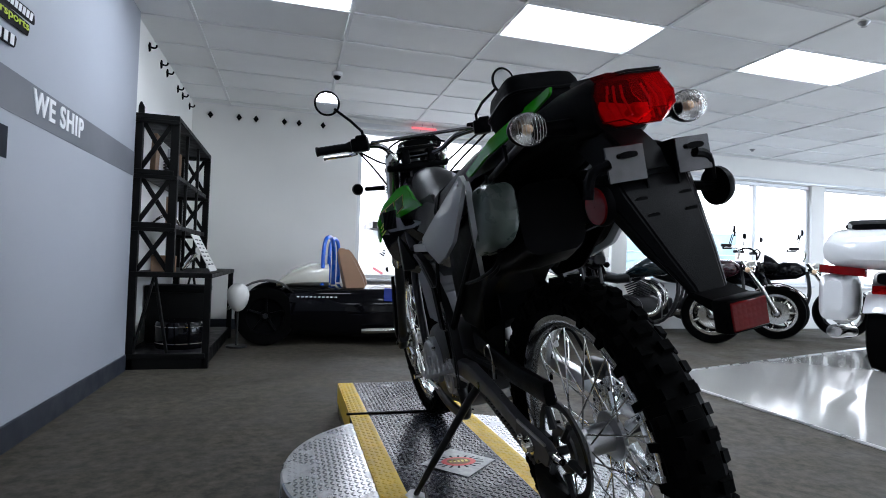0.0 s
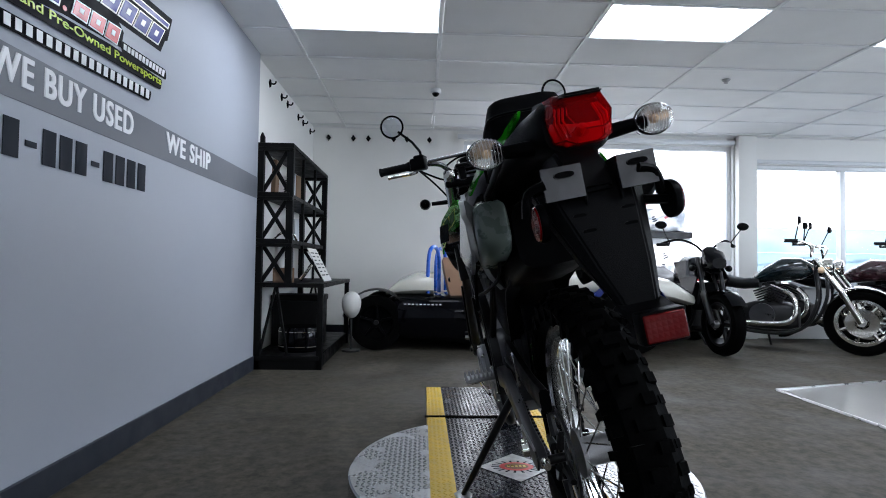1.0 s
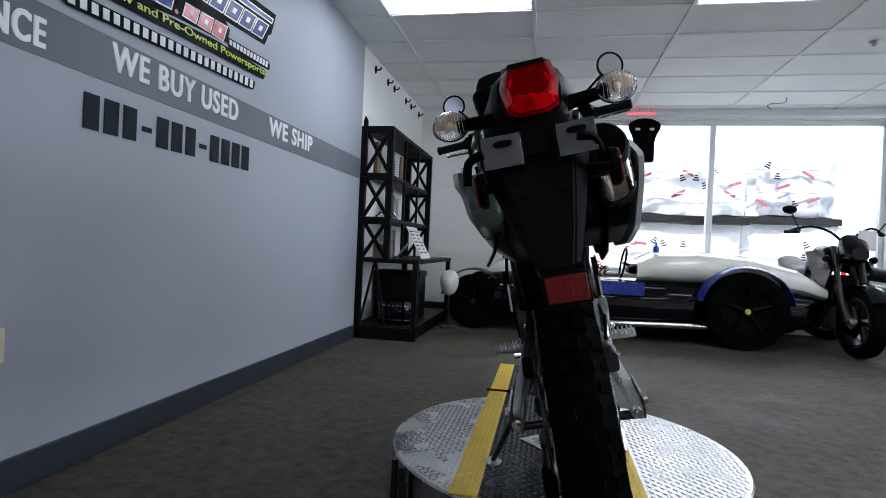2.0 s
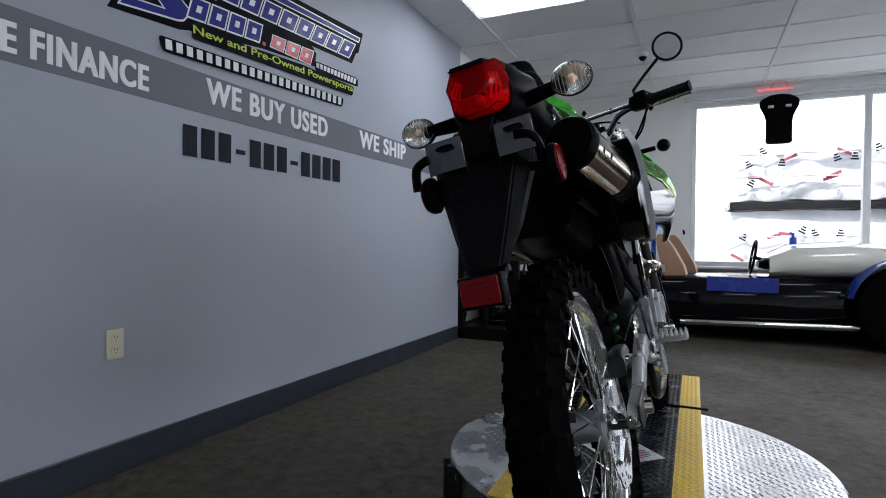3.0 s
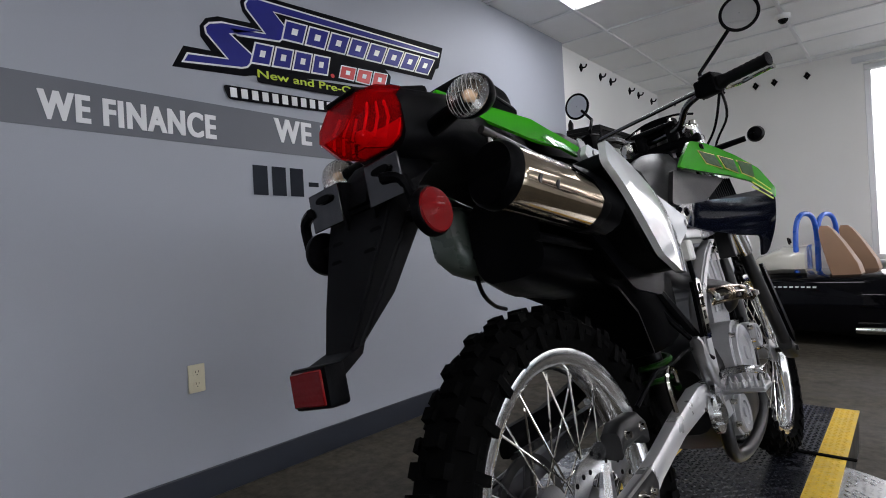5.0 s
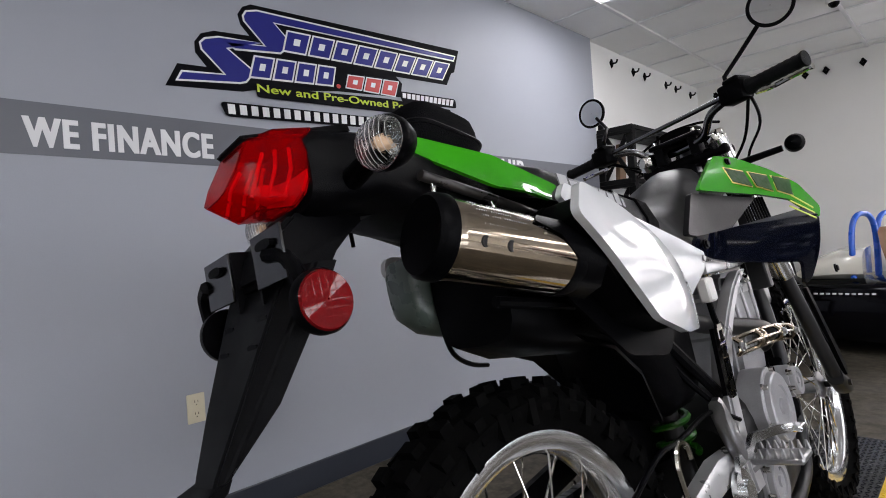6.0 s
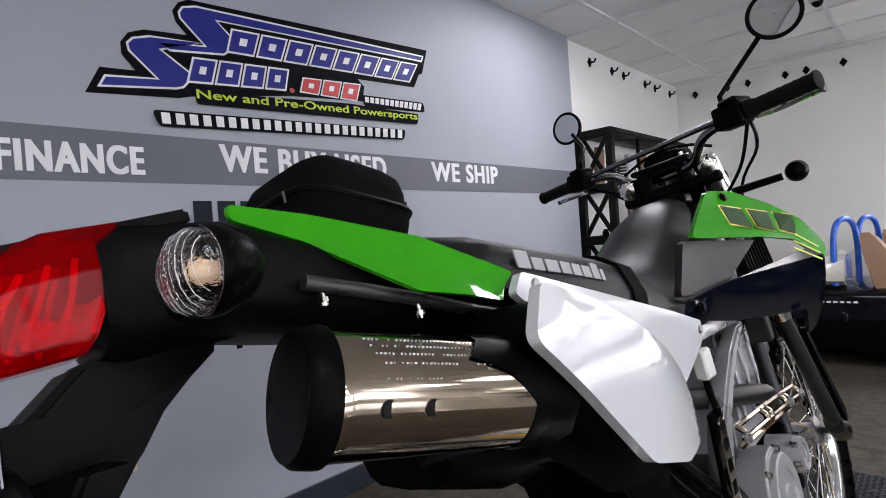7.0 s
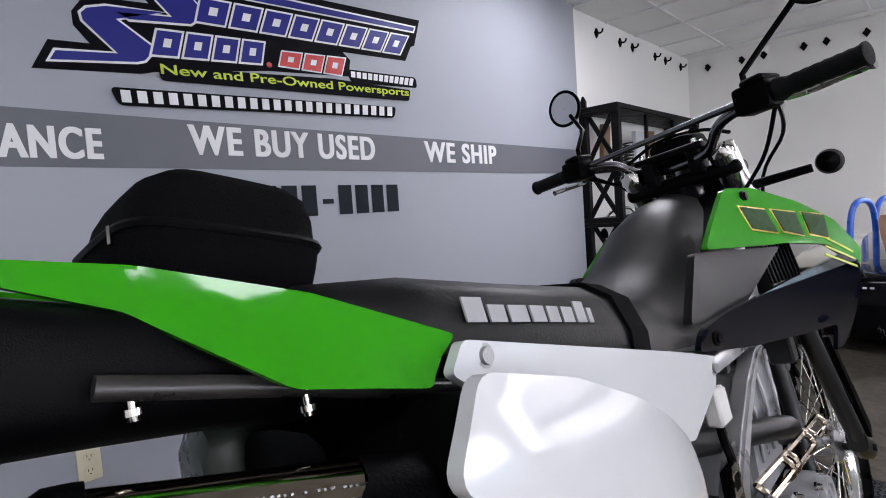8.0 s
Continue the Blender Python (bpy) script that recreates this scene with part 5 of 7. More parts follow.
for k in (0.032, 0.068):
    p = ax0 + d * k + Vector((0.0467 * math.cos(0.28), 0, -0.0467 * math.sin(0.28)))
    bm = bmesh.new()
    tube(bm, [p, p + Vector((0.0022, 0, -0.0006))], [0.0075, 0.0065], 16)
    part("drain_plug", bm, M_DARKMETAL, mf)
for k, (z, n) in enumerate(((0.042, 38), (0.036, 40), (0.029, 38), (0.021, 40), (0.008, 15), (0.001, 30), (-0.030, 12))):
    bm = bmesh.new()
    ang = math.asin(z / 0.0525)
    for i in range(n):
        if random.random() < 0.18:
            continue
        p = ax0 + d * (0.035 + i * 0.0034) + Vector((0.0477 * math.cos(ang), 0, 0.0477 * math.sin(ang)))
        box(bm, p.x - 0.0012, p.x + 0.0003, p.y, p.y + random.uniform(0.0012, 0.0026), p.z - 0.0007, p.z + 0.0007)
    part("stamped_line", bm, M_CAST, mf)["kind"] = "stuff"
bm = bmesh.new()
tip = []
for a, k, b in ((1.45, 0.150, 0.22), (0.95, 0.138, 0.22), (0.55, 0.118, 0.22), (0.25, 0.150, 0.22), (-0.25, 0.170, 0.22), (-0.9, 0.175, 0.22), (-1.5, 0.175, 0.22)):
    rim_a, rim_b = 0.0488, 0.0510
    tip.append([ax0 + d * q + Vector((rr * math.cos(a), 0, rr * math.sin(a))) for q, rr in ((k, rim_a), (k, rim_b), (b, rim_b), (b, rim_a))])
loft(bm, tip)
part("muffler_guard", bm, M_BLACK, mf, "black guard with a pointed rear edge")
bm = bmesh.new()
tube(bm, curve_pts([ax1 + d * 0.085 - Vector((0.022, 0, 0)), (0.085, 0.36, 0.79), (0.075, 0.55, 0.74), (0.08, 0.70, 0.70), (0.125, 0.92, 0.65), (0.07, 1.03, 0.60), (0.03, 1.02, 0.68)], 6), 0.02, 12)
part("exhaust_pipe", bm, M_DARKMETAL, bike)
bm = bmesh.new()
tube(bm, [(0.10, 0.0, 0.83), (0.11, 0.20, 0.80), (0.13, 0.34, 0.72)], 0.008, 8)
part("guard_tube", bm, M_SATIN, bike)

# seat and strap
def seat_ring(u, hw, zt, zb, k=0.0):
    """A seat section; k draws its top in."""
    return [(x * hw * (1 - k * h), u, zb + h * (zt - zb) + (0.004 if x == 0 else 0)) for x, h in ((-1.0, 0), (-1.02, 0.3), (-0.93, 0.72), (-0.72, 0.93), (-0.35, 1), (0, 1), (0.35, 1), (0.72, 0.93), (0.93, 0.72), (1.02, 0.3), (1.0, 0))]



SEAT = [(0.03, 0.07, 1.025, 0.99), (0.06, 0.10, 1.042, 0.975), (0.14, 0.128, 1.034, 0.962), (0.25, 0.140, 1.012, 0.935), (0.415, 0.143, 0.984, 0.895)]
SEAT2 = [(0.415, 0.143, 0.981, 0.893), (0.47, 0.138, 0.970, 0.885, 0.1), (0.56, 0.130, 0.962, 0.87, 0.2), (0.63, 0.122, 0.968, 0.86, 0.3), (0.70, 0.120, 0.990, 0.86, 0.3), (0.76, 0.118, 1.022, 0.87, 0.3), (0.82, 0.116, 1.060, 0.88, 0.32), (0.90, 0.112, 1.090, 0.90, 0.35), (1.0, 0.10, 1.104, 0.93, 0.4), (1.075, 0.08, 1.098, 0.95, 0.45)]
bm = bmesh.new()
loft(bm, [seat_ring(*r) for r in SEAT])
part("rear_seat", bm, M_SEAT, bike, "black vinyl passenger seat with light lettering bars", angle=50)
bm = bmesh.new()
loft(bm, [seat_ring(*r) for r in SEAT2])
part("front_seat", bm, M_SEATG, bike, "charcoal vinyl rider seat", angle=50)
bm = bmesh.new()
ring = seat_ring(0.402, 0.147, 0.992, 0.895)
ring2 = seat_ring(0.440, 0.147, 0.984, 0.887)
loft(bm, [ring, ring2])
part("seat_strap", bm, M_CLOTH, bike, "black grab strap over the seat")
PRINT = (0.019, 0.017, 0.020, 0.017, 0.016, 0.017, 0.015, 0.007)
u = 0.166
for k, w in enumerate(PRINT):
    w *= 1.10
    h = 0.021 if k in (0, 6) else 0.015
    quad = []
    for v, dz in ((u, 0), (u + w, 0), (u + w, h), (u, h)):
        quad.append((0.1325 + 0.10 * (v - 0.15) if v < 0.25 else 0.1425, v, 0.982 - 0.20 * (v - 0.160) + dz))
    bm = bmesh.new()
    loft(bm, [[(x - 0.10 * dz, y, z) for (x, y, z), dz in zip(quad, (0, 0, h, h))], [(x + 0.002 - 0.10 * dz, y, z) for (x, y, z), dz in zip(quad, (0, 0, h, h))]])
    part("print_bar", bm, M_PRINT, bike, "pale grey bar printed on the seat", smooth=False)
    u += w + 0.0048

# tank, shrouds, radiator
bm = bmesh.new()
loft(bm, [oval(u, hw, z0, z1, 20, 3) for u, hw, z0, z1 in ((0.72, 0.07, 0.88, 0.965), (0.80, 0.10, 0.87, 0.99), (0.90, 0.115, 0.86, 1.03), (1.0, 0.11, 0.88, 1.07), (1.09, 0.085, 0.93, 1.095), (1.14, 0.05, 0.96, 1.07))])
tank = part("fuel_tank", bm, M_SATIN, bike, "black fuel tank")
bm = bmesh.new()
tube(bm, [(0, 1.08, 1.085), (0, 1.085, 1.115)], [0.036, 0.032], 20)
part("fuel_cap", bm, M_BLACK, tank)
up = [(0.86, 1.078), (0.94, 1.072), (1.04, 1.032), (1.12, 0.975), (1.185, 0.915), (1.165, 0.885), (1.06, 0.942), (0.94, 0.962), (0.69, 0.986)]
low = [(0.594, 0.857), (0.602, 0.884), (0.75, 0.892), (0.90, 0.903), (1.03, 0.912), (1.10, 0.918), (1.165, 0.892), (1.192, 0.80), (1.176, 0.732), (1.15, 0.725), (1.11, 0.785), (0.95, 0.80), (0.80, 0.818), (0.66, 0.843)]
low_left = [(0.58, 0.86), (0.62, 0.895), (0.75, 0.905), (1.0, 0.945), (1.165, 0.892), (1.19, 0.80), (1.10, 0.725), (0.90, 0.705), (0.70, 0.715), (0.60, 0.78)]
mid = [(0.688, 0.985), (0.94, 0.960), (0.775, 0.878), (0.605, 0.892)]
for s in (1, -1):
    def shx(y, z, s=s):
        t = max(0, min(1, (y - 0.70) / 0.48))
        return s * ((0.152 if s > 0 else 0.102) + (0.115 if s > 0 else 0.085) * t ** 1.1 - 0.42 * max(0, z - 0.985))
    bm = bmesh.new()
    panel(bm, up if s > 0 else [(y + 0.05, z - 0.03) for y, z in up], shx, s * 0.008, 5, 0.012)
    sh = part("shroud", bm, M_GREEN, bike, "lime green radiator shroud")
    bm = bmesh.new()
    panel(bm, low if s > 0 else low_left, lambda y, z: shx(y, z) + s * (0.001 - 0.34 * max(0, 0.895 - z) - 0.9 * max(0, 0.85 - z) ** 2), s * 0.008, 9, 0.015)
    sl = part("lower_shroud", bm, M_NAVY, bike, "gloss navy-black lower shroud", angle=15)
    bm = bmesh.new()
    panel(bm, mid, lambda y, z: shx(y, z) - s * 0.018, s * 0.012, 4, 0.012)
    part("tank_cover", bm, M_SEATG, bike, "charcoal textured tank side cover")
    # angular emblem blocks on the shroud, drawn as plain slanted shapes
    for k in range(3):
        y0 = 0.842 + k * 0.082
        z0 = 1.018 - k * 0.016
        for lay, g, mt in ((0.0012, 0.0, M_YELL), (0.0022, 0.003, M_EMBLEM)):
            bm = bmesh.new()
            if s < 0:
                y0, z0 = (y0 + 0.05, z0 - 0.03) if lay < 0.002 else (y0, z0)
            pts = [(y0 + g, z0 - 0.02 + g), (y0 + 0.066 - g, z0 - 0.036 + g), (y0 + 0.082 - g, z0 + 0.012 - g), (y0 + 0.014 + g, z0 + 0.026 - g)]
            plate(bm, pts, lambda y, z: shx(y, z) + s * lay, s * 0.002)
            part("emblem_block", bm, mt, sh, smooth=False)
    for k in range(3):
        bm = bmesh.new()
        z0 = 0.955 - 0.014 * k
        plate(bm, [(1.06 - 0.01 * k, z0), (1.145, z0 - 0.040), (1.144, z0 - 0.0435), (1.059 - 0.01 * k, z0 - 0.0035)], lambda y, z: shx(y, z) + s * 0.0022, s * 0.002)
        part("pinstripe", bm, M_LIME, sh, smooth=False)
    for y, z in ((0.631, 0.866), (1.160, 0.750), (0.895, 1.058)):
        bolt("shroud_bolt", (shx(y, z) + s * 0.002, y, z), (s, 0, 0), 0.008, sl, M_BLACK, length=0.004)
    # radiator with louvres
    bm = bmesh.new()
    box(bm, s * 0.125 - 0.022, s * 0.125 + 0.022, 1.0, 1.035, 0.74, 0.97, 0.004, 1)
    rad = part("radiator", bm, M_DARKMETAL, bike)
    for k in range(9):
        bm = bmesh.new()
        u = 0.90 + 0.012 * k
        tube(bm, [(s * (0.17 + 0.003 * k), u, 0.90), (s * (0.16 + 0.003 * k), u + 0.015, 0.965)], 0.003, 5)
        part("louvre", bm, M_BLACK, rad)

# engine
bm = bmesh.new()
loft(bm, [oval(u, hw, z0, z1, 20, 4) for u, hw, z0, z1 in ((0.62, 0.085, 0.34, 0.50), (0.68, 0.115, 0.29, 0.55), (0.82, 0.125, 0.27, 0.56), (0.95, 0.115, 0.28, 0.54), (1.02, 0.085, 0.33, 0.48))])
eng = part("engine", bm, M_DARKMETAL, bike, "single-cylinder engine with cast grey covers")
bm = bmesh.new()
loft(bm, [[(x, y, z) for x, y in ((-0.085, a), (0.085, a), (0.085, b), (-0.085, b))] for z, a, b in ((0.54, 0.82, 1.00), (0.66, 0.85, 1.05), (0.67, 0.84, 1.07), (0.77, 0.86, 1.08), (0.80, 0.89, 1.05))])
bmesh.ops.bevel(bm, geom=bm.edges[:], offset=0.012, segments=2, affect="EDGES")
part("cylinder_head", bm, M_CYL, eng)
bm = bmesh.new()
loft(bm, [[(x, y, z) for x, y in ((-0.09, a), (0.09, a), (0.09, b), (-0.09, b))] for z, a, b in ((0.742, 0.845, 1.085), (0.752, 0.84, 1.09), (0.762, 0.845, 1.085))])
part("head_gasket", bm, M_FRAME, eng)
for u in (0.88, 0.95, 1.02):
    bm = bmesh.new()
    tube(bm, [(0.088, u, 0.60), (0.093, u, 0.69), (0.088, u + 0.004, 0.775)], [0.003, 0.0045, 0.003], 8)
    part("head_rib", bm, M_CAST, eng)
    bolt("head_bolt", (0.09, u, 0.775), (1, 0, 0), 0.008, eng)
bm = bmesh.new()
box(bm, 0.03, 0.10, 1.09, 1.16, 0.69, 0.755, 0.012, 2)
part("engine_mount", bm, M_CAST, bike)
bm = bmesh.new()
tube(bm, [(0.105, 1.0, 0.56), (0.10, 1.05, 0.44), (0.09, 1.06, 0.36)], 0.016, 10)
part("coolant_pipe", bm, M_BLACK, eng)
for x, u, z, r, dep in ((0.140, 0.80, 0.495, 0.080, 0.05), (0.140, 0.965, 0.515, 0.036, 0.05), (-0.135, 0.84, 0.43, 0.075, 0.05), (0.125, 0.70, 0.37, 0.05, 0.04), (-0.12, 0.68, 0.40, 0.055, 0.04)):
    bm = bmesh.new()
    s = 1 if x > 0 else -1
    spin(bm, [(s * q, w * r) for q, w in ((-dep, 0.01), (-dep, 1.06), (-0.001, 1.06), (0.002, 1.03), (0.002, 0.93), (0.012, 0.90), (0.015, 0.86), (0.015, 0.56), (0.011, 0.53), (0.011, 0.24), (0.015, 0.21), (0.015, 0.01))], 36, (x, u, z), "x")
    bmesh.ops.recalc_face_normals(bm, faces=bm.faces)
    cv = part("engine_cover", bm, M_CYL, eng, "round cast engine cover", angle=25)
    for k in range(6):
        a = math.pi * k / 3 + 0.3
        bolt("cover_bolt", (x + s * 0.003, u + r * 0.98 * math.cos(a), z + r * 0.98 * math.sin(a)), (s, 0, 0), 0.006, cv)
bm = bmesh.new()


def shield_pt(t, h):
    """A place on the heat shield: t along it, h across it."""
    bow = math.sin(math.pi * t)
    return Vector((0.168 + 0.010 * bow - 0.012 * (2 * h - 1) ** 2, 0.60 + 0.41 * t, 0.640 - 0.030 * t + 0.008 * bow + 0.032 * h))


def shield_bar(a, b, n, w):
    pts = [shield_pt(a[0] + (b[0] - a[0]) * k / n, a[1] + (b[1] - a[1]) * k / n) for k in range(n + 1)]
    tube(bm, pts, w, 6)


for h in (0.0, 0.5, 1.0):
    shield_bar((0.04 if h != 0.5 else 0, h), (0.96 if h != 0.5 else 1, h), 10, 0.0045 if h != 0.5 else 0.0035)
for t in (0.04, 0.30, 0.36, 0.62, 0.68, 0.96):
    shield_bar((t, 0.0), (t, 1.0), 4, 0.005)
hs = part("heat_shield", bm, M_MUFF, bike, "slotted polished heat shield")
for t in (0.02, 0.65, 0.97):
    bolt("shield_bolt", shield_pt(t, 0.5) + Vector((0.004, 0, 0)), (1, 0, 0), 0.007, hs, M_CAST, length=0.005)
# foot pegs, brake pedal, shifter
for s in (1, -1):
    bm = bmesh.new()
    box(bm, min(s * 0.130, s * 0.222), max(s * 0.130, s * 0.222), 0.590, 0.655, 0.436, 0.450, 0.004, 1)
    peg = part("foot_peg", bm, M_CAST, bike, "serrated metal foot peg")
    for k in range(7):
        x = s * (0.136 + k * 0.0135)
        for y in (0.594, 0.651):
            bm = bmesh.new()
            tube(bm, [(x, y, 0.448), (x, y, 0.465)], [0.0055, 0.002], 5)
            part("tooth", bm, M_CAST, peg)
    bm = bmesh.new()
    tube(bm, [(s * 0.09, 0.58, 0.41), (s * 0.135, 0.622, 0.440)], 0.016, 8)
    part("peg_bracket", bm, M_CAST, bike)
bm = bmesh.new()
rail_pts = [(0.135, 0.505, 0.435), (0.135, 0.52, 0.465), (0.142, 0.565, 0.470), (0.147, 0.585, 0.488), (0.155, 0.70, 0.472), (0.158, 0.79, 0.452)]
loft(bm, [[(x + dx, u, z + dz) for dx, dz in ((-0.005, -0.009), (0.005, -0.009), (0.005, 0.009), (-0.005, 0.009))] for x, u, z in rail_pts])
box(bm, 0.140, 0.182, 0.775, 0.810, 0.445, 0.458, 0.003, 1)
part("brake_pedal", bm, M_RIM, bike, "cranked silver brake pedal")
bm = bmesh.new()
disc(bm, (0.130, 0.52, 0.412), (1, 0, 0), 0.040, 0.010, 28)
disc(bm, (0.138, 0.52, 0.412), (1, 0, 0), 0.022, 0.014, 20)
part("pedal_pivot", bm, M_RIM, bike, "round silver pedal pivot plate")
bm = bmesh.new()
tube(bm, curve_pts([(-0.14, 0.80, 0.34), (-0.15, 0.90, 0.35), (-0.155, 0.95, 0.36)], 4), 0.006, 8)
tube(bm, [(-0.15, 0.95, 0.36), (-0.19, 0.95, 0.36)], 0.009, 8)
part("shift_lever", bm, M_CHROME, bike)
bm = bmesh.new()
tube(bm, [(-0.085, 0.52, 0.40), (-0.11, 0.55, 0.36), (-0.24, 0.645, 0.16), (-0.298, 0.68, 0.072)], [0.013, 0.013, 0.011, 0.009], 12)
ks = part("side_stand", bm, M_DARKMETAL, bike, "dark steel side stand")
bm = bmesh.new()
loft(bm, [[(p[0], p[1], p[2] - 0.22 * (p[0] + 0.30)) for p in oval(u, hw, 0.062, 0.072, 12, 2.2, -0.300)] for u, hw in ((0.648, 0.008), (0.66, 0.024), (0.695, 0.03), (0.72, 0.012))])
part("stand_foot", bm, M_CAST, ks)

# forks, clamps, fender, headlight
for s in (1, -1):
    bm = bmesh.new()
    x = s * 0.098
    tube(bm, [(x, 1.10, 1.17), (x, 1.345, 0.765), (x, 1.355, 0.75)], [0.029, 0.029, 0.026], 18)
    fk = part("fork_leg", bm, M_RIM, bike, "silver upper fork tube")
    bm = bmesh.new()
    tube(bm, [(x, 1.35, 0.755), (x, 1.565, 0.41)], 0.021, 16)
    part("fork_slider", bm, M_DARKMETAL, fk)
    bm = bmesh.new()
    loft(bm, [oval(u, 0.024, z - 0.03, z + 0.03, 12, 3, x) for u, z in ((1.555, 0.405), (1.575, 0.39), (1.61, 0.365), (1.635, 0.36))])
    part("axle_lug", bm, M_DARKMETAL, fk)
    bm = bmesh.new()
    panel(bm, [(1.44, 0.70), (1.464, 0.70), (1.640, 0.42), (1.612, 0.39)], lambda y, z: s * 0.124, s * 0.012, 3, 0.01)
    part("fork_guard", bm, M_BLACK, bike)
bm = bmesh.new()
tube(bm, [(-0.13, 1.60, 0.372), (0.13, 1.60, 0.372)], 0.010, 12)
part("axle", bm, M_DARKMETAL, bike)
for u, z in ((1.12, 1.135), (1.20, 0.995)):
    bm = bmesh.new()
    box(bm, -0.125, 0.125, u - 0.035, u + 0.045, z - 0.016, z + 0.016, 0.012, 3)
    part("triple_clamp", bm, M_SATIN, bike)
bm = bmesh.new()
rings = []
for u, z, hw in ((1.22, 0.90, 0.05), (1.34, 0.91, 0.07), (1.50, 0.89, 0.075), (1.68, 0.83, 0.06), (1.80, 0.76, 0.03)):
    r = [(-hw, u, z - 0.035), (-hw * 0.8, u, z - 0.005), (0, u, z + 0.01), (hw * 0.8, u, z - 0.005), (hw, u, z - 0.035)]
    rings.append(r + [(p[0] * 0.96, p[1], p[2] - 0.006) for p in r[::-1]])
loft(bm, rings)
part("front_fender", bm, M_BLACK, bike)
bm = bmesh.new()
loft(bm, [oval(u, hw, z0, z1, 16, 3) for u, hw, z0, z1 in ((1.20, 0.09, 0.98, 1.16), (1.27, 0.11, 0.96, 1.15), (1.34, 0.085, 0.95, 1.08))])
part("headlight_cowl", bm, M_BLACK, bike)
bm = bmesh.new()
loft(bm, [oval(u, hw, z0, z1, 16, 3) for u, hw, z0, z1 in ((1.10, 0.05, 1.20, 1.235), (1.15, 0.06, 1.18, 1.245), (1.20, 0.055, 1.17, 1.22))])
part("dash_panel", bm, M_BLACK, bike)

# handlebar group, turned a little to the right
gl, gr = Vector((-0.373, 1.117, 1.237)), Vector((0.378, 0.872, 1.212))
cl = Vector((0.0, 1.085, 1.175))
dirn = (gr - gl).normalized()
il, ir = gl + dirn * 0.145, gr - dirn * 0.145
bm = bmesh.new()
tube(bm, curve_pts([gl, gl.lerp(il, 0.5), il, il.lerp(cl, 0.42) + Vector((0, 0, 0.012)), cl - dirn * 0.075, cl + dirn * 0.075, ir.lerp(cl, 0.42) + Vector((0, 0, 0.012)), ir, ir.lerp(gr, 0.5), gr], 6), 0.0105, 12)
bar = part("handlebar", bm, M_BAR, bike, "dark chrome handlebar with a cross brace")
bm = bmesh.new()
tube(bm, [il + dirn * 0.06 + Vector((0, 0, 0.004)), ir - dirn * 0.06 + Vector((0, 0, 0.004))], 0.0065, 10)
part("cross_brace", bm, M_BAR, bar)
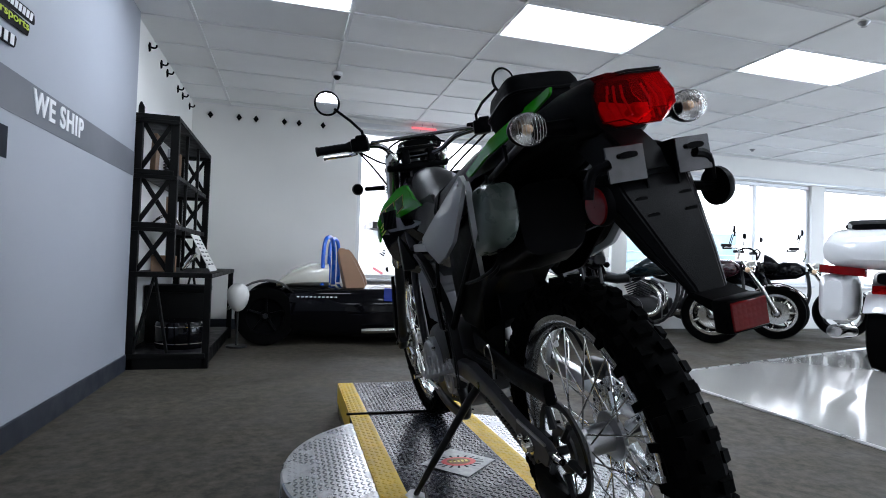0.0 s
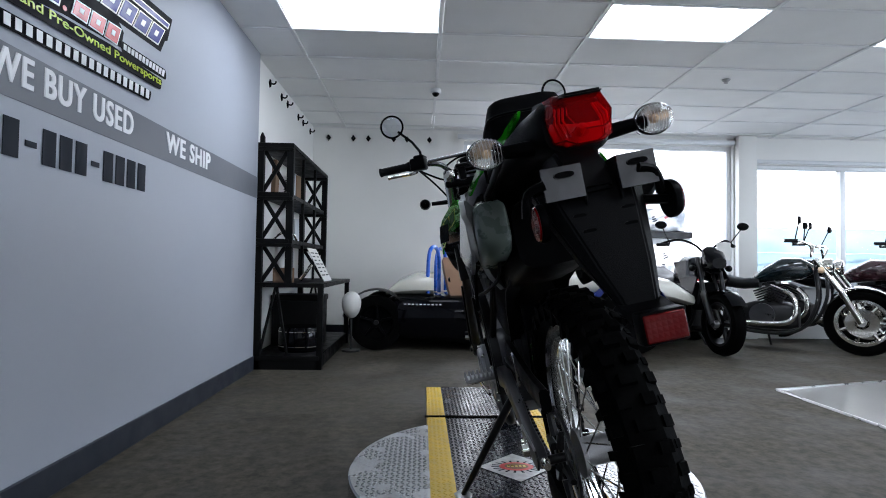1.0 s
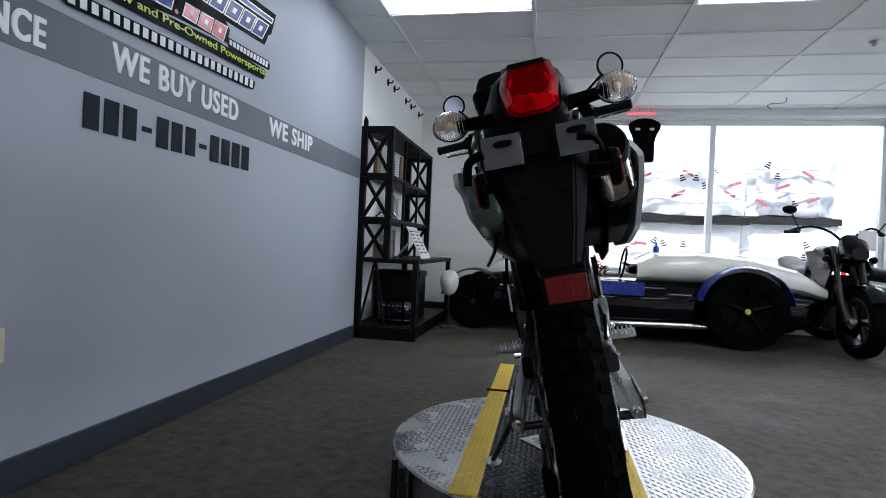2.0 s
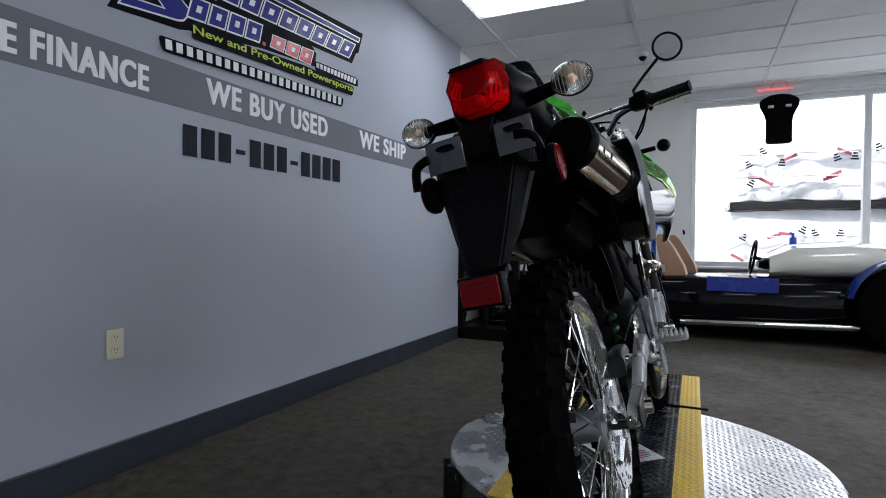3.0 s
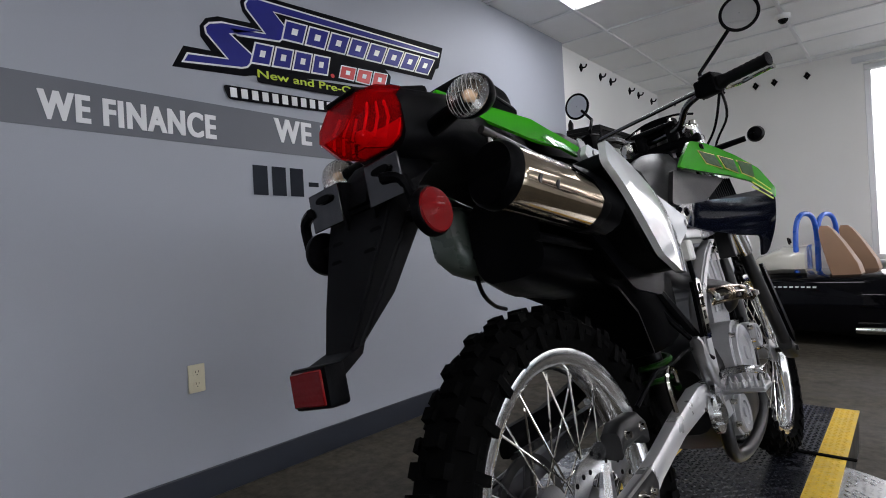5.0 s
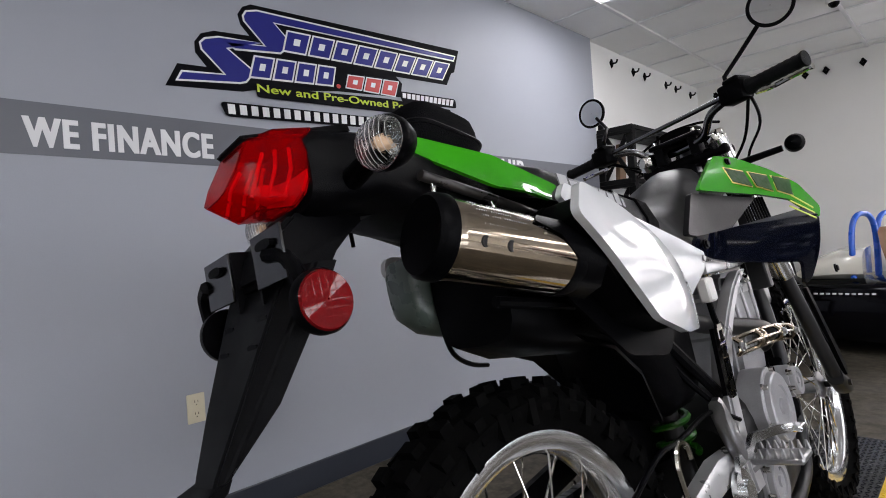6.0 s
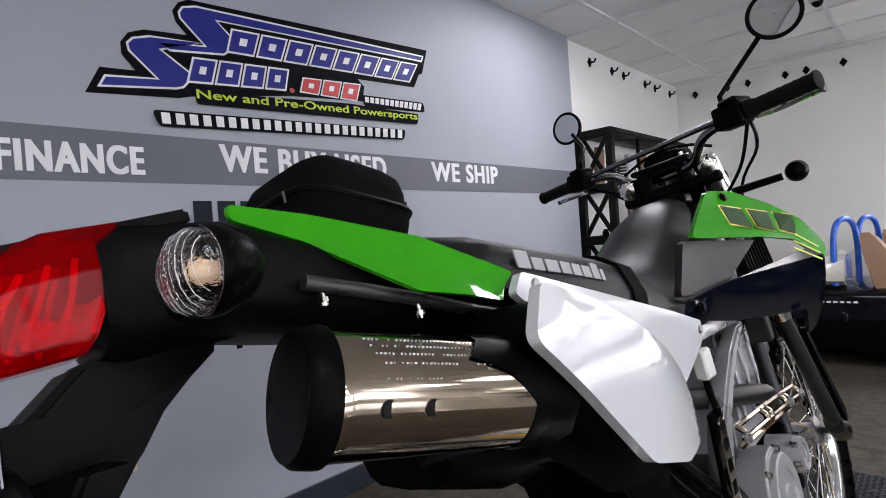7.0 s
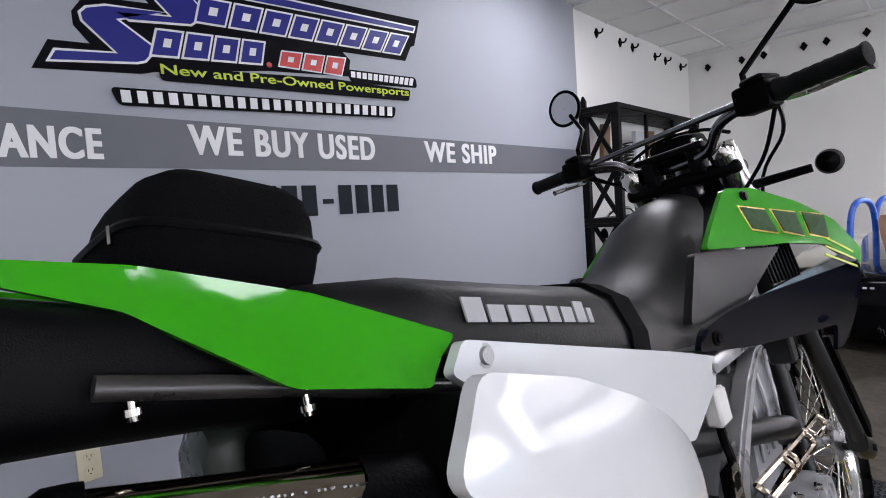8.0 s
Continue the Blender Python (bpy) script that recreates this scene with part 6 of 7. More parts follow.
for s, e, i in ((-1, gl, il), (1, gr, ir)):
    out = dirn * s
    bm = bmesh.new()
    prof = [(0.0, 0.012), (0.0, 0.021), (0.006, 0.021), (0.008, 0.0165)]
    tube(bm, [e + out * 0.004, e + out * 0.003, e, e - out * 0.005] + [e - out * (0.01 + 0.008 * k) for k in range(14)] + [e - out * 0.125, e - out * 0.13], [0.014, 0.0185, 0.0185, 0.0165] + [0.0168 if k % 2 else 0.0158 for k in range(14)] + [0.021, 0.021], 16)
    part("grip", bm, M_GRIP, bar, "black rubber grip")
    bm = bmesh.new()
    c = e - out * 0.165
    rot = Matrix.Translation(c) @ dirn.to_track_quat("X", "Z").to_matrix().to_4x4()
    box(bm, -0.032, 0.032, -0.026, 0.024, -0.024, 0.026, 0.008, 2, rot)
    box(bm, -0.012, 0.03, -0.03, 0.03, 0.02, 0.034, 0.005, 1, rot)
    part("switch_pod", bm, M_BLACK, bar)
    bm = bmesh.new()
    fwd = Vector((0, 0, 1)).cross(dirn).normalized()
    c2 = e - out * 0.14 + fwd * 0.035 + Vector((0, 0, -0.022 if s < 0 else -0.010))
    tube(bm, curve_pts([c2, c2 + out * 0.03 + fwd * 0.02, c2 + out * 0.08 + fwd * 0.012, c2 + out * 0.13 + fwd * 0.010], 4), [0.0062] * 11 + [0.0055, 0.008], 8)
    part("lever", bm, M_CHROME, bar, "polished hand lever")
    if s > 0:
        bm = bmesh.new()
        box(bm, -0.02, 0.035, 0.028, 0.075, 0.0, 0.03, 0.006, 2, Matrix.Translation(e - out * 0.20) @ dirn.to_track_quat("X", "Z").to_matrix().to_4x4())
        part("brake_reservoir", bm, M_BLACK, bar)
    # mirror
    base = e - out * 0.18
    mc = Vector((-0.294, 1.225, 1.442)) if s < 0 else Vector((0.341, 0.937, 1.383))
    bm = bmesh.new()
    kn = base.lerp(mc, 0.45) + Vector((-s * 0.02, 0.02, 0.02))
    tube(bm, [base, base + Vector((0, 0.0, 0.05)), kn, mc - (mc - kn).normalized() * 0.045], 0.0055, 8)
    mir = part("mirror", bm, M_BLACK, bar, "round black mirror on a bent stalk")
    look_dir = (Vector((s * 0.12 + 0.08, -1.0, -0.02))).normalized()
    qm = Matrix.Translation(mc) @ look_dir.to_track_quat("Z", "Y").to_matrix().to_4x4()
    bm = bmesh.new()
    spin(bm, [(-0.018, 0.001), (-0.016, 0.03), (-0.004, 0.049), (0.004, 0.051), (0.0065, 0.049), (0.006, 0.043), (0.002, 0.0425), (0.002, 0.001)], 36, axis="z")
    bmesh.ops.transform(bm, matrix=qm, verts=bm.verts)
    part("mirror_shell", bm, M_BLACK, mir)
    bm = bmesh.new()
    spin(bm, [(0.003, 0.001), (0.003, 0.0424), (0.0045, 0.0424), (0.0045, 0.001)], 36, axis="z")
    bmesh.ops.transform(bm, matrix=qm, verts=bm.verts)
    part("mirror_glass", bm, M_MIRROR, mir, "mirror glass")
    # front signal
    fc = Vector((0.260, 1.178, 1.096)) if s > 0 else Vector((-0.215, 1.36, 1.10))
    bm = bmesh.new()
    tube(bm, [(s * 0.10, fc.y - 0.01, 1.09), fc - Vector((s * 0.03, 0, 0.003))], [0.011, 0.009], 10)
    fs = part("front_signal", bm, M_BLACK, bike, "black front turn signal")
    bm = bmesh.new()
    spin(bm, [(0.028, 0.001), (0.024, 0.015), (0.0, 0.025), (-0.018, 0.020), (-0.030, 0.001)], 24, fc, "y")
    part("signal_housing", bm, M_BLACK, fs)
for s in (-1, 1):
    bm = bmesh.new()
    box(bm, s * 0.05 - 0.014, s * 0.05 + 0.014, 1.06, 1.115, 1.14, 1.195, 0.006, 2)
    part("bar_clamp", bm, M_SATIN, bike)
bm = bmesh.new()
box(bm, -0.075, 0.075, 1.055, 1.125, 1.19, 1.205, 0.006, 2)
clamp = part("clamp_bridge", bm, M_SATIN, bike)
for x in (-0.058, 0.058):
    for y in (1.068, 1.112):
        bolt("clamp_bolt", (x, y, 1.206), (0, 0, 1), 0.006, clamp)
bm = bmesh.new()
tube(bm, [(0.0, 1.15, 1.10), (0.0, 1.155, 1.17), (0.0, 1.157, 1.175)], [0.026, 0.024, 0.020], 16)
part("ignition_lock", bm, M_CAST, bike)
for s in (1, -1):
    bm = bmesh.new()
    tube(bm, [(s * 0.098, 1.095, 1.165), (s * 0.098, 1.088, 1.185), (s * 0.098, 1.087, 1.19)], [0.029, 0.029, 0.024], 16)
    part("fork_cap", bm, M_CHROME, bike)
# cables and hoses
for pts in ([il + Vector((0, 0.02, -0.01)), (-0.14, 1.14, 1.17), (-0.05, 1.19, 1.14), (0.02, 1.18, 1.02)], [(-0.11, 1.10, 1.21), (-0.04, 1.14, 1.245), (0.06, 1.12, 1.235), (0.13, 1.06, 1.20)], [il + Vector((0, 0.03, 0)), (-0.16, 1.20, 1.16), (-0.09, 1.26, 1.06), (-0.06, 1.18, 0.95)], [ir + Vector((0, 0.04, 0)), (0.2, 1.17, 1.18), (0.11, 1.28, 1.08), (0.10, 1.36, 0.80), (0.12, 1.50, 0.52)], [ir + Vector((0, 0.02, -0.02)), (0.17, 1.08, 1.13), (0.08, 1.12, 1.05)]):
    bm = bmesh.new()
    tube(bm, curve_pts(pts, 6), 0.0042, 6)
    part("cable", bm, M_BLACK, bike)
for pts in ([(0.128, 0.625, 0.75), (0.125, 0.635, 0.72), (0.118, 0.66, 0.68), (0.105, 0.66, 0.60)], [(0.09, 0.46, 0.66), (0.10, 0.49, 0.62), (0.12, 0.515, 0.58)], [(-0.12, 0.60, 0.80), (-0.14, 0.58, 0.66), (-0.13, 0.60, 0.48)]):
    bm = bmesh.new()
    tube(bm, curve_pts(pts, 6), 0.006, 6)
    part("hose", bm, M_BLACK, bike)
bm = bmesh.new()
box(bm, 0.118, 0.142, 0.605, 0.645, 0.750, 0.800, 0.004, 1)
part("relay_box", bm, M_PAPER, bike, "small pale electrical connector")
bm = bmesh.new()
loft(bm, [oval(u, 0.014, z0, z1, 10, 3, 0.132) for u, z0, z1 in ((0.500, 0.54, 0.580), (0.512, 0.50, 0.585), (0.535, 0.455, 0.545), (0.548, 0.450, 0.50))])
part("brake_cylinder", bm, M_CAST, bike)

# tail bag on the seat end
bag = thing("tail_bag", "black zipped nylon tail bag strapped behind the seat", "bag", m=BIKE @ pose(-0.012, 0, 0.002))
bm = bmesh.new()
rings = []
for z, sx0, sy0, sy1 in ((1.042, 0.070, -0.034, 0.082), (1.049, 0.080, -0.042, 0.090), (1.066, 0.084, -0.045, 0.096), (1.083, 0.087, -0.044, 0.101), (1.086, 0.082, -0.040, 0.100), (1.108, 0.080, -0.032, 0.103), (1.124, 0.075, -0.022, 0.102), (1.133, 0.066, -0.008, 0.094), (1.136, 0.045, 0.008, 0.076)):
    m0, hl = (sy0 + sy1) / 2, (sy1 - sy0) / 2
    rings.append([(q[0], m0 + q[2], z - 0.22 * (m0 + q[2])) for q in oval(0, sx0, -hl, hl, 28, 5)])
loft(bm, rings)
part("bag_body", bm, M_CLOTH, bag, angle=60)
bm = bmesh.new()
ring = [(p[0], 0.0285 + p[2], 1.0845 - 0.22 * (0.0285 + p[2])) for p in oval(0, 0.0865, -0.0725, 0.0725, 28, 5)]
tube(bm, ring + [ring[0]], 0.0035, 6)
part("zip_seam", bm, M_SATIN, bag)
bm = bmesh.new()
tube(bm, [(0.050, -0.045, 1.096), (0.054, -0.047, 1.083)], 0.002, 5)
part("zip_pull", bm, M_CHROME, bag)

# ---- black shelving in the corner ----
sf = thing("shelving_unit", "black painted wooden shelving with crossed braces and a deeper base", "shelf", m=pose(0.09, 6.36, 0))
L, DU, DL, ZT, ZS = 1.72, 0.285, 0.57, 0.735, 1.965


def beam(name, a, b, w, d, parent, material=None):
    bm = bmesh.new()
    a, b = Vector(a), Vector(b)
    q = (b - a).to_track_quat("Z", "Y").to_matrix().to_4x4()
    box(bm, -w / 2, w / 2, -d / 2, d / 2, 0, (b - a).length, 0.003, 1, Matrix.Translation(a) @ q)
    return part(name, bm, material or M_SHELF, parent)


for y in (0.02, L - 0.02):
    beam("post", (0.025, y, 0), (0.025, y, ZS), 0.06, 0.05, sf)
    beam("post", (DU, y, ZT), (DU, y, ZS), 0.06, 0.05, sf)
    beam("post", (DL, y, 0), (DL, y, ZT), 0.05, 0.05, sf)
    for z0, z1 in ((ZT, 1.12), (1.12, 1.53), (1.53, ZS)):
        beam("brace", (0.03, y, z0), (DU, y, z1), 0.02, 0.035, sf)
        beam("brace", (DU, y + 0.012, z0), (0.03, y + 0.012, z1), 0.02, 0.035, sf)
        beam("band", (0.0, y - 0.004, z1 - 0.035), (DU + 0.03, y - 0.004, z1 - 0.035), 0.07, 0.03, sf)
    beam("brace", (0.03, y, 0.05), (0.18, y, ZT), 0.03, 0.02, sf)
    beam("brace", (0.30, y, 0.05), (0.18, y + 0.01, ZT), 0.03, 0.02, sf)
for z, d in ((0.10, DL), (ZT, DL + 0.03), (1.12, DU), (1.53, DU), (ZS, DU + 0.03)):
    bm = bmesh.new()
    box(bm, 0.0, d, -0.01, L + 0.01, z - 0.02, z + 0.02, 0.004, 1)
    part("shelf_board", bm, M_SHELF, sf)
for y in (0.58, 1.15):
    beam("divider", (DU - 0.01, y, ZT), (DU - 0.01, y, ZS), 0.025, 0.03, sf)
bm = bmesh.new()
box(bm, 0.0, DL, -0.005, 0.02, 0.0, 0.09, 0.003, 1)
box(bm, DL - 0.02, DL, 0, L, 0.0, 0.09, 0.003, 1)
part("kickboard", bm, M_SHELF, sf)
for y in (0.0, 0.55):
    bm = bmesh.new()
    loft(bm, [[(x, yy, z) for x, yy in ((0.02, y - 0.012), (0.06, y - 0.012), (0.06, y + 0.012), (0.02, y + 0.012))] for z in (ZS + 0.02, ZS + 0.07)] + [[(0.03, y, ZS + 0.11), (0.04, y, ZS + 0.11), (0.04, y + 0.01, ZS + 0.11), (0.03, y + 0.01, ZS + 0.11)]])
    part("finial", bm, M_SHELF, sf)


def small(name, label, cat, m, build, material, group=""):
    t = thing(name, label, cat, group, m)
    bm = bmesh.new()
    build(bm)
    part("body", bm, material, t)
    return t


small("storage_drum", "low black drum with bright bands on the bottom shelf", "drum", pose(0.42, 6.72, 0.12), lambda bm: (tube(bm, [(0, 0, 0), (0, 0, 0.02), (0, 0, 0.2), (0, 0, 0.22)], [0.19, 0.20, 0.20, 0.19], 32)), M_CARK)
for z in (0.165, 0.30):
    small("drum_band", "thin bright band round the black drum", "band", pose(0.42, 6.72, z), lambda bm: spin(bm, [(0, 0.2), (0, 0.203), (0.006, 0.203), (0.006, 0.2)], 40, axis="z"), M_CHROME, "drum bands")
small("storage_bin", "black plastic storage bin on the bottom shelf", "bin", pose(0.33, 7.08, 0.12), lambda bm: (box(bm, -0.24, 0.24, -0.17, 0.17, 0, 0.46, 0.02, 2), box(bm, -0.25, 0.25, -0.18, 0.18, 0.44, 0.50, 0.012, 2)), M_SHELF)
small("parts_box", "brown cardboard box on the shelf's base", "box", pose(0.30, 6.52, 0.755, 0, 0, 12), lambda bm: box(bm, -0.09, 0.09, -0.10, 0.10, 0, 0.13, 0.004, 1), M_CARD)
small("chrome_lever", "bent chrome bar lying on the middle shelf", "spare part", pose(0.30, 6.55, 1.14), lambda bm: tube(bm, curve_pts([(-0.08, -0.1, 0), (-0.02, -0.04, 0.06), (0.05, 0.04, 0.06), (0.08, 0.1, 0.0)], 6), 0.010, 8), M_CHROME)
small("chrome_bracket", "polished bracket leaning on the box", "spare part", pose(0.44, 6.56, 0.775, 0, 35, 20), lambda bm: box(bm, -0.012, 0.012, -0.035, 0.035, 0, 0.17, 0.006, 1), M_CHROME)
small("coil_spring", "dark coil spring standing on the upper shelf", "spare part", pose(0.24, 6.86, 1.55), lambda bm: tube(bm, [Vector((0.04 * math.cos(a), 0.04 * math.sin(a), 0.18 * a / 44)) for a in np.linspace(0, 44, 140)], 0.007, 6), M_DARKMETAL)
for y, z, w in ((6.52, 1.55, 0.10), (7.15, 1.55, 0.16), (7.40, 1.55, 0.10), (7.10, 1.14, 0.12), (7.38, 1.14, 0.14), (7.20, 0.755, 0.16)):
    small("flat_carton", "pale flat carton standing on the shelf", "carton", pose(0.20, y, z, random.uniform(-9, 9), 0, random.uniform(-20, 20)), lambda bm: box(bm, -0.02, 0.02, -w / 2, w / 2, 0, random.uniform(0.24, 0.32), 0.003, 1), M_WRAPG if w > 0.13 else M_CARD, "flat cartons on the shelves")
br = thing("brochure_board", "white leaning information board with dark printed lines", "sign", m=pose(0.62, 6.98, 0.758, 0, -28, 0))
bm = bmesh.new()
box(bm, -0.004, 0.004, -0.21, 0.21, 0, 0.36, 0.002, 1)
part("board", bm, M_PAPER, br)
for k in range(7):
    for y0, y1 in ((-0.18, -0.02), (0.03, 0.17)):
        bm = bmesh.new()
        box(bm, 0.0045, 0.0055, y0, y1 - 0.03 * (k % 3), 0.30 - k * 0.04, 0.312 - k * 0.04)
        part("bar", bm, M_TEXTD, br, smooth=False)
small("white_helmet_bag", "round white cloth bundle hanging beside the shelving", "bag", pose(0.80, 7.42, 0.52), lambda bm: (bmesh.ops.create_icosphere(bm, subdivisions=3, radius=0.13), [setattr(v, "co", Vector((v.co.x * 0.8, v.co.y * 0.8, v.co.z * (1.3 if v.co.z < 0 else 0.9)))) for v in bm.verts]), M_PAPER)
small("plant_stand", "thin black metal stand beside the shelving", "stand", pose(0.80, 7.42, 0.0), lambda bm: (tube(bm, [(0, 0, 0.0), (0, 0, 0.42)], 0.012, 8), tube(bm, [(0, 0, 0), (0, 0, 0.02)], 0.10, 20)), M_DARKMETAL)


def hook(m):
    h = thing("wall_hook", "small black diamond-shaped wall hook near the ceiling", "hook", "wall hooks", m)
    bm = bmesh.new()
    loft(bm, [[(0.0, 0, -0.045), (0.0, 0.034, 0), (0.0, 0, 0.045), (0.0, -0.034, 0)], [(0.014, 0, -0.034), (0.014, 0.025, 0), (0.014, 0, 0.034), (0.014, -0.025, 0)]])
    part("base", bm, M_BLACK, h)
    bm = bmesh.new()
    tube(bm, curve_pts([(0.01, 0, 0.0), (0.04, 0, -0.006), (0.056, 0, 0.004), (0.06, 0, 0.022)], 4), 0.008, 8)
    part("prong", bm, M_BLACK, h)


for y in (6.75, 7.18, 7.43, 7.94, 8.20, 8.62):
    hook(pose(WX - 0.034, y, 2.64))
for x in (0.27, 0.60, 0.80, 1.14, 1.32, 1.62):
    hook(pose(x, BY - 0.001, 2.62, 0, 0, -90))

dome = thing("ceiling_camera", "small white dome camera on the ceiling", "camera", m=pose(1.66, 7.15, CZ - 0.005))
bm = bmesh.new()
tube(bm, [(0, 0, 0), (0, 0, -0.03), (0, 0, -0.04)], [0.055, 0.055, 0.045], 24)
part("housing", bm, M_TBAR, dome)
bm = bmesh.new()
spin(bm, [(-0.04, 0.038), (-0.055, 0.034), (-0.072, 0.018), (-0.076, 0.001), (-0.04, 0.001)], 24, axis="z")
part("dome", bm, M_CARK, dome)
for x, y in ((4.44, 6.62), (5.25, 4.66), (7.9, 8.3)):
    sp = thing("sprinkler", "small metal fire sprinkler on the ceiling", "sprinkler", "ceiling sprinklers", pose(x, y, CZ - 0.004))
    bm = bmesh.new()
    tube(bm, [(0, 0, 0), (0, 0, -0.008), (0, 0, -0.03), (0, 0, -0.035)], [0.04, 0.038, 0.012, 0.02], 16)
    part("head", bm, M_CAST, sp)
wh = thing("ceiling_hook", "thin bent wire hook hanging from the ceiling", "hook", m=pose(4.34, 8.3, CZ - 0.004))
bm = bmesh.new()
tube(bm, curve_pts([(0.1, 0, 0), (0.08, 0, -0.06), (-0.06, 0, -0.07), (-0.1, 0, -0.10), (-0.06, 0, -0.13)], 5), 0.004, 6)
part("wire", bm, M_DARKMETAL, wh)

# shirt-shaped hanging sign in the window, and a glowing strip for a red reflection
sg = thing("hanging_jersey", "dark jersey hanging flat in the shop window", "jersey", m=pose(2.99, BY - 0.09, 2.07))
bm = bmesh.new()
out = [(-0.13, 0.0), (-0.13, 0.28), (-0.16, 0.36), (-0.20, 0.44), (-0.19, 0.50), (-0.10, 0.55), (0, 0.56), (0.10, 0.55), (0.19, 0.50), (0.20, 0.44), (0.16, 0.36), (0.13, 0.28), (0.13, 0.0)]
pts = rounded(out, 0.04)
loft(bm, [[(x * 0.95, 0.0, z) for x, z in pts], [(x, 0.012, z) for x, z in pts], [(x, 0.03, z) for x, z in pts], [(x * 0.95, 0.042, z) for x, z in pts]])
part("cloth", bm, M_CLOTH, sg)
for x in (-0.11, 0.06):
    bm = bmesh.new()
    box(bm, x, x + 0.055, -0.004, 0.0, 0.405, 0.435)
    part("patch", bm, M_PAPER, sg, smooth=False)
for x in (-0.1, 0.1):
    bm = bmesh.new()
    tube(bm, [(x, 0.02, 0.58), (x * 0.6, 0.02, 0.70)], 0.002, 5)
    part("cord", bm, M_DARKMETAL, sg)
# no lamp: a dim glowing tube added in place of a reflection on the trim
rs = thing("red_reflection_strip", "added glowing strip for a red reflection above the shop window", "sign light", m=pose(3.05, BY - 0.08, 2.69))
bm = bmesh.new()
tube(bm, [(-0.28, 0, 0), (0.06, 0, 0)], 0.014, 10)
part("tube", bm, glow("red_reflection_glow", (1.0, 0.2, 0.22), 0.6), rs)

# ---- open roadster by the back wall ----
car = thing("roadster", "low open roadster with cream hood, black sides and tan seats", "car")


def car_ring(x, z0, z1, y0, y1, p=4):
    out = []
    if y1 > 7.9:
        y1 += 0.45
    for k in range(20):
        a = 2 * math.pi * k / 20
        c, s = math.cos(a), math.sin(a)
        out.append((x, (y0 + y1) / 2 + (y1 - y0) / 2 * math.copysign(abs(c) ** (2 / p), c), (z0 + z1) / 2 + (z1 - z0) / 2 * math.copysign(abs(s) ** (2 / p), s)))
    return out


bm = bmesh.new()
loft(bm, [car_ring(x, z0, z1, y0, y1, 7) for x, z0, z1, y0, y1 in ((1.05, 0.2, 0.50, 7.6, 8.1), (1.3, 0.12, 0.60, 7.45, 8.15), (2.2, 0.06, 0.62, 7.42, 8.18), (3.0, 0.06, 0.63, 7.42, 8.18), (3.6, 0.14, 0.62, 7.50, 8.12), (4.5, 0.2, 0.55, 7.55, 8.05))])
part("body", bm, M_CARK, car, "gloss black lower body")
bm = bmesh.new()
loft(bm, [car_ring(x, z0, z1, y0, y1, 3.2) for x, z0, z1, y0, y1 in ((2.78, 0.60, 0.84, 7.46, 8.12), (2.95, 0.60, 0.93, 7.44, 8.14), (3.4, 0.60, 0.965, 7.42, 8.16), (3.9, 0.58, 0.93, 7.42, 8.16), (4.35, 0.54, 0.82, 7.46, 8.12), (4.62, 0.50, 0.66, 7.56, 8.02), (4.68, 0.50, 0.58, 7.7, 7.9))])
part("hood", bm, M_CARW, car, "cream white hood")
bm = bmesh.new()
loft(bm, [car_ring(x, 0.585, z1, y0, y1, 3.2) for x, z1, y0, y1 in ((1.15, 0.64, 7.65, 8.05), (1.3, 0.78, 7.55, 8.1), (1.5, 0.86, 7.5, 8.12), (1.68, 0.86, 7.5, 8.12))])
part("rear_deck", bm, M_CARW, car, "cream white rear deck")
bm = bmesh.new()
box(bm, 2.25, 2.85, 7.405, 7.417, 0.47, 0.61, 0.004, 1)
part("film_patch", bm, M_BLUEFILM_REFLECTION, car, "blue protective film on the side")
bm = bmesh.new()
tube(bm, [(2.02, 7.38, 0.165), (2.08, 7.38, 0.165), (3.45, 7.38, 0.20)], [0.024, 0.03, 0.03], 12)
part("side_pipe", bm, M_CHROME, car, "chrome side exhaust pipe")
for k in range(10):
    bm = bmesh.new()
    box(bm, 1.36 + k * 0.042, 1.385 + k * 0.042, 7.415, 7.432, 0.50, 0.512)
    part("bar", bm, M_TEXTW, car, smooth=False)


def car_wheel(x, y, r):
    bm = bmesh.new()
    spin(bm, [(-0.09, r * 0.62), (-0.10, r * 0.8), (-0.085, r * 0.97), (0, r), (0.085, r * 0.97), (0.10, r * 0.8), (0.09, r * 0.62)], 40, (x, y, r), "y")
    w = part("wheel", bm, M_RUBBER, car)
    bm = bmesh.new()
    spin(bm, [(-0.085, r * 0.64), (-0.05, r * 0.58), (-0.03, 0.06), (-0.05, 0.05), (-0.05, 0.001), (0.05, 0.001), (0.085, r * 0.64)], 32, (x, y, r), "y")
    rim = part("rim", bm, M_BLACK, w)
    for k in range(5):
        a = 2 * math.pi * k / 5 + 0.3
        bm = bmesh.new()
        tube(bm, [(x + 0.05 * math.cos(a), y - 0.055, r + 0.05 * math.sin(a)), (x + r * 0.6 * math.cos(a), y - 0.075, r + r * 0.6 * math.sin(a))], [0.022, 0.016], 6)
        part("rim_spoke", bm, M_BLACK, w)
    bm = bmesh.new()
    disc(bm, (x, y - 0.065, r), (0, 1, 0), 0.026, 0.03, 16)
    part("hub_cap", bm, M_YELL if x > 2 else M_DARKMETAL, w, "small gold hub cap" if x > 2 else "dark hub cap")


car_wheel(3.80, 7.36, 0.385)
car_wheel(1.06, 7.55, 0.30)
car_wheel(3.80, 8.62, 0.385)
car_wheel(1.06, 8.55, 0.30)
